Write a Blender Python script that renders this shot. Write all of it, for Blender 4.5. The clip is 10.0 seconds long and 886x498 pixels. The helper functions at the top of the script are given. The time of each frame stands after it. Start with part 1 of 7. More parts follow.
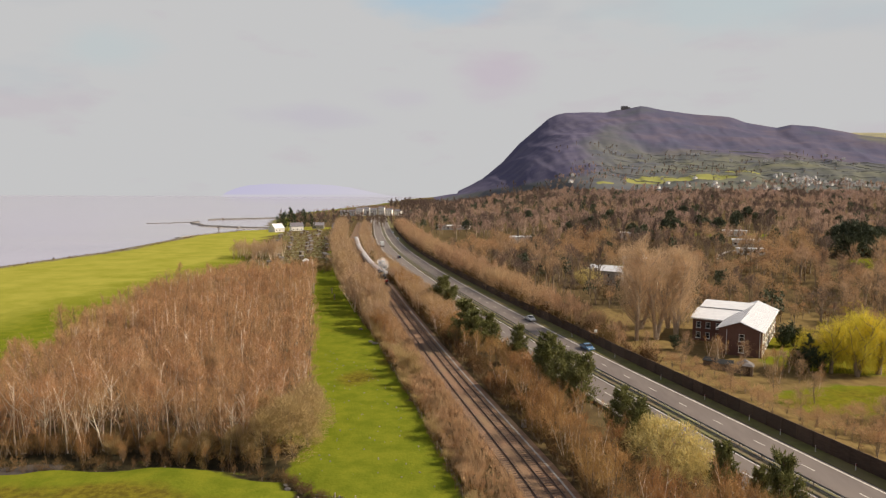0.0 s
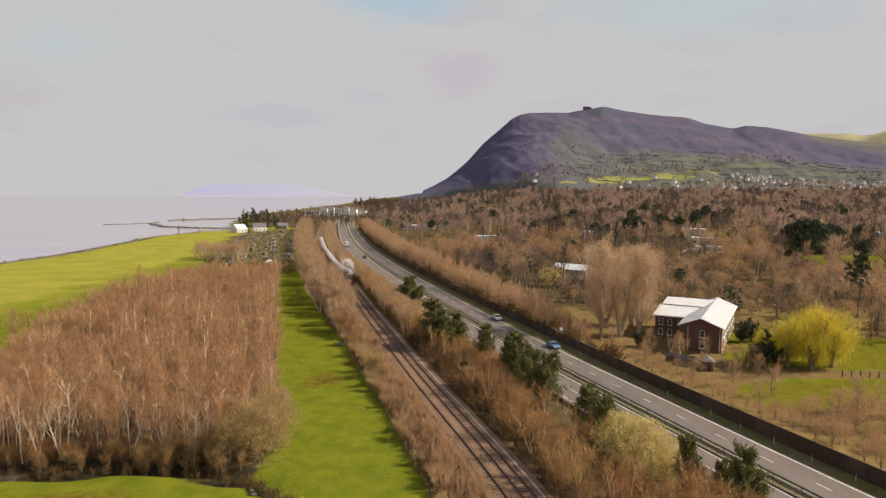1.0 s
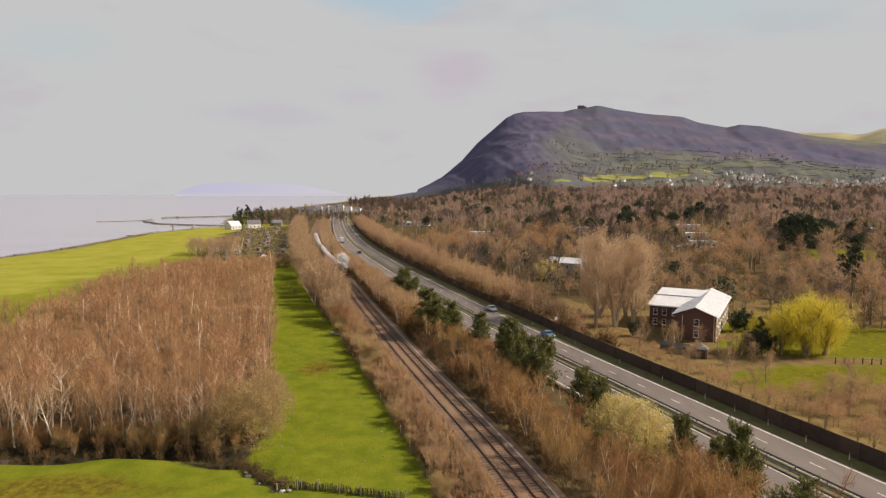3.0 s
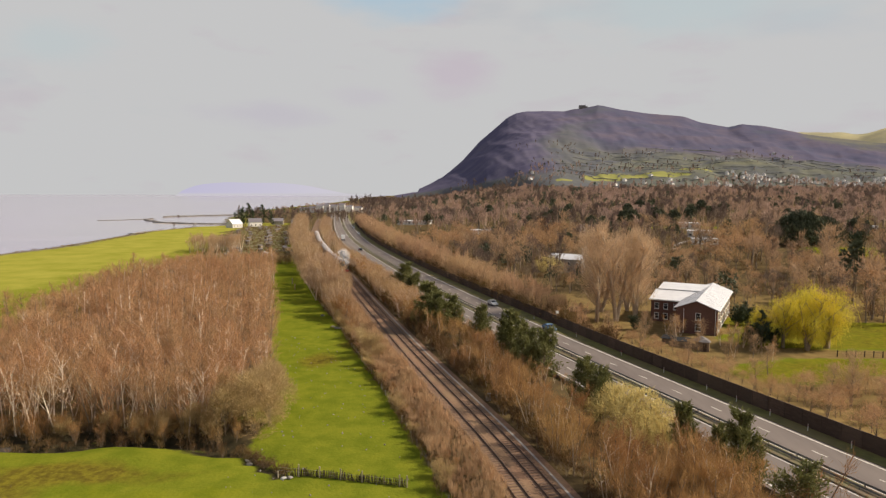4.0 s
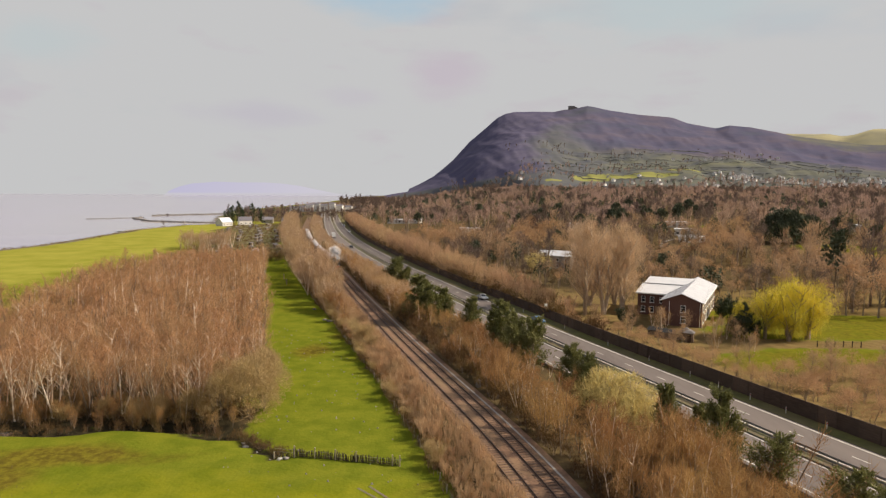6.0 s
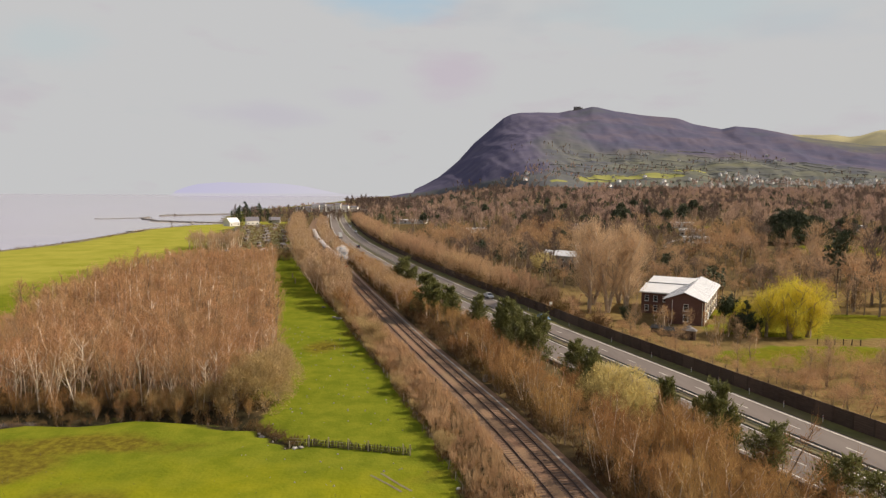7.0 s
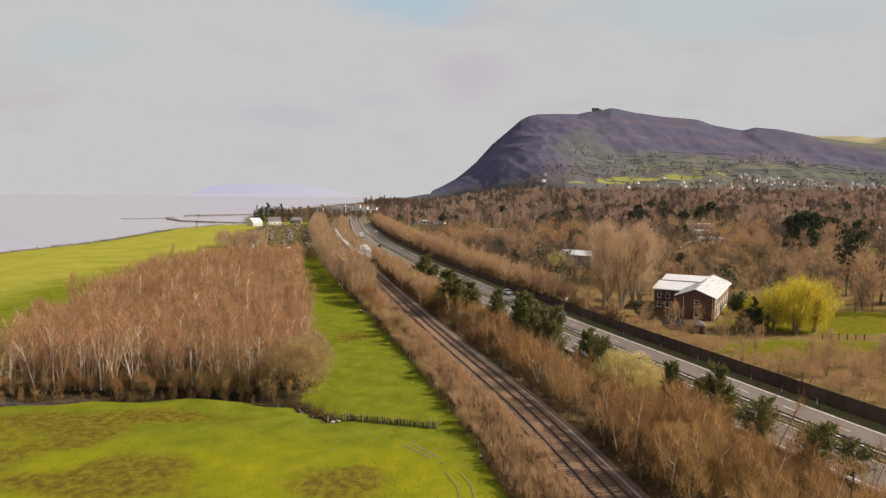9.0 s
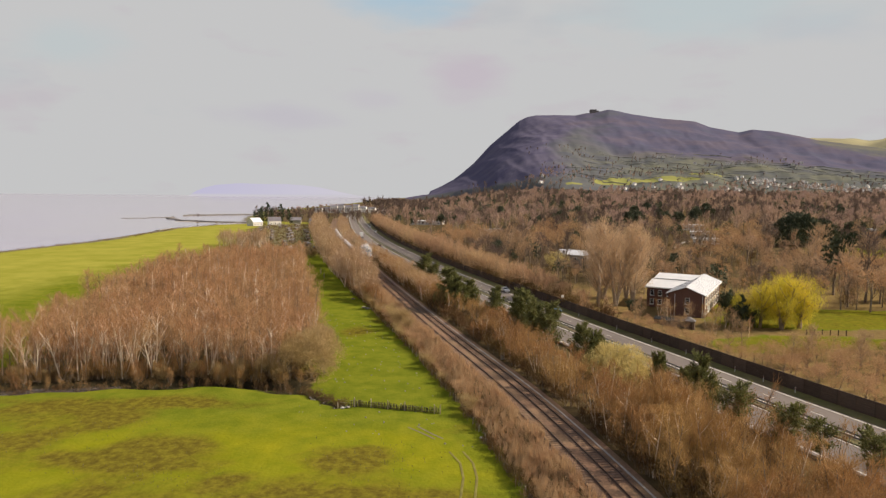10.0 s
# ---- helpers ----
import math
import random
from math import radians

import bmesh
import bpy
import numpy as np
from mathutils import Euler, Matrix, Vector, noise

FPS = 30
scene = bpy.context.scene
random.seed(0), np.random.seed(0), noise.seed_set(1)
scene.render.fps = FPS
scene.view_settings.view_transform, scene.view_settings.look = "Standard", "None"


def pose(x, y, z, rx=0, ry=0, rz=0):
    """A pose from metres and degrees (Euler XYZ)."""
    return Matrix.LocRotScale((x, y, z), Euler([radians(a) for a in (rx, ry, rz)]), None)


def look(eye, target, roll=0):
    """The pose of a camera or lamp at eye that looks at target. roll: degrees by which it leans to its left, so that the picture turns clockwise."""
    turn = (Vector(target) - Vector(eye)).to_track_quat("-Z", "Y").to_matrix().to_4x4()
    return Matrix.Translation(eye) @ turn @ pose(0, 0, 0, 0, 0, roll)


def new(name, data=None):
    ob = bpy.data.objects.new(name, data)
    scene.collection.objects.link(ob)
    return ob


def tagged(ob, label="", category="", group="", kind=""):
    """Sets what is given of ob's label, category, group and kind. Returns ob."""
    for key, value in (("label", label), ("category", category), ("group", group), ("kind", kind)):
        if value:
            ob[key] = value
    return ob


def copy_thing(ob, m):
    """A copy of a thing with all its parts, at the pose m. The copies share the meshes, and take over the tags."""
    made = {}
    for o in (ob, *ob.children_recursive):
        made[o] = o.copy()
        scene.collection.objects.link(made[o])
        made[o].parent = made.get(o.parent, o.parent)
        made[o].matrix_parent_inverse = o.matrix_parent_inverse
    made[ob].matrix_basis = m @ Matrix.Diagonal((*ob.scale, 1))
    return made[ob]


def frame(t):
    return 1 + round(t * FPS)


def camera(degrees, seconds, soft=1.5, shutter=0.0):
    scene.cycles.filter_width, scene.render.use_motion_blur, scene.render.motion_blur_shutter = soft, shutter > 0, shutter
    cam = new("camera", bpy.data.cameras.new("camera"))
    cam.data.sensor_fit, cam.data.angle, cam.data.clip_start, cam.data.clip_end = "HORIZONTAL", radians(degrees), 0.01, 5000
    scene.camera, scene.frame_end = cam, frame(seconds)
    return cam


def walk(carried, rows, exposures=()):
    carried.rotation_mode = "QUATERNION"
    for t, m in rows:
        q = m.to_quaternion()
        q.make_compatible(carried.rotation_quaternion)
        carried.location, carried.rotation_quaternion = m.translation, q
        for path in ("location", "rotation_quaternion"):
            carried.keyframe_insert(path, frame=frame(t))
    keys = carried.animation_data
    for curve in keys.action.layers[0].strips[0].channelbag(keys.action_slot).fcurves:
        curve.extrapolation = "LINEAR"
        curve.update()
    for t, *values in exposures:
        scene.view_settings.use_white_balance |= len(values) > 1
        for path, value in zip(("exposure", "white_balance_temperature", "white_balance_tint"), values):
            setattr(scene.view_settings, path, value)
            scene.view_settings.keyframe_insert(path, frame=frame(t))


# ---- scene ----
cam = camera(69.6, 10.0, soft=1.3)
PATH = [
    (0, (-0.361, 0.211, 38.884), (-0.559, 2.193, 38.705), 0.2),
    (0.5, (-0.589, 0.409, 38.952), (-0.706, 2.398, 38.772), 0.2),
    (1, (-0.694, 0.349, 38.954), (-0.783, 2.339, 38.774), 0.1),
    (1.5, (-0.679, 0.245, 38.656), (-0.76, 2.235, 38.475), 0.1),
    (2, (-0.705, 0.201, 38.03), (-0.78, 2.192, 37.849), 0.1),
    (2.5, (-0.689, 0.297, 37.301), (-0.761, 2.287, 37.119), 0.1),
    (4, (-0.721, 0.217, 34.914), (-0.797, 2.207, 34.732), 0.1),
    (4.5, (-0.807, 0.142, 34.197), (-0.883, 2.132, 34.015), 0.2),
    (5, (-0.804, -0.297, 33.723), (-0.882, 1.694, 33.542), 0.2),
    (5.5, (-0.793, -1.181, 33.534), (-0.857, 0.81, 33.353), 0.2),
    (6.8, (-1.196, -5.141, 33.485), (-1.224, -3.149, 33.305), 0.3),
    (7, (-1.292, -5.827, 33.449), (-1.352, -3.836, 33.27), 0.3),
    (7.5, (-1.359, -7.81, 33.439), (-1.488, -5.822, 33.261), 0.4),
    (8, (-1.653, -10.218, 33.33), (-1.777, -8.229, 33.153), 0.4),
    (8.5, (-1.834, -12.37, 33.278), (-1.952, -10.382, 33.102), 0.4),
    (9, (-2.017, -14.774, 33.205), (-2.131, -12.785, 33.03), 0.4),
    (9.5, (-2.276, -17.698, 33.247), (-2.385, -15.709, 33.073), 0.5),
    (10, (-2.532, -21.342, 33.237), (-2.638, -19.352, 33.064), 0.6),
]
walk(cam, [(t, look(eye, target, roll)) for t, eye, target, roll in PATH], exposures=((0.0, 0.28), (10.0, 0.28)))

# ---- world, sun ----
SUN_DIR = Vector((0.99, 0.08, 0.74)).normalized()     # towards the sun
world = bpy.data.worlds.new("sky")
scene.world = world
world.use_nodes = True
wn, wl = world.node_tree.nodes, world.node_tree.links
wn.clear()
w_out, w_bg = wn.new("ShaderNodeOutputWorld"), wn.new("ShaderNodeBackground")
w_sky = wn.new("ShaderNodeTexSky")
w_sky.sky_type, w_sky.sun_disc = "NISHITA", False
w_sky.sun_elevation = math.asin(SUN_DIR.z)
w_sky.sun_rotation = math.atan2(SUN_DIR.x, SUN_DIR.y)
w_gain = wn.new("ShaderNodeVectorMath")
w_gain.operation = "SCALE"
w_gain.inputs["Scale"].default_value = 0.09
w_tc, w_map = wn.new("ShaderNodeTexCoord"), wn.new("ShaderNodeMapping")
w_map.inputs["Scale"].default_value = (2.2, 2.2, 7.0)
w_map.inputs["Location"].default_value = (0.35, 0.1, 0.0)
w_noise = wn.new("ShaderNodeTexNoise")
w_noise.inputs["Scale"].default_value, w_noise.inputs["Detail"].default_value = 1.6, 5.0
w_ramp = wn.new("ShaderNodeValToRGB")
w_ramp.color_ramp.elements[0].position, w_ramp.color_ramp.elements[0].color = 0.30, (0.86, 0.86, 0.86, 1)
w_ramp.color_ramp.elements[1].position, w_ramp.color_ramp.elements[1].color = 0.42, (1.0, 1.0, 1.0, 1)
w_noise2 = wn.new("ShaderNodeTexNoise")
w_noise2.inputs["Scale"].default_value, w_noise2.inputs["Detail"].default_value = 2.6, 4.0
w_ramp2 = wn.new("ShaderNodeValToRGB")
w_ramp2.color_ramp.elements[0].position, w_ramp2.color_ramp.elements[0].color = 0.30, (0.56, 0.53, 0.555, 1)
w_ramp2.color_ramp.elements[1].position, w_ramp2.color_ramp.elements[1].color = 0.42, (0.575, 0.575, 0.578, 1)
w_mix = wn.new("ShaderNodeMix")
w_mix.data_type = "RGBA"
wl.new(w_sky.outputs[0], w_gain.inputs[0])
wl.new(w_tc.outputs["Generated"], w_map.inputs["Vector"])
wl.new(w_map.outputs[0], w_noise.inputs["Vector"])
wl.new(w_map.outputs[0], w_noise2.inputs["Vector"])
wl.new(w_noise.outputs["Fac"], w_ramp.inputs[0])
wl.new(w_noise2.outputs["Fac"], w_ramp2.inputs[0])
w_sep, w_high, w_cover = wn.new("ShaderNodeSeparateXYZ"), wn.new("ShaderNodeMapRange"), wn.new("ShaderNodeMath")
w_high.inputs["From Min"].default_value, w_high.inputs["From Max"].default_value = 0.36, 0.75      # the haze thins overhead
w_high.inputs["To Min"].default_value, w_high.inputs["To Max"].default_value = 1.0, 0.25
w_cover.operation = "MULTIPLY"
wl.new(w_tc.outputs["Generated"], w_sep.inputs[0])
wl.new(w_sep.outputs["Z"], w_high.inputs["Value"])
wl.new(w_ramp.outputs[0], w_cover.inputs[0])
wl.new(w_high.outputs[0], w_cover.inputs[1])
wl.new(w_cover.outputs[0], w_mix.inputs["Factor"])
wl.new(w_gain.outputs[0], w_mix.inputs["A"])
wl.new(w_ramp2.outputs[0], w_mix.inputs["B"])


def sky_patch(colour_in, bearing, elevation, wide, tall, colour, amount):
    """A soft, ragged bank of tinted cloud or a gap of blue, at a bearing and an elevation in degrees."""
    a, e = radians(bearing), radians(elevation)
    sub, rot, size, length = wn.new("ShaderNodeVectorMath"), wn.new("ShaderNodeVectorRotate"), wn.new("ShaderNodeVectorMath"), wn.new("ShaderNodeVectorMath")
    sub.operation, size.operation, length.operation = "SUBTRACT", "MULTIPLY", "LENGTH"
    sub.inputs[1].default_value = (math.sin(a) * math.cos(e), math.cos(a) * math.cos(e), math.sin(e))
    rot.rotation_type = "Z_AXIS"
    rot.inputs["Angle"].default_value = a
    size.inputs[1].default_value = (1 / radians(wide), 1.0, 1 / radians(tall))
    wl.new(w_tc.outputs["Generated"], sub.inputs[0])
    wl.new(sub.outputs[0], rot.inputs["Vector"])
    wl.new(rot.outputs[0], size.inputs[0])
    wl.new(size.outputs[0], length.inputs[0])
    rag, add, fade, mix = wn.new("ShaderNodeTexNoise"), wn.new("ShaderNodeMath"), wn.new("ShaderNodeMapRange"), wn.new("ShaderNodeMix")
    rag.inputs["Scale"].default_value, rag.inputs["Detail"].default_value = 6.0, 5.0
    add.operation = "ADD"
    wl.new(w_map.outputs[0], rag.inputs["Vector"])
    wl.new(rag.outputs["Fac"], add.inputs[0])
    wl.new(length.outputs["Value"], add.inputs[1])
    fade.interpolation_type = "SMOOTHSTEP"
    fade.inputs["From Min"].default_value, fade.inputs["From Max"].default_value = 0.6, 1.6
    fade.inputs["To Min"].default_value, fade.inputs["To Max"].default_value = amount, 0.0
    wl.new(add.outputs[0], fade.inputs["Value"])
    mix.data_type = "RGBA"
    mix.inputs["B"].default_value = (*colour, 1)
    wl.new(fade.outputs[0], mix.inputs["Factor"])
    wl.new(colour_in, mix.inputs["A"])
    return mix.outputs["Result"]


w_colour = w_mix.outputs["Result"]
for w_at in ((-1.2, 10.0, 4.6, 2.8, (0.555, 0.49, 0.55), 0.8), (-17.7, 6.4, 6.5, 1.4, (0.54, 0.515, 0.565), 0.8), (-9.4, 8.1, 4.0, 1.2, (0.555, 0.53, 0.57), 0.7),
             (-6.2, 16.6, 7.5, 2.8, (0.40, 0.545, 0.655), 0.9), (19.0, 15.6, 14.0, 4.4, (0.51, 0.585, 0.605), 0.8), (-33.0, 11.0, 5.0, 2.0, (0.52, 0.58, 0.595), 0.7)):
    w_colour = sky_patch(w_colour, *w_at)
wl.new(w_colour, w_bg.inputs["Color"])
w_bg.inputs["Strength"].default_value = 0.80
wl.new(w_bg.outputs[0], w_out.inputs[0])

sun = new("sun", bpy.data.lights.new("sun", "SUN"))
sun.data.energy, sun.data.angle, sun.data.color = 5.0, radians(0.6), (1.0, 0.87, 0.69)
sun.matrix_world = look((0, 0, 400), Vector((0, 0, 400)) - SUN_DIR)

# ---- materials ----


def material(name, c1, c2, scale=1.0, rough=0.9, big=0.0, big_c=None, big_scale=0.08, bump=0.0, bump_scale=None,
             metallic=0.0, per="", per_amount=0.25, specular=0.3, stretch=(1, 1, 1), thin=0.0):
    """Two colours mixed by grain at `scale`, a third in stains at big_scale, and a tone that changes from piece to piece."""
    m = bpy.data.materials.new(name)
    m.use_nodes = True
    n, k = m.node_tree.nodes, m.node_tree.links
    bsdf = n["Principled BSDF"]
    geo, mapping = n.new("ShaderNodeNewGeometry"), n.new("ShaderNodeMapping")
    mapping.inputs["Scale"].default_value = stretch
    k.new(geo.outputs["Position"], mapping.inputs["Vector"])
    t = n.new("ShaderNodeTexNoise")
    t.inputs["Scale"].default_value, t.inputs["Detail"].default_value = scale, 5.0
    k.new(mapping.outputs[0], t.inputs["Vector"])
    r = n.new("ShaderNodeValToRGB")
    r.color_ramp.elements[0].position, r.color_ramp.elements[1].position = 0.36, 0.64
    r.color_ramp.elements[0].color, r.color_ramp.elements[1].color = (*c1, 1), (*c2, 1)
    k.new(t.outputs["Fac"], r.inputs[0])
    colour = r.outputs[0]
    if big:
        t2 = n.new("ShaderNodeTexNoise")
        t2.inputs["Scale"].default_value, t2.inputs["Detail"].default_value = big_scale, 4.0
        k.new(geo.outputs["Position"], t2.inputs["Vector"])
        r2 = n.new("ShaderNodeMapRange")
        r2.inputs["From Min"].default_value, r2.inputs["From Max"].default_value = 0.42, 0.62
        r2.inputs["To Max"].default_value = big
        k.new(t2.outputs["Fac"], r2.inputs["Value"])
        mx = n.new("ShaderNodeMix")
        mx.data_type = "RGBA"
        mx.inputs["B"].default_value = (*big_c, 1)
        k.new(r2.outputs[0], mx.inputs["Factor"])
        k.new(colour, mx.inputs["A"])
        colour = mx.outputs["Result"]
    if per:
        source = geo.outputs["Random Per Island"] if per == "island" else n.new("ShaderNodeObjectInfo").outputs["Random"]
        r3 = n.new("ShaderNodeMapRange")
        r3.inputs["To Min"].default_value, r3.inputs["To Max"].default_value = 1 - per_amount, 1 + per_amount
        k.new(source, r3.inputs["Value"])
        sc = n.new("ShaderNodeVectorMath")
        sc.operation = "SCALE"
        k.new(colour, sc.inputs[0])
        k.new(r3.outputs[0], sc.inputs["Scale"])
        colour = sc.outputs[0]
    k.new(colour, bsdf.inputs["Base Color"])
    bsdf.inputs["Roughness"].default_value, bsdf.inputs["Metallic"].default_value = rough, metallic
    bsdf.inputs["Specular IOR Level"].default_value = specular
    if thin:        # twigs and leaves let light through
        tl, ms = n.new("ShaderNodeBsdfTranslucent"), n.new("ShaderNodeMixShader")
        k.new(colour, tl.inputs["Color"])
        ms.inputs["Fac"].default_value = thin
        k.new(bsdf.outputs[0], ms.inputs[1])
        k.new(tl.outputs[0], ms.inputs[2])
        k.new(ms.outputs[0], n["Material Output"].inputs["Surface"])
    if bump:
        b = n.new("ShaderNodeBump")
        b.inputs["Strength"].default_value, b.inputs["Distance"].default_value = 1.0, bump
        t4 = n.new("ShaderNodeTexNoise")
        t4.inputs["Scale"].default_value, t4.inputs["Detail"].default_value = bump_scale or scale * 3, 4.0
        k.new(mapping.outputs[0], t4.inputs["Vector"])
        k.new(t4.outputs["Fac"], b.inputs["Height"])
        k.new(b.outputs[0], bsdf.inputs["Normal"])
    return m


M = {}
M["birch_bark"] = material("birch_bark", (0.80, 0.68, 0.55), (0.50, 0.38, 0.29), 1.6, 0.8, stretch=(1, 1, 2.5), per="island", per_amount=0.3)
M["white_bark"] = material("white_bark", (0.86, 0.76, 0.64), (0.66, 0.55, 0.44), 1.6, 0.8, stretch=(1, 1, 2.5), per="island", per_amount=0.2)
M["birch_twig"] = material("birch_twig", (0.56, 0.315, 0.163), (0.40, 0.222, 0.112), 0.5, 0.85, 0.75, (0.50, 0.325, 0.17), 0.12, per="island", per_amount=0.14, thin=0.42)
M["olive_twig"] = material("olive_twig", (0.53, 0.395, 0.19), (0.40, 0.29, 0.14), 0.6, 0.85, 0.5, (0.40, 0.275, 0.14), 0.1, per="island", per_amount=0.14, thin=0.42)
M["bark"] = material("bark", (0.170, 0.123, 0.085), (0.272, 0.212, 0.153), 2.5, 0.9, per="island", per_amount=0.3)
M["scrub_twig"] = material("scrub_twig", (0.430, 0.23, 0.095), (0.273, 0.138, 0.058), 0.5, 0.85, 0.75, (0.473, 0.30, 0.113), 0.07, per="island", per_amount=0.2, thin=0.26)
M["hedge_twig"] = material("hedge_twig", (0.540, 0.345, 0.209), (0.407, 0.25, 0.151), 0.4, 0.85, 0.7, (0.530, 0.37, 0.200), 0.05, per="island", per_amount=0.14, thin=0.42)
M["wood_twig"] = material("wood_twig", (0.473, 0.312, 0.195), (0.341, 0.222, 0.141), 0.12, 0.85, 0.8, (0.452, 0.305, 0.167), 0.03, per="island", per_amount=0.14, thin=0.42)
# distance haze is put into the purple of the next two twig colours
M["hazed_twig"] = material("hazed_twig", (0.462, 0.318, 0.258), (0.326, 0.225, 0.186), 0.02, 0.85, 0.8, (0.430, 0.295, 0.204), 0.008, per="island", per_amount=0.14, thin=0.42)
M["dusk_twig"] = material("dusk_twig", (0.187, 0.129, 0.108), (0.130, 0.090, 0.078), 0.05, 0.85, 0.6, (0.174, 0.129, 0.092), 0.012, per="island", per_amount=0.14, thin=0.3)
M["reed"] = material("reed", (0.59, 0.395, 0.235), (0.43, 0.268, 0.152), 0.7, 0.85, 0.6, (0.50, 0.35, 0.20), 0.25, per="island", per_amount=0.14, thin=0.35)
M["bramble"] = material("bramble", (0.161, 0.088, 0.038), (0.109, 0.063, 0.027), 0.5, 0.85, 0.7, (0.189, 0.126, 0.041), 0.12, per="island", per_amount=0.14, thin=0.3)
M["tan_twig"] = material("tan_twig", (0.509, 0.345, 0.215), (0.387, 0.255, 0.155), 0.3, 0.85, 0.6, (0.518, 0.355, 0.176), 0.07, per="island", per_amount=0.14, thin=0.42)
M["dun_twig"] = material("dun_twig", (0.507, 0.308, 0.167), (0.366, 0.219, 0.124), 0.2, 0.85, 0.7, (0.471, 0.313, 0.158), 0.04, per="island", per_amount=0.14, thin=0.42)
M["poplar_twig"] = material("poplar_twig", (0.63, 0.445, 0.285), (0.49, 0.34, 0.21), 0.3, 0.85, 0.5, (0.58, 0.42, 0.25), 0.1, per="island", per_amount=0.14, thin=0.42)
M["pale_bark"] = material("pale_bark", (0.33, 0.25, 0.18), (0.46, 0.36, 0.27), 2.0, 0.9, per="island", per_amount=0.3)
M["rut"] = material("rut", (0.21, 0.185, 0.04), (0.15, 0.125, 0.03), 0.8, 0.95)
M["verge_grass"] = material("verge_grass", (0.18, 0.165, 0.045), (0.12, 0.11, 0.035), 0.7, 0.95, 0.7, (0.20, 0.15, 0.07), 0.15, 0.03, 5)
M["needle"] = material("needle", (0.13, 0.135, 0.045), (0.19, 0.185, 0.06), 0.8, 0.7, 0.5, (0.21, 0.20, 0.075), 0.25, per="island", per_amount=0.3, thin=0.25)
M["dark_needle"] = material("dark_needle", (0.035, 0.05, 0.028), (0.065, 0.08, 0.038), 0.3, 0.75, per="island", per_amount=0.4)
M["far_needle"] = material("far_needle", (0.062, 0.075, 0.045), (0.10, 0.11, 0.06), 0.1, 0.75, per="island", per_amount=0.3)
M["willow_twig"] = material("willow_twig", (0.72, 0.59, 0.07), (0.57, 0.49, 0.06), 0.5, 0.8, 0.5, (0.74, 0.55, 0.04), 0.2, per="island", per_amount=0.14, thin=0.42)
M["blossom"] = material("blossom", (0.66, 0.54, 0.23), (0.52, 0.42, 0.17), 0.5, 0.8, per="island", per_amount=0.14, thin=0.42)
M["asphalt"] = material("asphalt", (0.142, 0.116, 0.106), (0.176, 0.146, 0.132), 0.7, 0.8, 0.6, (0.198, 0.162, 0.142), 0.06, 0.004, 40, stretch=(1, 0.25, 1))
M["paint"] = material("paint", (0.68, 0.64, 0.58), (0.48, 0.45, 0.40), 3.0, 0.7)
M["galvanised"] = material("galvanised", (0.30, 0.28, 0.27), (0.20, 0.19, 0.18), 1.5, 0.5, metallic=0.6)
M["ballast"] = material("ballast", (0.27, 0.158, 0.098), (0.175, 0.10, 0.064), 3.0, 0.95, 0.7, (0.23, 0.155, 0.088), 0.12, 0.04, 9.0)
M["rail_steel"] = material("rail_steel", (0.125, 0.08, 0.062), (0.085, 0.055, 0.045), 2.0, 0.5, metallic=0.4)
M["sleeper"] = material("sleeper", (0.215, 0.14, 0.10), (0.16, 0.10, 0.072), 2.5, 0.9, per="object")
M["barrier_wood"] = material("barrier_wood", (0.085, 0.055, 0.042), (0.06, 0.038, 0.03), 1.0, 0.85, 0.5, (0.10, 0.07, 0.052), 0.1, 0.006, 8, per="object", per_amount=0.2, stretch=(1, 1, 4))
M["fence_wood"] = material("fence_wood", (0.10, 0.075, 0.045), (0.05, 0.038, 0.028), 4.0, 0.9, per="object", per_amount=0.35)
M["post_wood"] = material("post_wood", (0.45, 0.38, 0.28), (0.30, 0.24, 0.17), 4.0, 0.9, per="object")
M["brick"] = material("brick", (0.150, 0.078, 0.060), (0.110, 0.056, 0.045), 6.0, 0.9, 0.4, (0.15, 0.085, 0.07), 0.5, 0.008, 14)
M["white_roof"] = material("white_roof", (0.70, 0.70, 0.72), (0.62, 0.62, 0.65), 0.6, 0.55, 0.3, (0.60, 0.60, 0.63), 0.15)
M["grey_roof"] = material("grey_roof", (0.20, 0.18, 0.175), (0.14, 0.125, 0.12), 1.0, 0.7)
M["slate"] = material("slate", (0.15, 0.14, 0.16), (0.21, 0.19, 0.21), 1.5, 0.6, per="object", per_amount=0.3)
M["white_wall"] = material("white_wall", (0.78, 0.75, 0.71), (0.66, 0.63, 0.59), 0.8, 0.85, per="object", per_amount=0.18)
M["trim"] = material("white_trim", (0.80, 0.79, 0.77), (0.72, 0.71, 0.69), 2.0, 0.5)
M["glass"] = material("window_glass", (0.02, 0.022, 0.028), (0.03, 0.033, 0.04), 1.0, 0.08, specular=0.5)
M["shed_wood"] = material("shed_wood", (0.22, 0.16, 0.11), (0.14, 0.10, 0.075), 3.0, 0.9, per="object", per_amount=0.4)
M["stone"] = material("stone", (0.34, 0.31, 0.28), (0.24, 0.215, 0.195), 1.2, 0.9, per="object", per_amount=0.3)
M["soil"] = material("soil", (0.15, 0.11, 0.075), (0.21, 0.165, 0.10), 1.2, 0.95, 0.7, (0.17, 0.18, 0.07), 0.3)
M["black_metal"] = material("black_metal", (0.02, 0.019, 0.021), (0.035, 0.033, 0.035), 2.0, 0.35, metallic=0.3)
M["red_paint"] = material("red_paint", (0.45, 0.02, 0.025), (0.38, 0.015, 0.02), 2.0, 0.4)
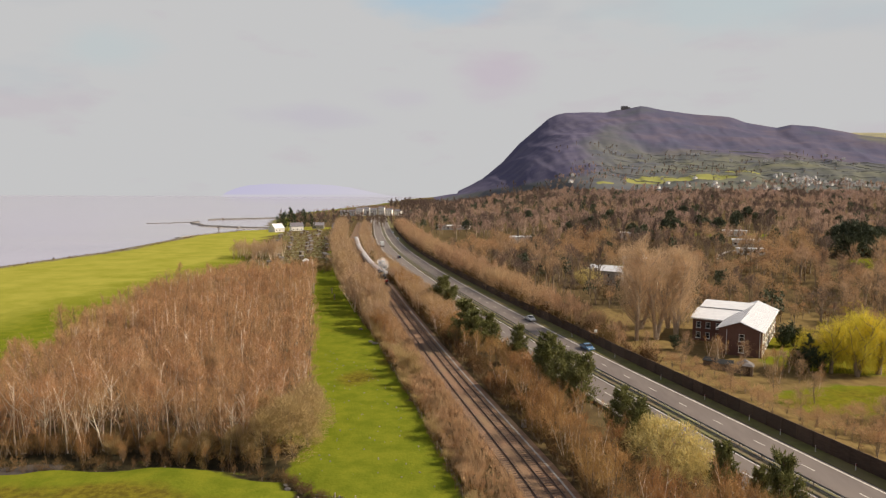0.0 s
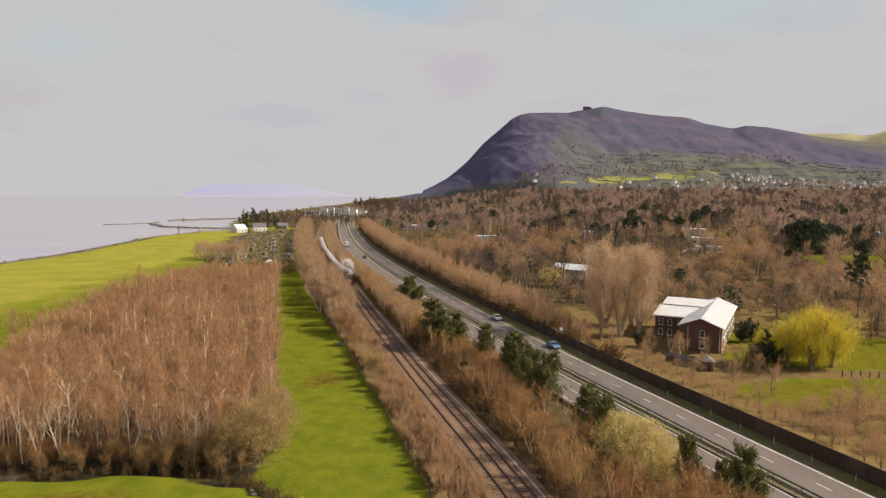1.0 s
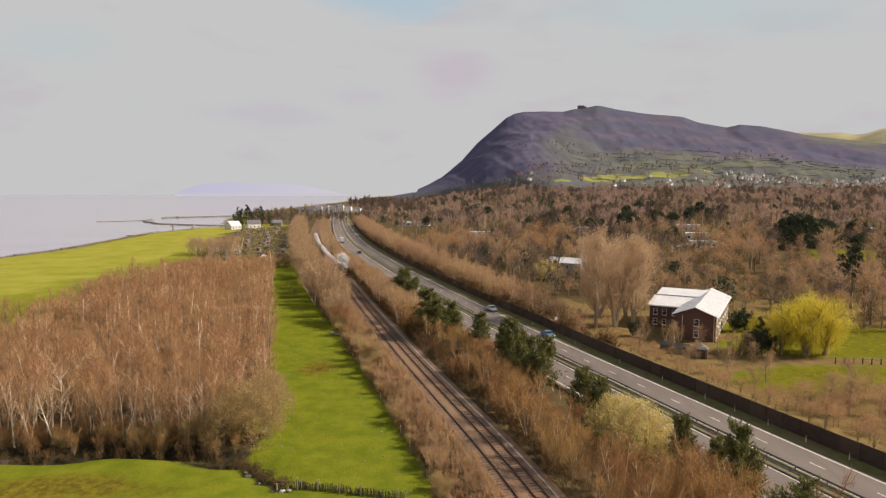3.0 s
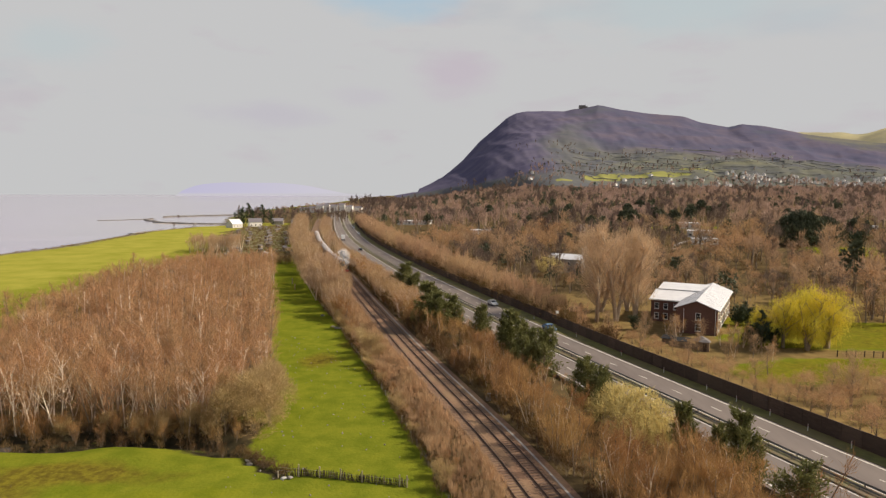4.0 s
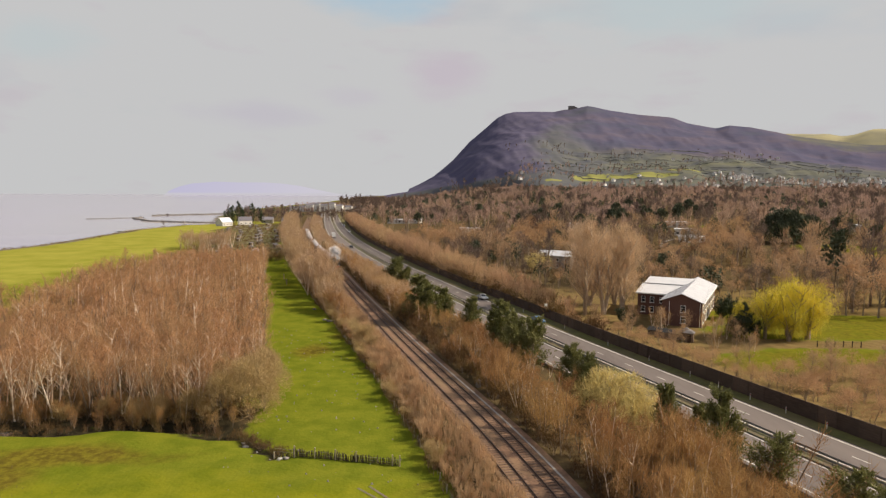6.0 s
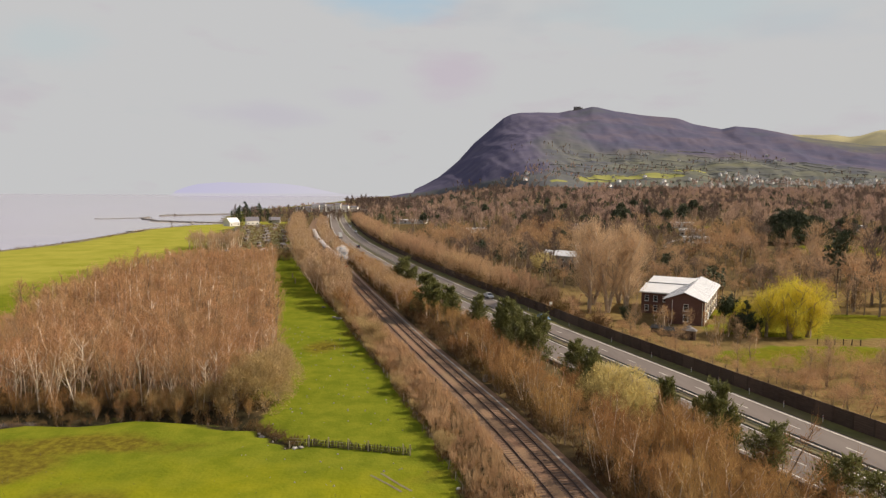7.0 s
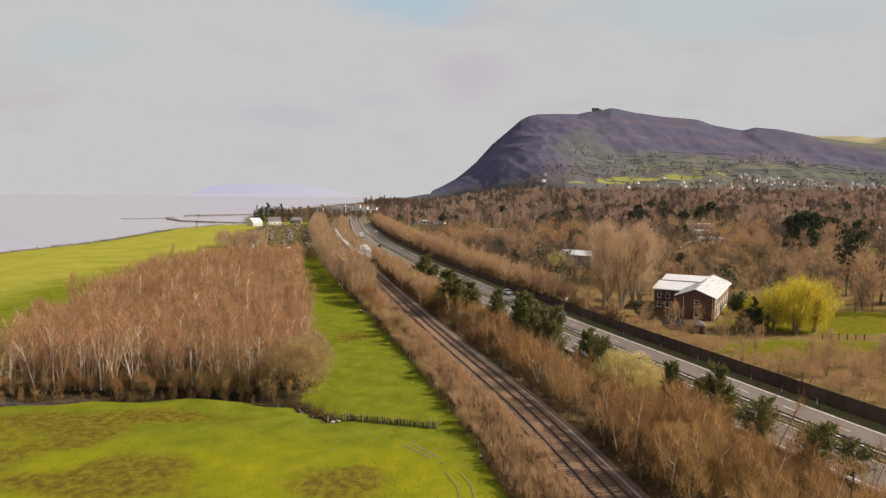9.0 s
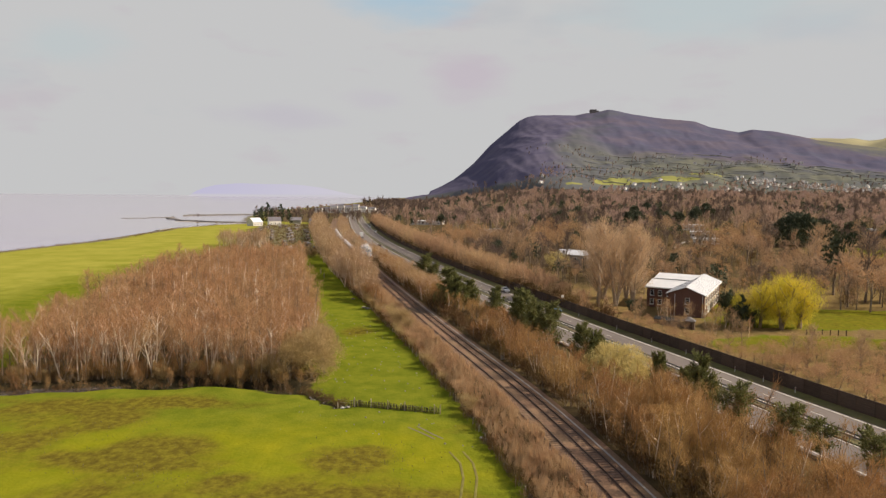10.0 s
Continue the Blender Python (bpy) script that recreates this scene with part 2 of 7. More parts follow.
M["brass"] = material("brass", (0.55, 0.40, 0.16), (0.48, 0.34, 0.13), 3.0, 0.3, metallic=0.9)
M["maroon"] = material("maroon", (0.13, 0.022, 0.03), (0.10, 0.018, 0.025), 1.0, 0.35)
M["coach_roof"] = material("coach_roof", (0.52, 0.47, 0.47), (0.40, 0.36, 0.36), 0.8, 0.6)
M["cream"] = material("cream", (0.62, 0.54, 0.40), (0.55, 0.48, 0.36), 2.0, 0.45)
M["coal"] = material("coal", (0.012, 0.012, 0.013), (0.03, 0.03, 0.03), 6.0, 0.6, bump=0.1, bump_scale=5)
M["rubber"] = material("rubber", (0.02, 0.02, 0.02), (0.03, 0.03, 0.03), 3.0, 0.8)
for nm, c in (("car_blue", (0.10, 0.20, 0.34)), ("car_silver", (0.50, 0.51, 0.54)), ("car_white", (0.75, 0.75, 0.76)), ("car_dark", (0.03, 0.032, 0.04))):
    M[nm] = material(nm, c, tuple(v * 0.9 for v in c), 0.8, 0.25, specular=0.6)
M["sand"] = material("sand", (0.36, 0.32, 0.29), (0.27, 0.24, 0.22), 0.05, 0.9, 0.6, (0.42, 0.38, 0.36), 0.02)
M["rock"] = material("rock", (0.13, 0.115, 0.11), (0.20, 0.18, 0.165), 0.3, 0.9, bump=0.2, bump_scale=0.6)

# water: pale lilac-grey in the sea, dark in the ditch, under a rippled surface
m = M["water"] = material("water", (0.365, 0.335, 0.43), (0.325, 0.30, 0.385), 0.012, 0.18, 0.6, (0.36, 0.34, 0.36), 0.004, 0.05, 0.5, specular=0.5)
m = M["ditch_water"] = material("ditch_water", (0.10, 0.09, 0.085), (0.07, 0.06, 0.055), 0.3, 0.08, bump=0.01, bump_scale=2.0, specular=0.5)

# steam: thin cloud, half let through
m = M["steam"] = bpy.data.materials.new("steam")
m.use_nodes = True
n, k = m.node_tree.nodes, m.node_tree.links
n["Principled BSDF"].inputs["Base Color"].default_value = (0.93, 0.89, 0.90, 1)
n["Principled BSDF"].inputs["Roughness"].default_value = 1.0
s_geo, s_noise, s_map = n.new("ShaderNodeNewGeometry"), n.new("ShaderNodeTexNoise"), n.new("ShaderNodeMapRange")
s_noise.inputs["Scale"].default_value = 0.45
s_map.inputs["From Min"].default_value, s_map.inputs["From Max"].default_value = 0.35, 0.65
s_map.inputs["To Min"].default_value, s_map.inputs["To Max"].default_value = 0.03, 0.16
k.new(s_geo.outputs["Position"], s_noise.inputs["Vector"])
k.new(s_noise.outputs["Fac"], s_map.inputs["Value"])
k.new(s_map.outputs[0], n["Principled BSDF"].inputs["Alpha"])

# distance beyond the bay: glows by itself in painted haze, fading rightwards and downwards
m = M["headland_haze"] = bpy.data.materials.new("headland_haze")
m.use_nodes = True
n, k = m.node_tree.nodes, m.node_tree.links
n.remove(n["Principled BSDF"])
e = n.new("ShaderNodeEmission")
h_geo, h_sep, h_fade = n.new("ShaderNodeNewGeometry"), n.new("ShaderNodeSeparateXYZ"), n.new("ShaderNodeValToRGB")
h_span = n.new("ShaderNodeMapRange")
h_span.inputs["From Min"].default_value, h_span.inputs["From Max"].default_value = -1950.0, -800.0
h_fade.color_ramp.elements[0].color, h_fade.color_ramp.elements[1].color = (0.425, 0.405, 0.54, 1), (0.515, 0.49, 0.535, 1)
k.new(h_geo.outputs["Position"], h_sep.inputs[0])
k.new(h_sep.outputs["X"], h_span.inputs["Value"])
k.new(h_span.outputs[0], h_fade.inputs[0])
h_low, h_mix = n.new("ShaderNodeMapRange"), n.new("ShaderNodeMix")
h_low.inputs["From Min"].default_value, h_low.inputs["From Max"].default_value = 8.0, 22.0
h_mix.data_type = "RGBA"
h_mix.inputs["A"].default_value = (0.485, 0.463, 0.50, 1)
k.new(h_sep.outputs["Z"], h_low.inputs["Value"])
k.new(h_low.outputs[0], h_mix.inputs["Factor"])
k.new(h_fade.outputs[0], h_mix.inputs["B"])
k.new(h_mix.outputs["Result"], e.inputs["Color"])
k.new(e.outputs[0], n["Material Output"].inputs[0])


def land_material(name, layers, base, base2, base_scale, rough=0.95, bump=0.0, bump_scale=2.0):
    """Land cover: a base of two mixed colours, and layers (attribute, colour, colour, grain, edge) laid over it where the attribute says."""
    m = bpy.data.materials.new(name)
    m.use_nodes = True
    n, k = m.node_tree.nodes, m.node_tree.links
    bsdf = n["Principled BSDF"]
    geo = n.new("ShaderNodeNewGeometry")

    def two(c1, c2, scale):
        t, r = n.new("ShaderNodeTexNoise"), n.new("ShaderNodeValToRGB")
        t.inputs["Scale"].default_value, t.inputs["Detail"].default_value, t.inputs["Roughness"].default_value = scale, 8.0, 0.62
        r.color_ramp.elements[0].position, r.color_ramp.elements[1].position = 0.38, 0.62
        r.color_ramp.elements[0].color, r.color_ramp.elements[1].color = (*c1, 1), (*c2, 1)
        k.new(geo.outputs["Position"], t.inputs["Vector"])
        k.new(t.outputs["Fac"], r.inputs[0])
        return r.outputs[0]

    colour = two(base, base2, base_scale)
    for attribute, c1, c2, grain, edge in layers:
        a, t = n.new("ShaderNodeAttribute"), n.new("ShaderNodeTexNoise")
        a.attribute_name = attribute
        t.inputs["Scale"].default_value, t.inputs["Detail"].default_value, t.inputs["Roughness"].default_value = edge, 7.0, 0.65
        k.new(geo.outputs["Position"], t.inputs["Vector"])
        s = n.new("ShaderNodeMath")
        s.operation = "ADD"
        k.new(a.outputs["Fac"], s.inputs[0])
        k.new(t.outputs["Fac"], s.inputs[1])
        r = n.new("ShaderNodeMapRange")
        soft = 0.2 if attribute in ("pale", "rough", "coast", "field") else 0.0
        r.inputs["From Min"].default_value, r.inputs["From Max"].default_value = 0.86 - soft * 0.6, 1.12 + soft
        k.new(s.outputs[0], r.inputs["Value"])
        mx = n.new("ShaderNodeMix")
        mx.data_type = "RGBA"
        k.new(r.outputs[0], mx.inputs["Factor"])
        k.new(colour, mx.inputs["A"])
        k.new(two(c1, c2, grain), mx.inputs["B"])
        colour = mx.outputs["Result"]
    k.new(colour, bsdf.inputs["Base Color"])
    bsdf.inputs["Roughness"].default_value, bsdf.inputs["Specular IOR Level"].default_value = rough, 0.0
    if bump:
        b, t = n.new("ShaderNodeBump"), n.new("ShaderNodeTexNoise")
        b.inputs["Distance"].default_value = bump
        t.inputs["Scale"].default_value, t.inputs["Detail"].default_value = bump_scale, 6.0
        k.new(geo.outputs["Position"], t.inputs["Vector"])
        k.new(t.outputs["Fac"], b.inputs["Height"])
        k.new(b.outputs[0], bsdf.inputs["Normal"])
    return m


M["ground"] = land_material("ground", (
    ("pale", (0.205, 0.205, 0.008), (0.285, 0.262, 0.012), 0.3, 0.09),
    ("coast", (0.25, 0.248, 0.036), (0.325, 0.302, 0.056), 0.06, 0.03),
    ("rough", (0.100, 0.078, 0.015), (0.182, 0.154, 0.019), 0.8, 0.3),
    ("litter", (0.085, 0.06, 0.034), (0.145, 0.105, 0.05), 0.4, 0.25),
    ("dun", (0.165, 0.112, 0.05), (0.225, 0.160, 0.066), 0.5, 0.25),
    ("mud_shade", (0.025, 0.022, 0.014), (0.055, 0.045, 0.025), 0.6, 0.5),
    ("shore", (0.24, 0.21, 0.17), (0.15, 0.13, 0.11), 0.25, 0.15)),
    (0.118, 0.143, 0.013), (0.175, 0.186, 0.018), 0.25, bump=0.10, bump_scale=2.2)
# distance haze is put into these colours: rock and heath turn purple
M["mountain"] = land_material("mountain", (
    ("hazed_scree", (0.104, 0.096, 0.152), (0.140, 0.126, 0.178), 0.009, 0.006),
    ("hazed_moor", (0.092, 0.092, 0.148), (0.132, 0.114, 0.150), 0.006, 0.006),
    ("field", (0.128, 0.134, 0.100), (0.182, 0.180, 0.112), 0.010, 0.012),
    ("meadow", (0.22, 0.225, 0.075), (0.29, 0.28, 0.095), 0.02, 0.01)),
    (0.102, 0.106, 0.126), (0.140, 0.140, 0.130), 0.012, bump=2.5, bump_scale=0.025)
M["far_pasture"] = land_material("far_pasture", (), (0.27, 0.25, 0.17), (0.35, 0.315, 0.19), 0.006)
# hedges of the hillside, greyed and paled for the same haze
M["hazed_hedge"] = material("hazed_hedge", (0.115, 0.115, 0.112), (0.145, 0.142, 0.125), 0.02, 0.9)

# ---- geometry helpers ----


class Geo:
    """Vertices and faces gathered for one mesh."""

    def __init__(self):
        self.v, self.f, self.m = [], [], []

    def add(self, verts, faces, mat=0):
        o = len(self.v)
        self.v.extend(tuple(p) for p in verts)
        self.f.extend(tuple(i + o for i in f) for f in faces)
        self.m.extend([mat] * len(faces))
        return self

    def box(self, c, s, rz=0.0, mat=0, taper=1.0):
        """A box with its base's middle at c; taper: the top's size against the base's."""
        w, d, h = s[0] / 2, s[1] / 2, s[2]
        cs, sn = math.cos(rz), math.sin(rz)
        out = []
        for z, t in ((0, 1.0), (h, taper)):
            for x, y in ((-w, -d), (w, -d), (w, d), (-w, d)):
                out.append((c[0] + (x * cs - y * sn) * t, c[1] + (x * sn + y * cs) * t, c[2] + z))
        return self.add(out, ((3, 2, 1, 0), (4, 5, 6, 7), (0, 1, 5, 4), (1, 2, 6, 5), (2, 3, 7, 6), (3, 0, 4, 7)), mat)

    def tube(self, pts, radii, sides=6, mat=0, caps=True):
        pts = [Vector(p) for p in pts]
        rings, faces = [], []
        for i, p in enumerate(pts):
            d = (pts[min(i + 1, len(pts) - 1)] - pts[max(i - 1, 0)]).normalized()
            a = d.orthogonal().normalized() if abs(d.z) < 0.9 else d.cross(Vector((0, 1, 0))).normalized()
            b = d.cross(a)
            for j in range(sides):
                t = 2 * math.pi * j / sides
                rings.append(p + (a * math.cos(t) + b * math.sin(t)) * radii[i])
        for i in range(len(pts) - 1):
            for j in range(sides):
                q = (j + 1) % sides
                faces.append((i * sides + j, i * sides + q, (i + 1) * sides + q, (i + 1) * sides + j))
        if caps:
            faces.append(tuple(range(sides - 1, -1, -1)))
            faces.append(tuple((len(pts) - 1) * sides + j for j in range(sides)))
        return self.add(rings, faces, mat)

    def sweep(self, line, profile, mat=0, close=True):
        """A profile of (offset to the right, height) carried along a level line of (x, y, z)."""
        n, verts, faces = len(profile), [], []
        for i, p in enumerate(line):
            a, b = line[max(i - 1, 0)], line[min(i + 1, len(line) - 1)]
            d = Vector((b[0] - a[0], b[1] - a[1], 0)).normalized()
            r = Vector((d.y, -d.x, 0))
            verts.extend((p[0] + r.x * o, p[1] + r.y * o, p[2] + h) for o, h in profile)
        for i in range(len(line) - 1):
            for j in range(n if close else n - 1):
                q = (j + 1) % n
                faces.append((i * n + j, (i + 1) * n + j, (i + 1) * n + q, i * n + q))
        if close:
            faces.append(tuple(range(n)))
            faces.append(tuple((len(line) - 1) * n + j for j in range(n - 1, -1, -1)))
        return self.add(verts, faces, mat)

    def mesh(self, name, mats, smooth=False):
        me = bpy.data.meshes.new(name)
        me.from_pydata(self.v, [], self.f)
        for m in mats if isinstance(mats, (list, tuple)) else [mats]:
            me.materials.append(m)
        me.polygons.foreach_set("material_index", self.m)
        if smooth:
            me.polygons.foreach_set("use_smooth", [True] * len(self.f))
        me.update()
        return me


def part(name, geo, mats, parent=None, label="", smooth=False):
    """One mesh object from a Geo or a mesh, under a thing or a part."""
    me = geo.mesh(name, mats, smooth) if isinstance(geo, Geo) else geo
    ob = new(name, me)
    if parent is not None:
        ob.parent = parent
    return tagged(ob, label)


def thing(name, label, category, at=(0, 0, 0), rz=0.0, group="", kind=""):
    ob = new(name)
    ob.matrix_basis = pose(*at, 0, 0, rz)
    return tagged(ob, label, category, group, kind)


def tri_mesh(name, v, f, mats, mat_index):
    """A mesh from arrays of vertices and triangles."""
    me = bpy.data.meshes.new(name)
    v, f = np.asarray(v, np.float32), np.asarray(f, np.int32)
    me.vertices.add(len(v))
    me.vertices.foreach_set("co", v.ravel())
    me.loops.add(f.size)
    me.loops.foreach_set("vertex_index", f.ravel())
    me.polygons.add(len(f))
    me.polygons.foreach_set("loop_start", np.arange(0, f.size, 3, dtype=np.int32))
    for m in mats:
        me.materials.append(m)
    me.polygons.foreach_set("material_index", np.asarray(mat_index, np.int32))
    me.update(calc_edges=True)
    return me


# ---- the plan: lines of the railway, the road and the hedge, x against y ----
CRES = [(84, -40), (62, 25), (55, 43), (48.5, 58), (42, 72.5), (35.6, 88.7), (31, 100.4), (25.3, 114.5), (17.9, 132.6), (13.2, 144.6), (6.0, 164),
        (-6.5, 198.3), (-27, 257.7), (-38.7, 294), (-52, 336.6), (-66.7, 386.7), (-84.6, 454.8), (-105.7, 545), (-135, 680), (-170, 849), (-200, 1000)]
RAIL = [(29, -40), (19, 15), (16.2, 30), (12.8, 45.4), (9.2, 60), (5, 76.5), (-1, 94), (-5, 106), (-9.2, 118), (-15, 136), (-24, 164.5), (-36, 203),
        (-45.5, 235), (-53, 259), (-71.9, 315.5), (-94, 390), (-118, 482), (-161, 682), (-215, 940)]
HEDGE = [(26, -40), (12, 15), (3.2, 46.4), (-1.7, 64.5), (-5.6, 78), (-9.5, 90), (-16, 110), (-24.4, 133), (-35, 165), (-43.3, 185), (-76.5, 283.5), (-118, 425), (-185, 690), (-240, 940)]
SHORE = [(-330, -400), (-290, 0), (-265, 200), (-254, 290), (-250, 400), (-270, 535), (-262, 605), (-238, 635), (-236, 662), (-256, 690), (-284, 760), (-312, 850), (-340, 960), (-372, 1050), (-372, 1300), (-380, 1700), (-430, 2500), (-520, 3300), (-520, 6000)]
GRID_Y = np.arange(-40.0, 940.0, 2.0)


def smooth_line(knots, window):
    ys = [p[1] for p in knots]
    x = np.interp(GRID_Y, ys, [p[0] for p in knots])
    pad = np.concatenate([x[0] + (x[1] - x[0]) * np.arange(-window, 0), x, x[-1] + (x[-1] - x[-2]) * np.arange(1, window + 1)])
    for _ in range(2):
        pad = np.convolve(pad, np.ones(window) / window, "same")
    return pad[window:-window]


LINES = {"road": smooth_line(CRES, 13), "rail": smooth_line(RAIL, 13), "hedge": smooth_line(HEDGE, 7)}
SLOPE = {key: np.gradient(x, GRID_Y) for key, x in LINES.items()}


def line_x(key, y):
    return np.interp(y, GRID_Y, LINES[key])


def along(key, offset, z, y0, y1, step=4.0):
    """Points beside a line, offset to its right."""
    out = []
    for y in np.arange(y0, y1 + step / 2, step):
        s = float(np.interp(y, GRID_Y, SLOPE[key]))
        q = math.hypot(1, s)
        out.append((float(line_x(key, y)) + offset / q, float(y) - s * offset / q, z))
    return out


def beside(key, x, y):
    """How far a place lies to the right of a line."""
    s = np.interp(y, GRID_Y, SLOPE[key])
    return (x - line_x(key, y)) / np.sqrt(1 + s * s)


def heading(key, y):
    """The turn about z of a thing that lies along the line."""
    return math.atan(-float(np.interp(y, GRID_Y, SLOPE[key])))


def ease(x, a, b):
    t = np.clip((np.asarray(x, float) - a) / (b - a), 0, 1)
    return t * t * (3 - 2 * t)


ROAD_Z, RAIL_Z = 1.9, 1.6
DITCH = [(-160, 67.5), (-95, 74), (-78, 79), (-63, 82.3), (-48, 84.8), (-37, 84), (-31, 82.4), (-26.5, 79.2), (-23.5, 76.4)]


def to_polyline(x, y, pts):
    best = np.full(np.shape(x), 1e9)
    for (x0, y0), (x1, y1) in zip(pts, pts[1:]):
        dx, dy = x1 - x0, y1 - y0
        t = np.clip(((x - x0) * dx + (y - y0) * dy) / (dx * dx + dy * dy), 0, 1)
        best = np.minimum(best, np.hypot(x - x0 - t * dx, y - y0 - t * dy))
    return best


def height(x, y):
    """The land's height."""
    x, y = np.asarray(x, float), np.asarray(y, float)
    near = np.clip(y, -40, 938)
    z = 0.12 * np.sin(x * 0.11 + 1.3) * np.sin(y * 0.09) + 0.08 * np.sin(x * 0.31) * np.sin(y * 0.27 + 2)
    left, right = beside("hedge", x, near), beside("road", x, near)
    bank = ease(left, 0.5, 6) * (1 - ease(right, 15, 24)) * (1 - ease(y, 960, 1200)) * (1 - ease(-y, 60, 200))
    z = z * (1 - bank) + 1.35 * bank
    z = z + 26 * ease(y, 420, 1500) * ease(right, 30, 300)
    z = z + 5.0 * ease(y, 150, 420) * ease(right, 60, 200)
    sx = np.interp(y, [p[1] for p in SHORE], [p[0] for p in SHORE])
    z = np.where(x < sx, z - 5.0 * ease(sx - x, 0, 40), z)
    z = z - 1.1 * (1 - ease(to_polyline(x, y, DITCH), 0.7, 2.4))
    return z


def inside(x, y, poly):
    x, y = np.asarray(x, float), np.asarray(y, float)
    ok = np.zeros(x.shape, bool)
    for (x0, y0), (x1, y1) in zip(poly, poly[1:] + poly[:1]):
        cross = (y0 > y) != (y1 > y)
        ok ^= cross & (x < (x1 - x0) * (y - y0) / (y1 - y0 + 1e-12) + x0)
    return ok


WOOD = [(-120, 68), (-95, 77.5), (-78, 82.5), (-63, 85.5), (-48, 87.5), (-39, 87), (-36, 88), (-34, 101), (-39, 122), (-48, 150), (-62, 195), (-73, 235), (-80, 256),
        (-95, 260), (-112, 248), (-116, 215), (-109, 175), (-101, 135), (-93, 108), (-89, 93), (-100, 85), (-125, 74)]

# ---- ground, sea, mountain ----


def spread(lo, a, b, hi, fine, grow):
    """Grid lines: fine between a and b, wider and wider to lo and hi."""
    out = list(np.arange(a, b + fine / 2, fine))
    s, p = fine, out[-1]
    while p < hi:
        s = min(s * grow, 90)
        p += s
        out.append(p)
    s, p = fine, a
    while p > lo:
        s = min(s * grow, 90)
        p -= s
        out.insert(0, p)
    return np.array(out)


gx, gy = spread(-4700, -130, 110, 4700, 2.4, 1.1), spread(-700, 20, 280, 4800, 2.4, 1.07)
X, Y = np.meshgrid(gx, gy)
Z = height(X, Y)
verts = np.stack([X.ravel(), Y.ravel(), Z.ravel()], 1)
nx, ny = len(gx), len(gy)
i = (np.arange(ny - 1)[:, None] * nx + np.arange(nx - 1)[None, :]).ravel()
quads = np.stack([i, i + 1, i + nx + 1, i + nx], 1)
me = bpy.data.meshes.new("ground")
me.from_pydata(verts.tolist(), [], quads.tolist())
me.materials.append(M["ground"])
me.polygons.foreach_set("use_smooth", [True] * len(quads))
near_y = np.clip(Y, -40, 938)
in_corridor = ease(beside("hedge", X, near_y), -0.6, 1.2) * (1 - ease(beside("road", X, near_y), 40, 60)) * (Y < 960)
lawn = np.maximum.reduce([1 - ease(np.hypot((X - x) / a, (Y - y) / b), 0.8, 1.1) for x, y, a, b in (
    (77, 128, 22, 6), (62, 123, 12, 7), (84, 151, 26, 9), (105, 162, 22, 10), (74, 166, 8, 12), (150, 520, 60, 14), (200, 330, 30, 30), (60, 330, 20, 10))])
right_land = ease(beside("road", X, near_y), 10.5, 13)
inland = ease(Y, 640, 700) * ease(X - np.interp(Y, [p[1] for p in SHORE], [p[0] for p in SHORE]), 5, 16)
litter = np.maximum(np.maximum(np.maximum(in_corridor * (1 - right_land), inland), right_land * (1 - lawn) * ease(Y, 160, 200)), inside(X, Y, WOOD).astype(float))
front = np.interp(X, [p[0] for p in DITCH], [p[1] for p in DITCH])
litter = np.maximum(litter, (1.0 * (X < -31) * (X > -110)) * ease(Y - front, 0.2, 1.5) * (1 - ease(Y - front, 9, 11)))
litter = np.maximum(litter, 0.8 * inside(X, Y, [(-140, 318), (-85, 322), (-104, 372), (-128, 450), (-150, 540), (-168, 640), (-225, 630), (-205, 520), (-170, 400)]))
rough = np.maximum.reduce([1 - ease(np.hypot((X - x) / a, (Y - y) / b), 0.2, 1.35) for x, y, a, b in (
    (-43, 54, 14, 6), (-63, 68, 15, 8), (-50, 74, 14, 4), (-17, 54, 8, 7), (-14, 45, 12, 6), (-31, 128, 5, 7), (-27, 142, 3, 4), (-68, 52, 12, 8), (-33, 40, 30, 8))]) * 1.35
blot = np.zeros(X.shape)
for a_, b_ in zip(*np.nonzero((X > -140) & (X < 30) & (Y > 10) & (Y < 78))):
    blot[a_, b_] = noise.fractal(Vector((X[a_, b_] / 13, Y[a_, b_] / 7, 2.2)), 0.9, 2.1, 4)
rough = np.clip(rough * 0.95 + 0.75 * blot * (rough > 0.01) + 0.75 * np.clip(blot, 0, 1) * (Y < 75) * (X < 0), 0, 1.5)
rough = np.maximum(rough, 0.8 * right_land * lawn)
coast = 1.3 * ease(-X, 112, 190) * (Y < 700) * ease(Y, 60, 140)
pale = 0.74 * ease(-Y, -80, -58) * (1 - ease(X, -8, 14)) + 0.5 * right_land * lawn
dun = right_land * (1 - lawn) * (1 - ease(Y, 205, 235)) * 0.95
# ditch mud, darkened and widened to paint the shade under the wood's front
mud_shade = np.maximum(1 - ease(to_polyline(X, Y, DITCH), 1.0, 2.6), np.maximum(1 - ease(to_polyline(X, Y - 2.0, DITCH), 1.6, 3.6), 0) * (X < -30))
shore_x = np.interp(Y, [p[1] for p in SHORE], [p[0] for p in SHORE])
shore = 1 - ease(X - shore_x, -3, 9)
for key, a in (("litter", litter), ("rough", rough), ("pale", pale), ("coast", coast), ("dun", dun), ("mud_shade", mud_shade), ("shore", shore)):
    me.attributes.new(key, "FLOAT", "POINT").data.foreach_set("value", (np.asarray(a, float).ravel() * 0.75).astype(np.float32))
tagged(new("ground", me), "bright green meadow with rough brown patches, scrubby verges and leaf litter", "ground", kind="structure")

g = Geo()
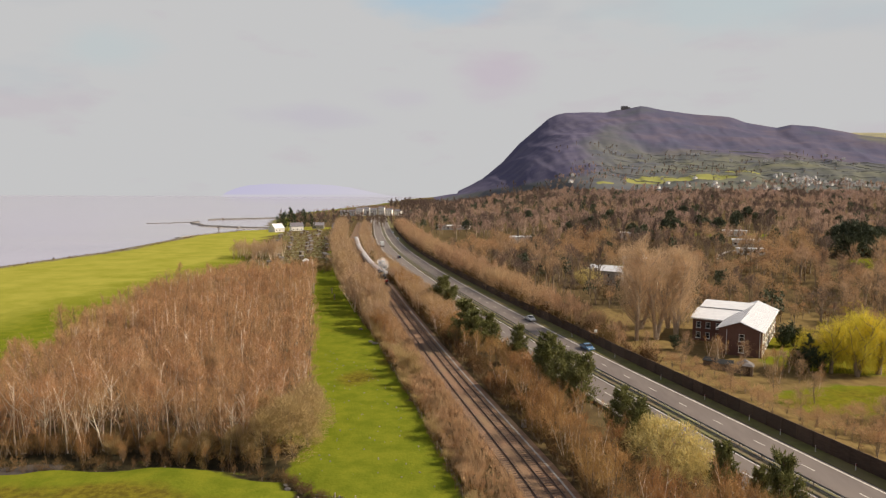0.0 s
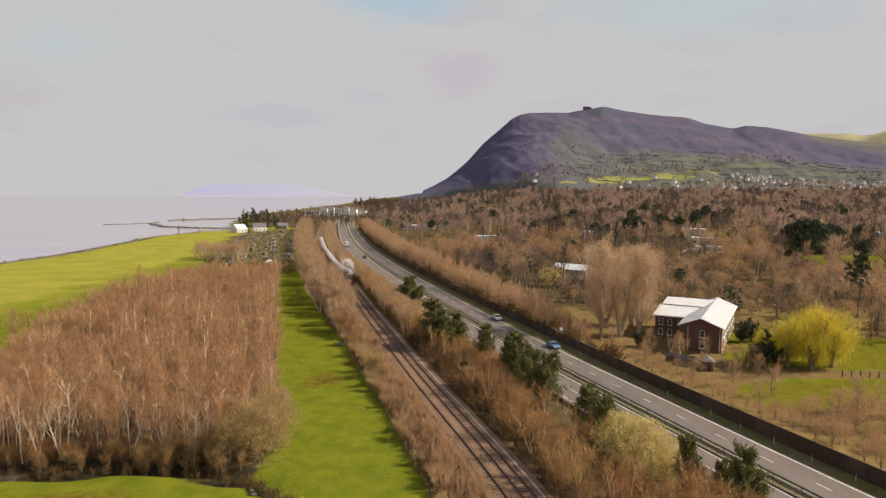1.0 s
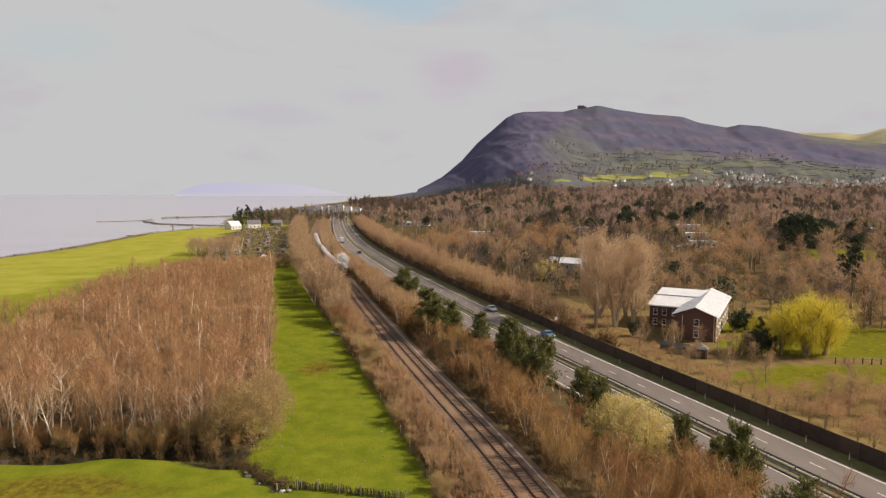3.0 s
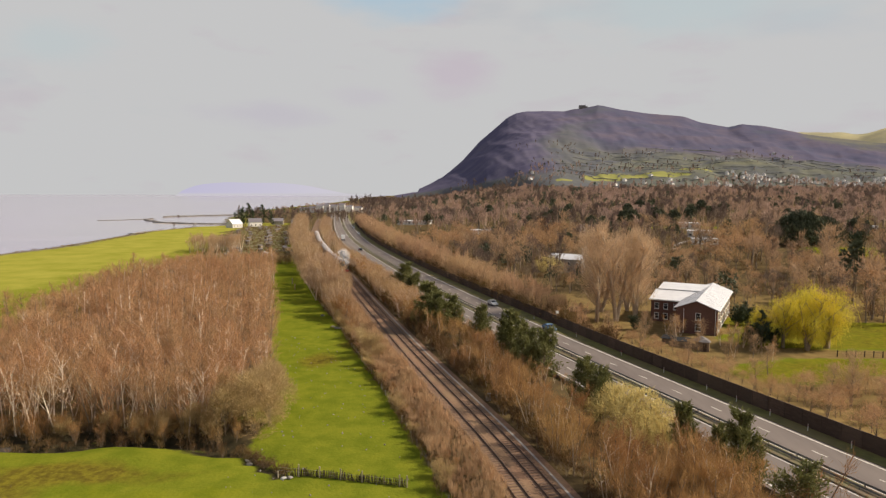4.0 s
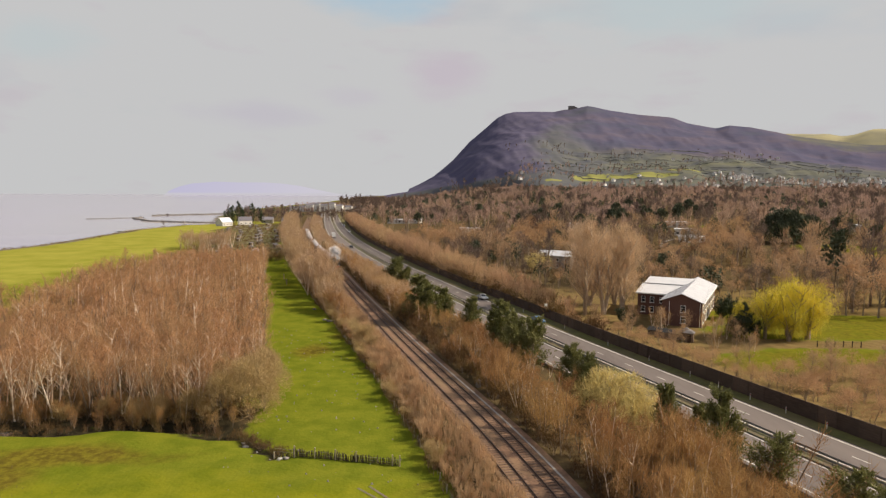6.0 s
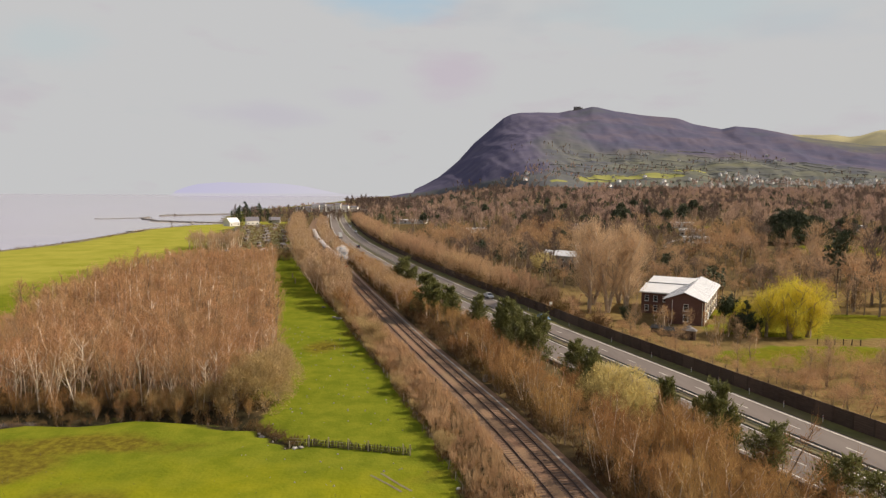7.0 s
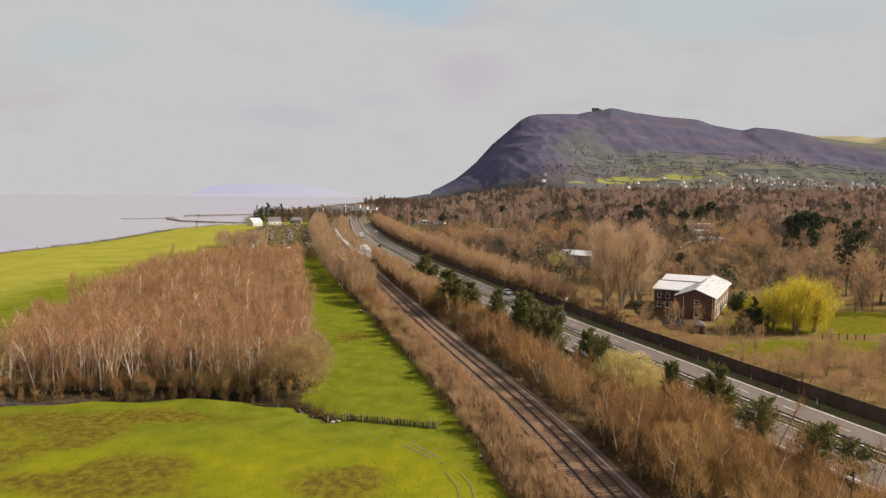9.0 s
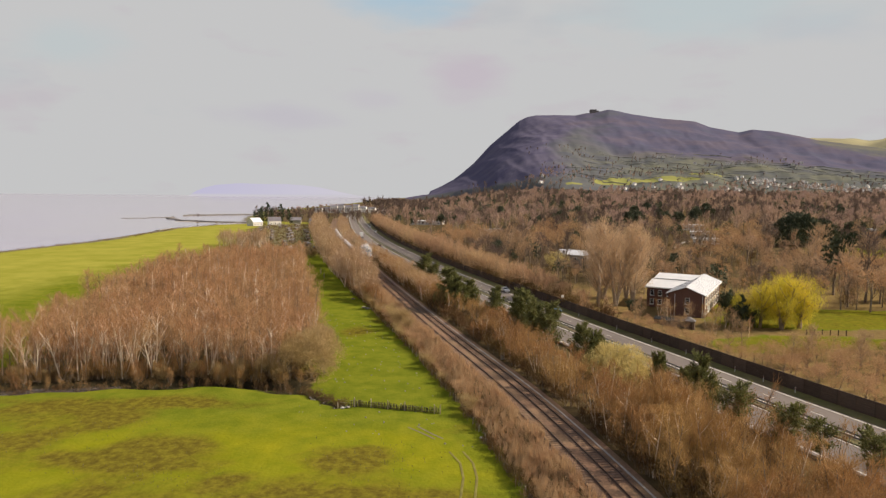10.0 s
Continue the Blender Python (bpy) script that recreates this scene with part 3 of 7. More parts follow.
g.add([(-5000, -900, 0), (-200, -900, 0), (-200, 4900, 0), (-5000, 4900, 0)], [(0, 1, 2, 3)])
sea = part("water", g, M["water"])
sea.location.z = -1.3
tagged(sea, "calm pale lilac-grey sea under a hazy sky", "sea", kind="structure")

# tidal spits and the beach
for name, pts, w, mat, top in (
        ("spit", [(-440, 742), (-420, 752), (-408, 775), (-398, 792)], 4, "rock", 0.7),
        ("sea_bank", [(-402, 792), (-380, 745), (-352, 705), (-318, 684), (-290, 674), (-250, 668)], 2.6, "rock", 1.5),
        ("sea_bank", [(-408, 838), (-398, 856), (-372, 880), (-345, 905), (-318, 925)], 6.0, "rock", 1.8),
        ("sandbank", [(-345, 688), (-318, 672), (-290, 662), (-262, 655), (-246, 650)], 6, "sand", 0.3),
        ("beach", [(-282, 520), (-276, 560), (-268, 600), (-246, 632)], 7, "sand", 0.6)):
    g = Geo()
    line = []
    for (x0, y0), (x1, y1) in zip(pts, pts[1:]):
        for s in np.arange(0, 1, 0.125):
            line.append((x0 + (x1 - x0) * s + 3 * math.sin(7 * s + x0), y0 + (y1 - y0) * s + 3 * math.cos(5 * s + y0), -1.3))
    line.append((*pts[-1], -1.3))
    g.sweep(line, [(-w, -0.3), (-w * 0.5, top * 0.7), (0, top), (w * 0.6, top * 0.6), (w, -0.3)], close=False)
    tagged(part(name, g, M[mat], smooth=True), "low " + ("dark stony spit" if mat == "rock" else "grassy spit" if mat == "verge_grass" else "pale sand flat") + " reaching into the sea", "shore", kind="structure")

# mountain: a ridge by bearing, falling towards the town
RIDGE = [(-9, -40), (-7.7, -30), (-6.5, 1), (-4.5, 29), (-3.5, 52), (-2.4, 96), (-1.5, 136), (-0.4, 189), (1.0, 276), (2.4, 342), (3.5, 396), (4.2, 415), (5.0, 423), (6.6, 424), (8.4, 421), (9.2, 430), (9.9, 432),
         (11.2, 446), (11.7, 442), (13.1, 422), (15.4, 399), (17.7, 384), (18.3, 378), (19.4, 352), (21.6, 325), (22.0, 329), (22.6, 336), (24.1, 325), (26.1, 298), (27.2, 281), (30.2, 251), (32.2, 230), (42, 210), (60, 180), (90, 130)]
bear = np.radians(np.concatenate([np.arange(-9.5, 32, 0.14), np.arange(32, 91, 1.0)]))
dist = np.concatenate([np.arange(1380, 3220, 24), np.arange(3240, 4800, 120)])
B, D = np.meshgrid(bear, dist)
crest = np.interp(np.degrees(B), [p[0] for p in RIDGE], [p[1] for p in RIDGE])
crest_low = np.array([np.convolve(np.pad(r_, 27, mode="edge"), np.ones(55) / 55, "valid") for r_ in crest[:1]])
foot = 1400 + 1050 * (1 - ease(np.degrees(B), -8, 9))
s = np.clip((D - foot) / (3200 - foot), 0, 1)
left_face = 1 - ease(np.degrees(B), 2, 13)
climb = (1 - left_face) * (0.55 * s + 0.45 * s ** 2.2) + left_face * s ** 0.95
behind = 1 - ease(D, 3220, 4700)
rgh = np.array([[noise.fractal(Vector((d * math.sin(b) / 330, d * math.cos(b) / 330, 0.4)), 1.0, 2.1, 6) for b in bear] for d in dist])
gully = np.array([[1 - 2.6 * abs(noise.fractal(Vector((math.degrees(b) * 0.34 + d / 620, d / 900, 7.7)), 0.9, 2.1, 5)) for b in bear] for d in dist])
edge = np.clip(s * 4, 0, 1) * np.clip((1.02 - s) * 6, 0.04, 1)
top_ = ease(s, 0.72, 1.0)
shape = crest * top_ + crest_low * (1 - top_)
Zm = 24 * ease(D, 1380, 1500) + (shape - 24) * climb * behind + (rgh * 20 * (1 - 0.5 * left_face) + gully * (3.5 + 1.5 * left_face)) * edge * np.clip(crest / 200, 0, 1) - 30 * (1 - ease(D, foot - 60, foot + 160))
Zm = np.where(crest < 30, np.minimum(Zm, crest), Zm)
XM, YM = D * np.sin(B), D * np.cos(B)
nb, nd = len(bear), len(dist)
i = (np.arange(nd - 1)[:, None] * nb + np.arange(nb - 1)[None, :]).ravel()
me = bpy.data.meshes.new("mountain")
quads = np.stack([i, i + 1, i + nb + 1, i + nb], 1)
me.from_pydata(np.stack([XM.ravel(), YM.ravel(), Zm.ravel()], 1).tolist(), [], quads.tolist())
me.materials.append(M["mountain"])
me.polygons.foreach_set("use_smooth", [True] * len(quads))
hazed_scree = np.clip(left_face * 1.1 + 0.5 * ease(s, 0.55, 0.85), 0, 1) * ease(s, 0.05, 0.2)
hazed_moor = ease(s, 0.4, 0.62) * (1 - left_face) * 0.9
field = (ease(np.degrees(B), 6, 15) * (1 - ease(s, 0.42, 0.78)) * 0.62 + 0.75 * ease(np.degrees(B), 25.5, 28) * ease(s, 0.78, 0.9))
MEADOWS = ((172, 1490, 36, 60), (322, 1690, 22, 40), (372, 1700, 26, 50), (436, 1708, 34, 36), (506, 1716, 30, 50), (565, 1730, 24, 30), (238, 1600, 22, 20), (40, 1560, 24, 22), (640, 1830, 40, 45), (120, 1560, 16, 30))
meadow = np.zeros(field.shape)
for x, y, a, b in MEADOWS:
    meadow = np.maximum(meadow, 1.2 * (1 - ease(np.maximum(np.abs(XM - x) / a, np.abs(YM - y) / b), 0.8, 1.15)))
for key, a in (("hazed_scree", hazed_scree), ("hazed_moor", hazed_moor), ("field", field), ("meadow", meadow)):
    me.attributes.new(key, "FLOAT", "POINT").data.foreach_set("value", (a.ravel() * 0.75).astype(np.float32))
tagged(new("mountain", me), "rocky mountain, purple-grey from haze put into its colour, with fields on its lower slopes", "mountain", kind="structure")

# sunlit pasture on the hill behind the ridge's low end
PASTURE = [(22, 150), (25, 330), (26.1, 378), (27.2, 370), (28.2, 379), (29.4, 366), (30.2, 352), (32.2, 378), (36, 400), (45, 330), (60, 150)]
g = Geo()
pb = np.arange(22, 60.1, 0.4)
ph = np.interp(pb, [p[0] for p in PASTURE], [p[1] for p in PASTURE])
rows = [[(d * math.sin(radians(b)), d * math.cos(radians(b)), h * k + 6 * math.sin(b * 2.3 + d)) for b, h in zip(pb, ph)] for d, k in ((3500, 0.2), (3800, 0.62), (4100, 0.9), (4300, 1.0), (4600, 0.5), (4780, 0.0))]
nb3 = len(pb)
g.add([p for r in rows for p in r], [(a * nb3 + j, a * nb3 + j + 1, (a + 1) * nb3 + j + 1, (a + 1) * nb3 + j) for a in range(5) for j in range(nb3 - 1)])
tagged(part("hill", g, M["far_pasture"], smooth=True), "pale yellow-green sunlit pasture hill behind the mountain", "hill", kind="structure")


def on_hill(x, y):
    """The height of the hillside or the land, whichever is higher."""
    d, b = math.hypot(x, y), math.atan2(x, y)
    z = float(height(x, y))
    if 1380 < d < 4700 and bear[0] < b < bear[-1]:
        a, c = np.searchsorted(dist, d), np.searchsorted(bear, b)
        z = max(z, float(Zm[min(a, nd - 1), min(c, nb - 1)]))
    return z


# headland across the bay
g = Geo()
prof = [(-24.9, 0), (-24.4, 36), (-23.6, 66), (-22.7, 86), (-20.8, 101), (-18.8, 96), (-16.9, 98), (-15.4, 90), (-14, 74), (-12.4, 44), (-11, 18), (-9.6, 0)]
bs = np.arange(-24.9, -9.5, 0.2)
hs = np.interp(bs, [p[0] for p in prof], [p[1] for p in prof])
rows = [[(d * math.sin(radians(b)), d * math.cos(radians(b)), h * k * 0.92 - 1) for b, h in zip(bs, hs)] for d, k in ((4500, 0.0), (4600, 0.8), (4680, 1.0), (4780, 0.0))]
nb2 = len(bs)
g.add([p for r in rows for p in r], [(a * nb2 + j, a * nb2 + j + 1, (a + 1) * nb2 + j + 1, (a + 1) * nb2 + j) for a in range(3) for j in range(nb2 - 1)])
tagged(part("backdrop", g, M["headland_haze"]), "headland far across the bay, glowing in painted lilac haze", "headland", kind="structure")

# ---- road ----


def strip(line_key, o0, o1, z, y0, y1, depth=0.0, step=4.0):
    g = Geo()
    g.sweep(along(line_key, (o0 + o1) / 2, z, y0, y1, step), [(-(o1 - o0) / 2, 0), ((o1 - o0) / 2, 0), ((o1 - o0) / 2, -depth), (-(o1 - o0) / 2, -depth)] if depth else
            [((o1 - o0) / 2, 0), (-(o1 - o0) / 2, 0)], close=bool(depth))
    return g


road = tagged(part("road", strip("road", 1.0, 8.1, ROAD_Z, -30, 930, 0.7), M["asphalt"]), "grey worn asphalt carriageway beside the timber barrier", "road", kind="structure")
road_b = tagged(part("road", strip("road", -9.4, -1.4, ROAD_Z, -30, 930, 0.7), M["asphalt"]), "grey worn asphalt carriageway beside the scrub", "road", kind="structure")
slip = tagged(part("slip_road", strip("road", -16.5, -11.0, ROAD_Z - 0.05, 430, 900, 0.7), M["asphalt"]), "pale slip road beside the carriageway", "road", kind="structure")
median = tagged(part("central_reservation", strip("road", -1.4, 1.0, ROAD_Z + 0.08, -30, 930, 0.8), M["soil"]), "grassy brown central reservation strip", "verge", kind="structure")
for parent, o in ((road, 1.3), (road, 7.45), (road_b, -1.75), (road_b, -8.6)):
    part("edge_line", strip("road", o - 0.14, o + 0.14, ROAD_Z + 0.006, -30, 930), M["paint"], parent)
for o in (-16.2, -11.3):
    part("edge_line", strip("road", o - 0.15, o + 0.15, ROAD_Z - 0.044, 430, 900), M["paint"], slip)
g = Geo()
g.add([(-0.09, -1.1, 0), (0.09, -1.1, 0), (0.09, 1.1, 0), (-0.09, 1.1, 0)], [(0, 1, 2, 3)])
dash_mesh = g.mesh("lane_dash", M["paint"])
for parent, o in ((road, 4.35), (road_b, -5.2)):
    y = 4.0
    while y < 860:
        p = along("road", o, ROAD_Z + 0.006, y, y)[0]
        ob = new("lane_dash", dash_mesh)
        ob.parent = parent
        ob.matrix_basis = pose(*p, 0, 0, math.degrees(heading("road", y)))
        s = float(np.interp(y, GRID_Y, SLOPE["road"]))
        y += 8.85 / math.hypot(1, s)

# steel safety barrier on the central reservation
barrier = thing("safety_barrier", "weathered galvanised steel safety barrier along the central reservation", "barrier", kind="structure")
for o in (-0.65, 0.45):
    part("beam", Geo().sweep(along("road", o, ROAD_Z + 0.45, -20, 900), [(-0.05, 0), (0.05, 0.06), (-0.03, 0.16), (0.05, 0.26), (-0.05, 0.32)], close=False), M["galvanised"], barrier)
post_mesh = Geo().box((0, 0, 0), (0.1, 0.1, 0.7)).mesh("post", M["galvanised"])
for o in (-0.54, 0.34):
    for y in np.arange(30, 330, 4.0):
        ob = new("post", post_mesh)
        ob.parent = barrier
        ob.location = along("road", o, ROAD_Z + 0.05, y, y)[0]

# timber noise barrier: posts and boarded panels
wall = thing("wall_timber", "tall dark-stained timber noise barrier beside the road", "fence", kind="structure")
g = Geo()
for j in range(7):
    g.box((0, 0, 0.05 + j * 0.345), (2.96, 0.05 + 0.012 * (j % 2), 0.33))
g.box((0, 0, 2.465), (3.0, 0.12, 0.08))
panel_mesh = g.mesh("panel", M["barrier_wood"])
post_mesh = Geo().box((0, 0, 0), (0.16, 0.18, 2.58)).mesh("post", M["barrier_wood"])


def wall_off(y):
    return 10.9 + 1.1 * float(ease(y, 110, 170))


y = 22.0
prev = along("road", wall_off(y), ROAD_Z - 0.2, y, y)[0]
while y < 640:
    s = float(np.interp(y, GRID_Y, SLOPE["road"]))
    y += 3.0 / math.hypot(1, s)
    p = along("road", wall_off(y), ROAD_Z - 0.2, y, y)[0]
    ang = math.degrees(math.atan2(p[1] - prev[1], p[0] - prev[0]))
    ob = new("panel", panel_mesh)
    ob.parent = wall
    ob.matrix_basis = pose((p[0] + prev[0]) / 2, (p[1] + prev[1]) / 2, p[2], 0, 0, ang)
    ob = new("post", post_mesh)
    ob.parent = wall
    ob.matrix_basis = pose(*p, 0, 0, ang)
    prev = p
verge_mesh = strip("road", 8.1, 11.8, ROAD_Z + 0.03, -30, 930, 0.9)
tagged(part("verge", verge_mesh, M["verge_grass"]), "narrow rough grass verge beside the road", "verge", kind="structure")

# marker posts on the verge
g = Geo()
g.box((0, 0, 0), (0.12, 0.05, 0.95), taper=0.85)
marker = thing("marker_post", "small pale plastic marker post on the road verge", "post", group="marker posts")
part("post", g, M["paint"], marker)
part("reflector", Geo().box((0, -0.03, 0.72), (0.08, 0.02, 0.14)), M["red_paint"], marker)
for n_, y in enumerate((78, 84, 90, 96, 102, 112, 124, 140, 160, 185)):
    p = along("road", 9.7, ROAD_Z + 0.03, y, y)[0]
    if n_ == 0:
        marker.matrix_basis = pose(*p)
    else:
        copy_thing(marker, pose(*p))

# ---- railway ----
railway = thing("railway", "double-track railway on brown ballast", "railway", kind="structure")
part("ballast", strip("rail", -3.3, 4.6, RAIL_Z - 0.05, -30, 760, 0.9), M["ballast"], railway)
part("cable_trough", strip("rail", 3.45, 3.75, RAIL_Z - 0.02, -30, 500, 0.2), M["stone"], railway, "pale concrete cable trough")
TRACKS = (-1.75, 1.75)
for o in TRACKS:
    for q in (-0.75, 0.75):
        part("rail", Geo().sweep(along("rail", o + q, RAIL_Z, -30, 760), [(-0.07, -0.02), (-0.07, 0.03), (-0.035, 0.05), (-0.035, 0.15), (0.035, 0.15), (0.035, 0.05), (0.07, 0.03), (0.07, -0.02)]), M["rail_steel"], railway)
sleeper_mesh = Geo().box((0, 0, 0), (2.5, 0.25, 0.14)).mesh("sleeper", M["sleeper"])
far_sleepers = Geo()
for o in TRACKS:
    y, n_ = 48.0, 0
    while y < 330:
        p = along("rail", o, RAIL_Z - 0.14, y, y)[0]
        a = heading("rail", y)
        if n_ < 148:
            ob = new("sleeper", sleeper_mesh)
            ob.parent = railway
            ob.matrix_basis = pose(*p, 0, 0, math.degrees(a))
        else:
            far_sleepers.box(p, (2.5, 0.25, 0.14), a)
        n_ += 1
        y += 0.7 / math.hypot(1, float(np.interp(y, GRID_Y, SLOPE["rail"])))
tagged(part("sleepers_beyond", far_sleepers, M["sleeper"], railway), kind="stuff")

# cable trough lids and small trackside cabinets
cab = thing("trackside_cabinet", "small grey steel trackside cabinet by the railway", "cabinet", (*along("rail", 5.4, RAIL_Z - 0.1, 98, 98)[0],), math.degrees(heading("rail", 98)))
part("body", Geo().box((0, 0, 0), (0.7, 0.5, 1.1)), M["galvanised"], cab)
part("lid", Geo().box((0, 0, 1.1), (0.78, 0.58, 0.07)), M["galvanised"], cab)

# ---- trees ----
rng = np.random.default_rng(11)


def grow(seed, H, r, lo, spread_, limbs, twigs, length, width, rise, droop=0.0, stems=1, stem_lean=0.12, clump=0.25, fork=True, top=0.55, ball=False, plain=False, wild=0.5):
    """A tree as two pairs of arrays (vertices, triangles): its trunk with limbs, and its twigs or needles.
    lo: where the crown begins (a share of the height); rise: how steeply the limbs climb; droop: how far the twigs hang."""
    q = np.random.default_rng(seed)
    bark = Geo()
    bones = []
    for s in range(stems):
        lean = q.normal(0, stem_lean, 2)
        if stems > 1:
            a = 2 * math.pi * s / stems + q.uniform(0, 1)
            lean = lean + 0.16 * np.array((math.cos(a), math.sin(a)))
        h = H * (1 if s == 0 else q.uniform(0.75, 0.95))
        bend = q.normal(0, 0.03, 2)
        spine = [np.array((h * t * lean[0] + h * bend[0] * math.sin(3 * t), h * t * lean[1] + h * bend[1] * math.sin(3 * t + 1), h * t)) for t in np.linspace(0, 0.96, 6)]
        if plain:
            bark.tube([spine[0], spine[3], spine[5]], [r * 1.2, r * 0.85, r * 0.45], 3, caps=False)
        else:
            bark.tube(spine, [r * (1.25 - 1.1 * t) for t in np.linspace(0, 1, 6)], 5, caps=False)
        for i in range(limbs // stems):
            t = lo + (0.93 - lo) * (i + q.random()) / (limbs // stems)
            k = min(int(t / 0.96 * 5), 4)
            u = t / 0.96 * 5 - k
            start = spine[k] * (1 - u) + spine[k + 1] * u
            a = q.uniform(0, 2 * math.pi)
            profile = math.sin(math.pi * min(max((t - lo) / (1 - lo), 0.02), 1) ** top) if not ball else 1.0
            L = spread_ * (0.35 + 0.75 * profile) * q.uniform(0.75, 1.15)
            up = rise * q.uniform(0.6, 1.3)
            d = np.array((math.cos(a), math.sin(a), up))
            d /= np.linalg.norm(d)
            mid, end = start + d * L * 0.5, start + d * L + np.array((0, 0, 0.12 * L))
            if plain:
                bark.add([start + np.array((0, 0, r * 0.4)), start - np.array((0, 0, r * 0.4)), end], [(0, 1, 2)])
            else:
                bark.tube([start, mid, end], [r * 0.44, r * 0.28, r * 0.1], 3, caps=False)
            bones.append((start, mid, end, L))
        bones.append((spine[3], spine[4], spine[5], spread_ * 0.5))
    idx = q.integers(0, len(bones), twigs)
    st = np.array([b[0] for b in bones])[idx]
    mi = np.array([b[1] for b in bones])[idx]
    en = np.array([b[2] for b in bones])[idx]
    ln = np.array([b[3] for b in bones])[idx]
    t = q.uniform(0.25, 1.08, twigs)[:, None]
    p = np.where(t < 0.5, st + (mi - st) * t * 2, mi + (en - mi) * (t * 2 - 1)) + q.normal(0, clump, (twigs, 3)) * ln[:, None] * 0.6
    out = en - st
    out /= np.linalg.norm(out, axis=1)[:, None]
    d = out * 0.55 + q.normal(0, wild, (twigs, 3)) + np.array((0, 0, 0.4 - droop)) * min(1.0, 0.5 / wild)
    d /= np.linalg.norm(d, axis=1)[:, None]
    L = (length * q.uniform(0.6, 1.3, twigs))[:, None]
    side = np.cross(d, q.normal(0, 1, (twigs, 3)))
    side /= np.linalg.norm(side, axis=1)[:, None] + 1e-9
    w = (width * q.uniform(0.7, 1.3, twigs))[:, None] * side * 0.5
    v = [p - w, p + w, p + d * L]
    if droop > 0.6:
        tip = p + d * L * 0.5 + np.array((0, 0, -1.0)) * L * 0.6
        v = [p - w, p + w, tip]
    v = np.stack(v, 1).reshape(-1, 3)
    f = np.arange(len(v)).reshape(-1, 3)
    if fork:
        base, tip2 = p + d * L * 0.35, p + d * L * 0.75 + np.cross(d, side) * L * 0.35
        v2 = np.stack([base - w * 0.7, base + w * 0.7, tip2], 1).reshape(-1, 3)
        f = np.concatenate([f, np.arange(len(v2)).reshape(-1, 3) + len(v)])
        v = np.concatenate([v, v2])
    v[:, 2] = np.maximum(v[:, 2], 0.03)
    bv, bf = np.array([tuple(x) for x in bark.v]), []
    for face in bark.f:
        for j in range(1, len(face) - 1):
            bf.append((face[0], face[j], face[j + 1]))
    return (bv, np.array(bf)), (v, f)


def dome(seed, H, r, R, lobes, twigs, length, width, base=0.3, flat=0.75, plain=False):
    """A round-headed tree: a trunk, limbs rising to several lobes, and twigs standing out from every lobe."""
    q = np.random.default_rng(seed)
    bark = Geo()
    fork_z = H * base * q.uniform(0.9, 1.2)
    bark.tube([(0, 0, -0.2), (q.normal(0, 0.15), q.normal(0, 0.15), fork_z), (q.normal(0, 0.3), q.normal(0, 0.3), H * 0.75)], [r * 1.2, r, r * 0.3], 4, caps=False)
    centres, radii = [], []
    for i in range(lobes):
        a = 2.4 * i + q.uniform(-0.5, 0.5)
        u = math.sqrt((i + 0.5) / lobes)
        rad = R * q.uniform(0.34, 0.52)
        c = np.array((R * 0.68 * u * math.cos(a), R * 0.68 * u * math.sin(a), H - rad * 0.8 - H * (1 - base) * flat * 0.62 * u ** 2 * q.uniform(0.5, 1.1)))
        centres.append(c)
        radii.append(rad)
        start = np.array((0, 0, fork_z * q.uniform(0.7, 1.2)))
        mid = start * 0.45 + c * 0.55 + np.array((0, 0, -0.12 * R))
        if plain:
            bark.add([start + np.array((r * 0.5, 0, 0)), start - np.array((r * 0.5, 0, 0)), c], [(0, 1, 2)])
        else:
            bark.tube([start, mid, c], [r * 0.5, r * 0.32, r * 0.12], 3, caps=False)
    idx = q.integers(0, lobes, twigs)
    d = q.normal(0, 1, (twigs, 3)) + np.array((0, 0, 0.25))
    d /= np.linalg.norm(d, axis=1)[:, None]
    p = np.array(centres)[idx] + d * (np.array(radii)[idx] * q.uniform(0.3, 0.95, twigs) ** 0.6)[:, None] * np.array((1, 1, 0.85))
    d = d * 0.8 + q.normal(0, 0.4, (twigs, 3)) + np.array((0, 0, 0.3))
    d /= np.linalg.norm(d, axis=1)[:, None]
    side = np.cross(d, q.normal(0, 1, (twigs, 3)))
    side /= np.linalg.norm(side, axis=1)[:, None] + 1e-9
    w = (width * q.uniform(0.7, 1.3, twigs))[:, None] * side * 0.5
    v = np.stack([p - w, p + w, p + d * (length * q.uniform(0.6, 1.3, twigs))[:, None]], 1).reshape(-1, 3)
    v[:, 2] = np.maximum(v[:, 2], 0.03)
    bf = [(face[0], face[j], face[j + 1]) for face in bark.f for j in range(1, len(face) - 1)]
    return (np.array([tuple(x) for x in bark.v]), np.array(bf)), (v, np.arange(len(v)).reshape(-1, 3))


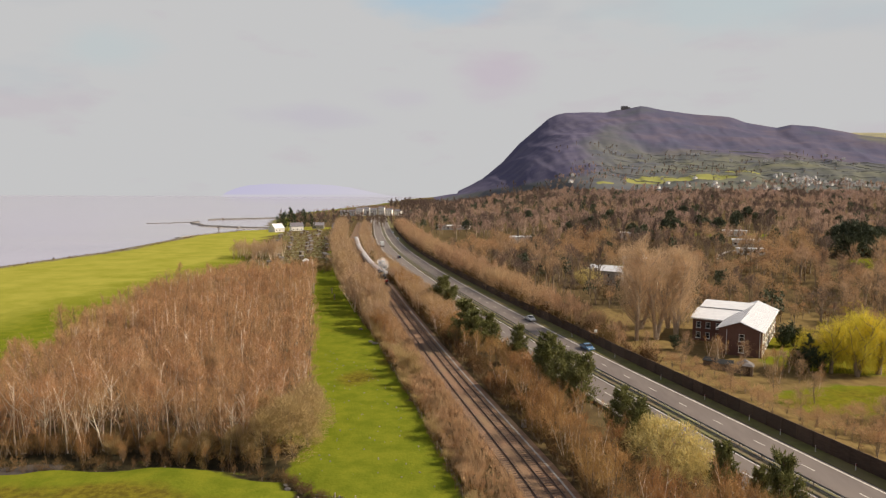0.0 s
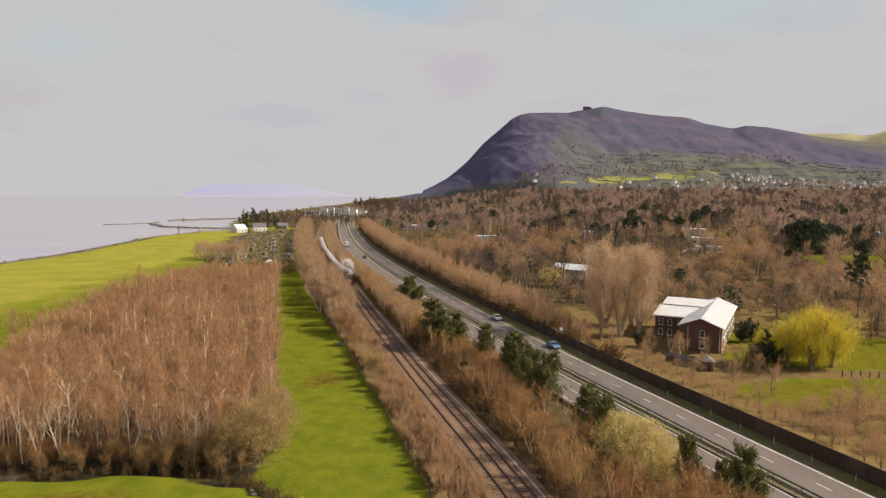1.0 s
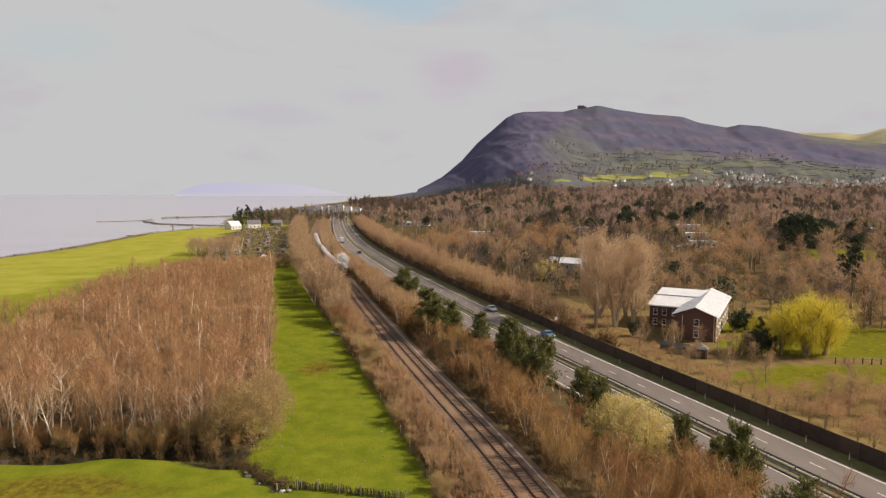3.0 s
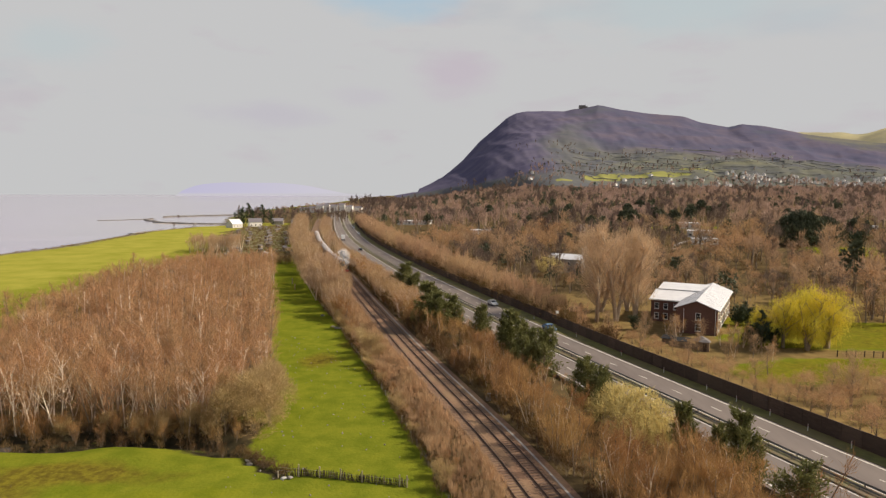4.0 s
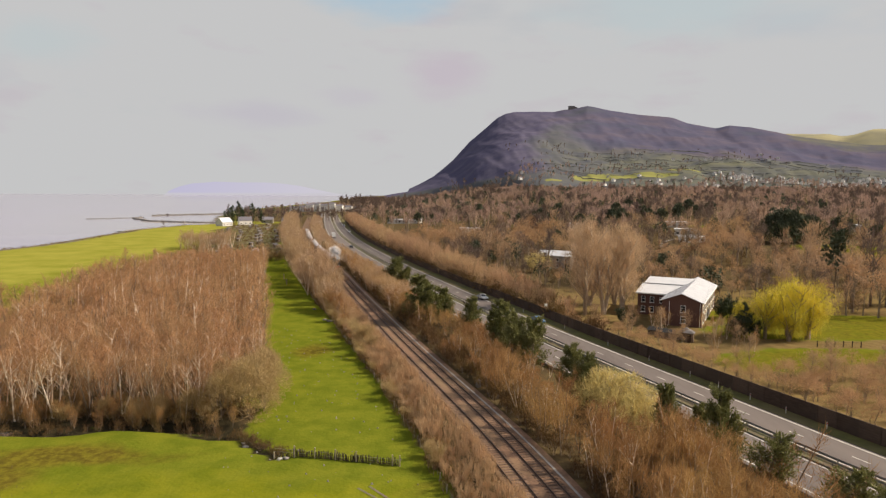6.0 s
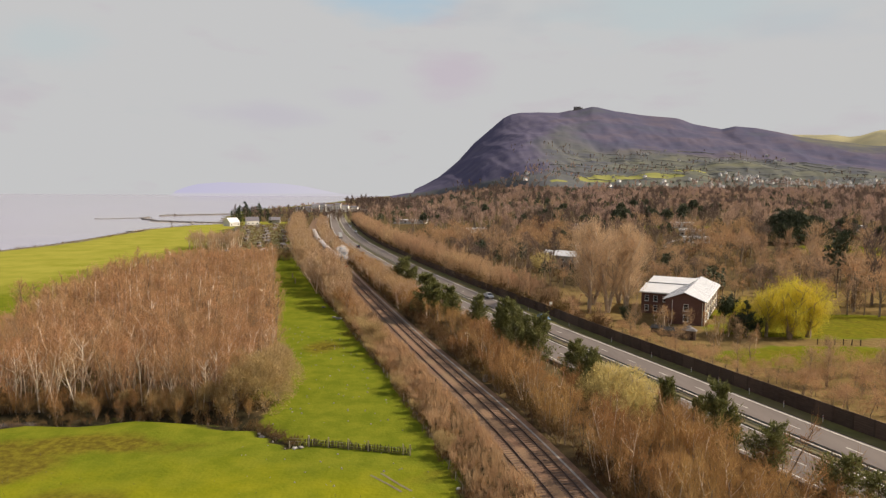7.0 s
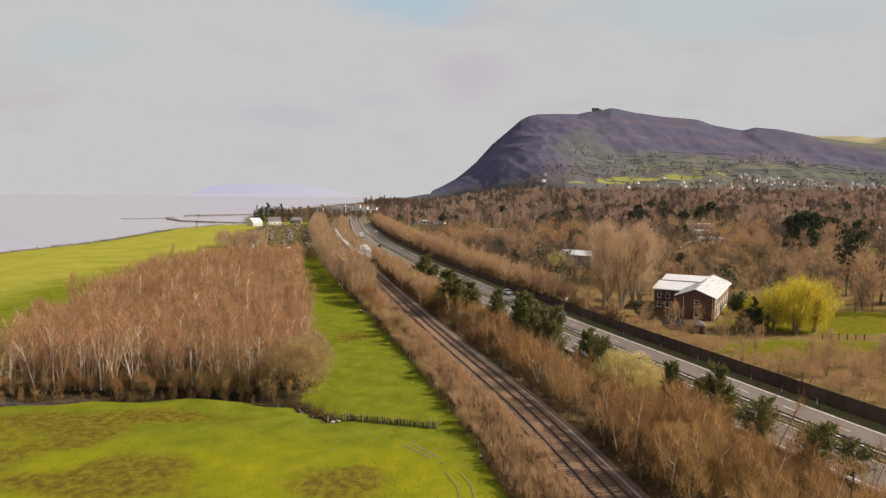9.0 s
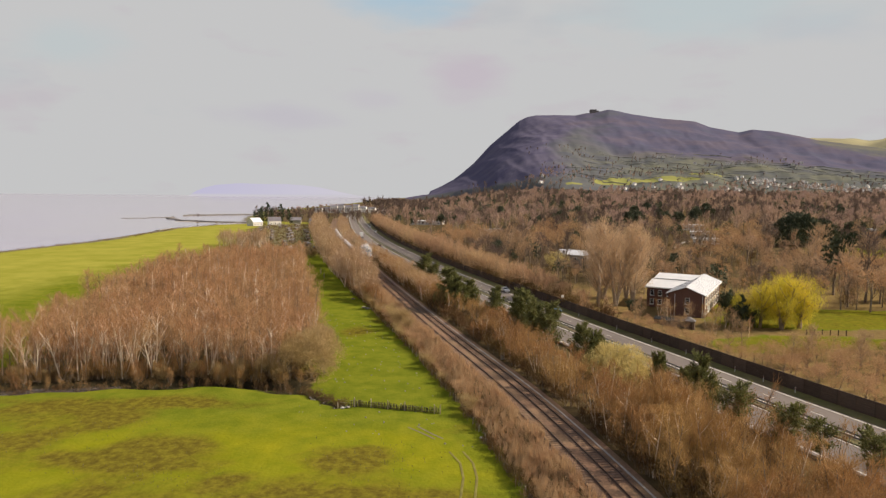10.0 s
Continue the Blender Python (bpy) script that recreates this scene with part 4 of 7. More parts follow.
class Kind:
    """One kind of tree: several grown shapes, to stand alone or to be joined into a thicket."""

    def __init__(self, name, label, category, group, bark, leaf, shapes):
        self.name, self.label, self.category, self.group, self.mats = name, label, category, group, (M[bark], M[leaf])
        self.shapes = shapes
        self.meshes = {}

    def plant(self, shape, x, y, rz, size, z=None, label="", slim=1.0):
        if shape not in self.meshes:
            (bv, bf), (cv, cf) = self.shapes[shape]
            self.meshes[shape] = (tri_mesh("trunk", bv, bf, [self.mats[0]], np.zeros(len(bf))), tri_mesh("crown", cv, cf, [self.mats[1]], np.zeros(len(cf))))
        ob = thing(self.name, label or self.label, self.category, group=self.group)
        ob.matrix_basis = pose(x, y, float(height(x, y)) - 0.05 if z is None else z, 0, 0, rz) @ Matrix.Diagonal((size * slim, size * slim, size, 1))
        for me_name, me in zip(("trunk", "crown"), self.meshes[shape]):
            part(me_name, me, None, ob)
        return ob

    def thicket(self, name, label, places, kind="stuff", category=""):
        """All places (x, y, z, turn, size) joined into one mesh."""
        q = np.random.default_rng(len(places))
        vs, fs, ms, o = [], [], [], 0
        for x, y, z, rz, size in places:
            pair = self.shapes[q.integers(len(self.shapes))]
            c, s = math.cos(rz), math.sin(rz)
            turn = np.array(((c, s, 0), (-s, c, 0), (0, 0, 1))) * size
            turn[2, 2] *= q.uniform(0.9, 1.12)
            for mi_, (v, f) in enumerate(pair):
                vs.append(v @ turn + np.array((x, y, z)))
                fs.append(f + o)
                ms.append(np.full(len(f), mi_))
                o += len(v)
        ob = new(name, tri_mesh(name, np.concatenate(vs), np.concatenate(fs), self.mats, np.concatenate(ms)))
        return tagged(ob, label, category or self.category, kind=kind)


def scatter(poly, step, jitter=0.45, seed=3):
    """Places in a polygon, a step apart, jittered."""
    q = np.random.default_rng(seed)
    xs, ys = [p[0] for p in poly], [p[1] for p in poly]
    X, Y = np.meshgrid(np.arange(min(xs), max(xs), step), np.arange(min(ys), max(ys), step))
    X = X.ravel() + q.uniform(-jitter, jitter, X.size) * step
    Y = Y.ravel() + q.uniform(-jitter, jitter, Y.size) * step
    ok = inside(X, Y, poly)
    return X[ok], Y[ok]


def placed(xs, ys, lo, hi, q, sink=0.05):
    return [(float(x), float(y), float(height(x, y)) - sink, float(q.uniform(0, 6.28)), float(q.uniform(lo, hi))) for x, y in zip(xs, ys)]


BIRCH = Kind("birch_tree", "bare silver birch with pale trunk and reddish-brown twigs", "tree", "birch wood", "birch_bark", "birch_twig",
             [grow(100 + i, 11.0, 0.105, 0.26, 2.2, 18, 520, 1.05, 0.04, 1.2, stems=(1, 2, 2, 3, 1, 2, 1, 2)[i], stem_lean=0.085, clump=0.26, top=0.7, wild=0.6) for i in range(8)])
BIRCH_FAR = Kind("birch_tree", "", "tree", "", "birch_bark", "birch_twig",
                 [grow(150 + i, 11.0, 0.14, 0.44, 2.2, 12, 310, 1.1, 0.065, 1.0, stems=1 + i % 2, stem_lean=0.05, clump=0.24, fork=False, plain=True, top=0.7, wild=0.7) for i in range(8)])
BIRCH_BROWN = Kind("birch_tree", "bare birch with brown bark and reddish-brown twigs", "tree", "birch wood", "bark", "birch_twig", BIRCH.shapes)
BROWN_FAR = Kind("birch_tree", "", "tree", "", "bark", "birch_twig", BIRCH_FAR.shapes)
BUSH = Kind("willow_shrub", "rounded olive-brown leafless shrub at the edge of the wood", "shrub", "shrubs at the wood edge", "bark", "olive_twig",
            [grow(200 + i, 4.6, 0.07, 0.03, 2.3, 20, 2000, 0.95, 0.045, 0.9, stems=3, stem_lean=0.2, clump=0.34, ball=True) for i in range(4)])
SCRUB = Kind("scrub_tree", "thin leafless brown scrub tree", "tree", "scrub by the railway", "bark", "scrub_twig",
             [grow(300 + i, 6.5, 0.07, 0.10, 1.7, 12, 560, 1.15, 0.034, 1.1, stems=3, stem_lean=0.14, clump=0.42, fork=False, plain=True) for i in range(6)])
SCRUB_PALE = Kind("alder_tree", "leafless brown tree with pale stems beside the railway", "tree", "trees by the railway", "birch_bark", "scrub_twig",
                  [grow(330 + i, 8.6, 0.08, 0.22, 1.9, 12, 330, 1.05, 0.05, 1.2, stems=2, stem_lean=0.08, clump=0.32) for i in range(5)])
SCRUB_FAR = Kind("scrub_tree", "", "tree", "", "birch_bark", "tan_twig",
                 [grow(360 + i, 7.0, 0.08, 0.12, 2.0, 12, 430, 1.25, 0.055, 1.0, stems=3, stem_lean=0.12, clump=0.42, fork=False, plain=True) for i in range(5)])
HEDGE_TREE = Kind("hedgerow_tree", "leafless tree in the tall belt behind the timber barrier", "tree", "roadside tree belt", "bark", "hedge_twig",
                  [grow(400 + i, 9.0, 0.10, 0.10, 2.4, 12, 300, 1.5, 0.085, 1.0, stems=2, clump=0.42, fork=False, plain=True) for i in range(6)])
ROUND = Kind("garden_shrub", "", "shrub", "", "bark", "dun_twig", [dome(350 + i, 5.5, 0.08, 2.7, 7, 330, 1.0, 0.06, 0.12, 1.0, plain=True) for i in range(4)])
LOW = Kind("saplings", "", "shrub", "", "bark", "bramble", [grow(240 + i, 3.4, 0.05, 0.03, 1.8, 6, 110, 1.0, 0.11, 0.9, stems=2, stem_lean=0.2, clump=0.36, fork=False, ball=True, plain=True) for i in range(4)])
WOODLAND = Kind("bare_tree", "", "tree", "", "bark", "wood_twig",
                [dome(520 + i, 13.5, 0.26, (4.2, 3.6, 4.6, 3.9, 4.4, 3.4)[i], 7 + i % 3, 330, 1.3, 0.19, (0.42, 0.34, 0.46, 0.38, 0.3, 0.44)[i], (0.8, 1.0, 0.6, 0.9, 1.1, 0.7)[i]) for i in range(3)]
                + [grow(526 + i, 14.5, 0.26, 0.3, (3.4, 4.0, 3.0)[i], 14, 250, 1.9, 0.17, (1.3, 1.0, 1.6)[i], stem_lean=0.05, clump=0.24, fork=False, top=0.7, wild=0.4) for i in range(3)])
TAN = Kind("bare_tree", "", "tree", "", "bark", "dun_twig",
           [dome(540 + i, 12.0, 0.22, 3.9, 6 + i % 3, 300, 1.3, 0.18, 0.32, 1.0) for i in range(5)])
OAK = Kind("bare_tree", "broad leafless tree with dark limbs", "tree", "bare trees near the house", "bark", "wood_twig",
           [grow(500 + i, 12.5, 0.20, 0.12, 4.4, 22, 620, 1.6, 0.08, 0.9, stem_lean=0.05, clump=0.32) for i in range(6)])
POPLAR = Kind("tall_bare_tree", "tall leafless tree with upright limbs and tan twigs", "tree", "tall trees beside the house", "pale_bark", "poplar_twig",
              [grow(560 + i, 18.5, 0.40, 0.14, 6.2, 34, 4000, 1.7, 0.055, 1.35, stem_lean=0.05, clump=0.30, stems=2) for i in range(3)])
FAR = Kind("far_tree", "leafless tree", "tree", "far wood", "bark", "hazed_twig",
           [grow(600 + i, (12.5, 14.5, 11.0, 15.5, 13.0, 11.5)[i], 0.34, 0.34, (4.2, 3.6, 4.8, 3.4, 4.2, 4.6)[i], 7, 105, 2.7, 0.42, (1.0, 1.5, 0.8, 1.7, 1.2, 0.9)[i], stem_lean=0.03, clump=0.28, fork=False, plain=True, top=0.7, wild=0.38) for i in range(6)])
FAR_DARK = Kind("far_tree", "leafless tree", "tree", "far wood", "bark", "dusk_twig", FAR.shapes)
WOOD_DARK = Kind("bare_tree", "", "tree", "", "bark", "dusk_twig", WOODLAND.shapes)
PINE = Kind("pine_tree", "dark green pine with bushy needles", "pine", "roadside pines", "bark", "needle",
            [grow(700 + i, 9.5, 0.16, 0.06, (3.1, 2.6, 3.3, 2.7)[i], 40, 3600, 0.7, 0.2, 0.5, stem_lean=0.05, clump=0.23, top=0.4) for i in range(4)])
SCOTS = Kind("tall_pine", "tall dark pine with a bare trunk and a flat bushy crown", "pine", "tall pines in the wood", "bark", "far_needle",
             [dome(720 + i, (18.0, 16.5, 19.5)[i], 0.34, (5.0, 5.6, 4.4)[i], 13, 760, 1.2, 0.8, (0.34, 0.3, 0.4)[i], 0.9) for i in range(3)])
PINE_CLEAR = Kind("pine_tree", "dark green pine with a bushy crown on a bare trunk", "pine", "roadside pines", "bark", "needle",
                  [grow(708 + i, 9.2, 0.16, 0.45, (1.75, 2.0)[i], 26, 2000, 0.45, 0.14, 0.4, stem_lean=0.04, clump=0.22, top=0.6) for i in range(2)])
CEDAR = Kind("cedar_tree", "huge dark spreading cedar", "tree", "dark evergreens", "bark", "far_needle",
             [dome(740 + i, 14.5, 0.6, 11.0, 22, 6500, 1.0, 0.5, 0.08, 1.0) for i in range(2)])
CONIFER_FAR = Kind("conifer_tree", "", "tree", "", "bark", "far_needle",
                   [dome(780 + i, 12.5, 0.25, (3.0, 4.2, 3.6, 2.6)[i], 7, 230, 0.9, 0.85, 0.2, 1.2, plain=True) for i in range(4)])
CONIFER = Kind("conifer_tree", "tall dark green conifer", "tree", "dark conifers", "bark", "dark_needle",
               [grow(760 + i, 14, 0.22, 0.06, 2.6, 26, 620, 1.2, 0.28, 0.25, stem_lean=0.02, clump=0.24, top=0.35) for i in range(4)])
WILLOW = Kind("weeping_willow", "weeping willow with bright yellow spring twigs", "willow", "yellow willows on the lawn", "bark", "willow_twig",
              [grow(800 + i, 9.0, 0.30, 0.16, 4.2, 30, 2900, 1.7, 0.06, 0.95, droop=0.9, stem_lean=0.06, clump=0.32, stems=2, top=0.6) for i in range(3)])
GORSE = Kind("yellow_bush", "rounded bush of straw-yellow catkins", "bush", "yellow bushes", "bark", "blossom",
             [dome(840 + i, 4.6, 0.1, 3.4, 8, 2300, 0.6, 0.075, 0.12, 1.0) for i in range(2)])
IVY = Kind("evergreen_bush", "dark green rounded evergreen bush", "bush", "evergreen bushes", "bark", "dark_needle",
           [grow(860 + i, 3.6, 0.1, 0.02, 1.7, 24, 1300, 0.55, 0.17, 0.8, stems=2, clump=0.3, ball=True) for i in range(2)])

# the birch wood: the front rows one by one, the rest as a thicket
bx, by = scatter(WOOD, 2.7, 0.48, 5)
order = np.argsort(by + 0.1 * np.abs(bx + 45))
q = np.random.default_rng(21)
for j in order[:290]:
    (BIRCH if q.random() < 0.45 else BIRCH_BROWN).plant(int(q.integers(8)), float(bx[j]), float(by[j]), float(q.uniform(0, 360)), float(q.uniform(0.7, 1.05)))
wood_rows = [(x, y, z, r, s * (0.93 + 0.34 * noise.noise(Vector((x / 7, y / 8, 4.4))))) for x, y, z, r, s in placed(bx[order[290:]], by[order[290:]], 0.74, 1.08, q)]
BIRCH_FAR.thicket("birch_wood", "dense bare birch wood with pale stems and reddish-brown crowns", wood_rows[::3], category="wood")
BROWN_FAR.thicket("brown_birch_wood", "dense bare birch wood with brown stems and crowns", [p for j, p in enumerate(wood_rows) if j % 3], category="wood")
# open-limbed pale birches in the front row
BIRCH_OPEN = Kind("birch_tree", "leafless white birch with spreading pale limbs in the front row", "tree", "open birches", "white_bark", "birch_twig",
                  [grow(170 + i, 9.4, 0.105, 0.28, 3.2, 15, 210, 1.0, 0.04, 1.3, stems=(2, 1, 2)[i], stem_lean=0.10, clump=0.3) for i in range(3)])
for x, y, s, k in ((-74.7, 84.0, 1.1, 0), (-71.7, 84.8, 1.15, 2), (-68.4, 85.6, 1.0, 1), (-64.6, 86.0, 1.05, 2), (-59.9, 87.0, 1.05, 0), (-55.4, 88.6, 0.9, 1), (-50.8, 89.5, 1.0, 2), (-40.5, 87.4, 0.85, 1), (-39.4, 89.5, 0.95, 1), (-61.2, 90.4, 1.1, 1), (-46.3, 90.0, 0.9, 0),
                   (-79, 83.5, 1.0, 0), (-85, 81.5, 1.0, 1)):
    BIRCH_OPEN.plant(k, x, y, x * 53, s)
# olive shrubs round the near corner and along the front
ROUND_BUSH = Kind("willow_shrub", "large rounded olive-brown leafless shrub at the edge of the wood", "shrub", "shrubs at the wood edge", "bark", "olive_twig",
                  [dome(210 + i, 8.0, 0.09, (3.9, 4.3, 3.5)[i], 17, 4600, 0.7, 0.055, 0.06, 1.15) for i in range(3)])
for x, y, s, k in ((-32.0, 89.5, 1.15, 0), (-31.4, 95.0, 1.1, 1), (-35.2, 87.6, 0.95, 2), (-32.4, 100.5, 0.95, 0), (-35, 106, 0.85, 1), (-37, 92.5, 1.05, 2), (-30.2, 91.8, 0.75, 2), (-39.4, 87.2, 0.62, 0), (-44, 87.0, 0.5, 1), (-52, 87.2, 0.42, 2)):
    ROUND_BUSH.plant(k, x, y, x * 37, s)
for x, y, s in ((-47.5, 86.6, 0.6), (-58, 85.6, 0.5), (-81, 83, 0.6)):
    BUSH.plant(int(-x) % 4, x, y, x * 29, s)
# under-growth along the wood's front
fx = np.linspace(-92, -32, 90) + q.uniform(-0.4, 0.4, 90)
fy = np.interp(fx, [p[0] for p in WOOD[:7]], [p[1] for p in WOOD[:7]]) + q.uniform(-0.6, 1.6, 90)
LOW.thicket("undergrowth", "low brown undergrowth along the ditch", placed(fx, fy, 0.3, 0.6, q))

# thin brown saplings between the wood and the ditch
xs = q.uniform(-96, -31, 170)
wf, df = np.interp(xs, [p[0] for p in WOOD[:7]], [p[1] for p in WOOD[:7]]), np.interp(xs, [p[0] for p in DITCH], [p[1] for p in DITCH])
SCRUB.thicket("wood_edge", "thin brown saplings along the front of the wood", placed(xs, df + 0.8 + (wf + 2.5 - df) * q.random(170), 0.25, 0.58, q), category="scrub")
xs = np.concatenate([np.linspace(-32, -23.5, 30), q.uniform(-95, -32, 120)])
ys = np.interp(xs, [p[0] for p in DITCH], [p[1] for p in DITCH]) + q.uniform(-1.0, 1.4, len(xs))
LOW.thicket("ditch_brambles", "dark brambles overhanging the ditch", placed(xs, ys, 0.22, 0.48, q), category="hedge")

# scrub between railway and road
ys = np.concatenate([q.uniform(28, 300, 1350), q.uniform(300, 700, 400)])
t = q.random(1750)
lo_, hi_ = line_x("rail", ys) + 5.6, line_x("road", ys) - 11.6
keep = (hi_ > lo_ + 0.5) & (q.random(1750) < np.clip((hi_ - lo_) / 20, 0.3, 1))
xs = lo_ + (hi_ - lo_) * t
gap = inside(xs, ys, [(-13, 118), (1, 118), (-3, 142), (-16, 146)]) | inside(xs, ys, [(15, 72), (30, 72), (26, 108), (8, 108)])
keep &= ~(gap & (q.random(1750) < 0.88))
keep &= ~((beside("road", xs, ys) > -19) & (ys < 66) & (q.random(1750) < 0.85))
xs, ys = xs[keep], ys[keep]
size = np.interp(ys, [28, 60, 80, 100, 130, 200, 420], [1.05, 1.0, 0.95, 0.85, 0.8, 0.9, 0.95]) * (1 - 0.45 * t[keep] ** 2 * ease(ys, 66, 84))
pl = [(x, y, z, r, s * k) for (x, y, z, r, s), k in zip(placed(xs, ys, 0.7, 1.2, q), size)]
cut = int(len(pl) * 0.2)
SCRUB_PALE.thicket("scrub_stems", "pale-stemmed leafless trees between railway and road", [(x, y, z, r, s * 0.85) for x, y, z, r, s in pl[:cut]], category="scrub")
SCRUB.thicket("scrub", "thick leafless brown scrub between railway and road", [p for p in pl[cut:] if p[1] < 165], category="scrub")
SCRUB_FAR.thicket("scrub_beyond", "pale tan leafless scrub between railway and road", [p for p in pl[cut:] if p[1] >= 165], category="scrub")

ys = q.uniform(30, 300, 680)
LOW.thicket("lineside_scrub", "low brown brambles and scrub beside the track", placed(line_x("rail", ys) + 5.4 + 3.6 * q.random(680) ** 1.3, ys, 0.35, 0.8, q), category="scrub")

# dead grass and reeds on the railway bank, and low scrub by the hedge
ys = q.uniform(35, 240, 6000)
a_, b_ = line_x("hedge", ys) + 0.8, line_x("rail", ys) - 3.0
xs = a_ + (b_ - a_) * q.random(6000)
ok = b_ > a_ + 0.5
REED = Kind("reeds", "", "reeds", "", "reed", "reed", [grow(900 + i, 1.5, 0.015, 0.02, 0.55, 2, 22, 1.25, 0.06, 3.2, stems=1, clump=0.6, fork=False, plain=True, wild=0.2) for i in range(6)])
REED.thicket("dead_grass", "tall straw-brown dead grass and reeds on the railway bank", [(x, y, z, r, s * (1 + 0.5 * noise.noise(Vector((x / 3.2, y / 3.8, 6.1))))) for x, y, z, r, s in placed(xs[ok], ys[ok], 0.42, 0.85, q)], category="grass")
ys = q.uniform(30, 290, 420)
LOW.thicket("fence_brambles", "dark bramble and ivy bank along the lineside fence", placed(line_x("hedge", ys) + q.uniform(-0.3, 1.1, 420), ys, 0.2, 0.46, q), category="hedge")
# taller bushes, added to cast the shadows on the meadow strip
for y, s in ((72, 0.5), (75, 0.42), (88, 0.36), (97, 0.55), (101, 0.42), (112, 0.4), (121, 0.5), (124, 0.6), (148, 0.55), (158, 0.6), (166, 0.7)):
    BUSH.plant(int(y) % 4, float(line_x("hedge", y)) + 0.7, y, y * 31, s, label="dark brown bush on the lineside fence")
ys = np.concatenate([q.uniform(60, 175, 110), q.uniform(170, 700, 330)])
d_ = np.where(ys < 170, q.uniform(0.5, 3.0, len(ys)), q.uniform(-1.2, 8.5, len(ys)))
xs = np.minimum(line_x("hedge", ys) + d_, line_x("rail", ys) - 6.0)
sz = np.where(ys < 150, 0.22, np.interp(ys, [150, 175, 200, 420], [0.45, 1.0, 1.3, 1.3]))
hedge_places = [(x, y, z, r, s * k) for (x, y, z, r, s), k in zip(placed(xs, ys, 0.75, 1.25, q), sz)]
SCRUB.thicket("railway_hedge", "low leafless brown hedge along the railway bank", [p for p in hedge_places if p[1] < 170], category="hedge")
SCRUB_FAR.thicket("railway_trees", "pale tan leafless trees along the railway bank", [p for p in hedge_places if p[1] >= 170], category="hedge")
for x, y, s, k in ((-45, 197, 0.9, 0), (-46, 213, 1.0, 1), (-50, 228, 0.95, 2), (-44, 205, 0.8, 3), (-57, 246, 1.0, 4), (-62, 262, 1.0, 0), (-39.5, 188, 0.75, 1), (-66, 276, 1.0, 2), (-72, 292, 1.0, 3)):
    SCRUB_PALE.plant(k, x, y, s * 400, s)
for x, y, s in ((-20.6, 131, 0.95), (-22, 135, 0.8), (-24, 141, 0.7), (-19, 127, 0.6)):
    BUSH.plant(1, x, y, x * 40, s, label="dark brown ivy-grown bush on the railway bank")

# tall tree belt behind the timber barrier
ys = q.uniform(158, 640, 760)
off_ = 13.4 + 11 * q.random(760) ** 1.3
xs = line_x("road", ys) + off_ * 1.05
sz = np.interp(ys, [158, 190, 260, 640], [0.55, 0.85, 1.0, 1.1])
HEDGE_TREE.thicket("tree_belt", "dense belt of leafless brown trees behind the barrier", [(x, y, z, r, s * k) for (x, y, z, r, s), k in zip(placed(xs, ys, 0.75, 1.12, q), sz)], category="wood")

# dark hedge growth, added also to make the shaded band along the barrier
ys = q.uniform(135, 520, 330)
LOW.thicket("barrier_hedge", "dark brambly hedge standing also for the shade behind the timber barrier", placed(line_x("road", ys) + (12.9 + 1.4 * q.random(330)) * 1.05, ys, 0.75, 1.2, q), category="hedge")

# pines along the road, from the far end
for x, y, top, k in ((-20.6, 203.0, 11.0, 0), (-17.6, 199.0, 8.4, 2), (-10.6, 152.0, 12.4, 1), (-8.0, 148.5, 10.4, 3), (-4.6, 150.5, 9.6, 0), (2.6, 137.0, 9.6, 3), (8.0, 121.8, 11.4, 1), (10.5, 117.0, 10.0, 2),
                     (13.1, 111.0, 10.2, 0), (17.5, 96.0, 9.0, 3), (19.2, 93.0, 8.0, 2), (25.8, 77.2, 8.6, 1), (28.8, 73.1, 7.4, 3), (30.0, 70.4, 9.9, 0), (29.8, 56.5, 10.4, 3), (32.2, 49.6, 10.4, 0), (35.8, 50.3, 8.4, 1), (38.8, 44.7, 9.6, 0)):
    if y < 60:
        PINE_CLEAR.plant(k % 2, x, y, x * 31, (top - 1.0) / 9.2, slim=1.0)
    else:
        PINE.plant(k, x, y, x * 31, (top - 1.0) / 9.2, slim=0.75 if y < 78 else 0.92 if y < 140 else 1.1)
for x, y, s in ((20.8, 89.5, 1.45), (23.0, 85.5, 1.5), (19.4, 92.5, 1.2), (22.0, 81.5, 1.15), (24.8, 82.0, 1.2)):
    GORSE.plant(int(x) % 2, x, y, x * 17, s)
GORSE.plant(0, 33.0, 262, 20, 1.9, label="yellow-green spring bush by the second house")
GORSE.plant(1, -0.5, 137, 50, 0.5, label="small yellow-green bush by the railway")

# ---- woods and gardens on the landward side ----
CLEAR = [(62, 122, 12, 6.5), (66, 172, 20, 26), (78, 127, 22, 5.5), (84, 150, 24, 12), (57, 146, 7, 7), (36, 262, 13, 12), (45, 282, 18, 14), (66, 158, 10, 10), (152, 424, 26, 14), (175, 512, 22, 8),
         (108, 160, 16, 7), (190, 330, 34, 26), (-55, 655, 24, 12), (136, 372, 22, 12), (140, 520, 40, 9)]


def clear(xs, ys, k=1.0):
    ok = np.ones(len(xs), bool)
    for x, y, a, b in CLEAR:
        ok &= np.hypot((xs - x) / (a * k), (ys - y) / (b * k)) > 1
    return ok


# the trees before a building stay low, so that it is seen from the air over the meadow
OPEN = [(46, 276, 5), (196, 330, 9), (152, 424, 12), (175, 512, 12), (136, 372, 10), (90, 480, 10), (66, 330, 9), (10, 470, 10), (290, 480, 10), (-55, 655, 16), (196, 366, 14), (345, 505, 10), (250, 398, 14)]


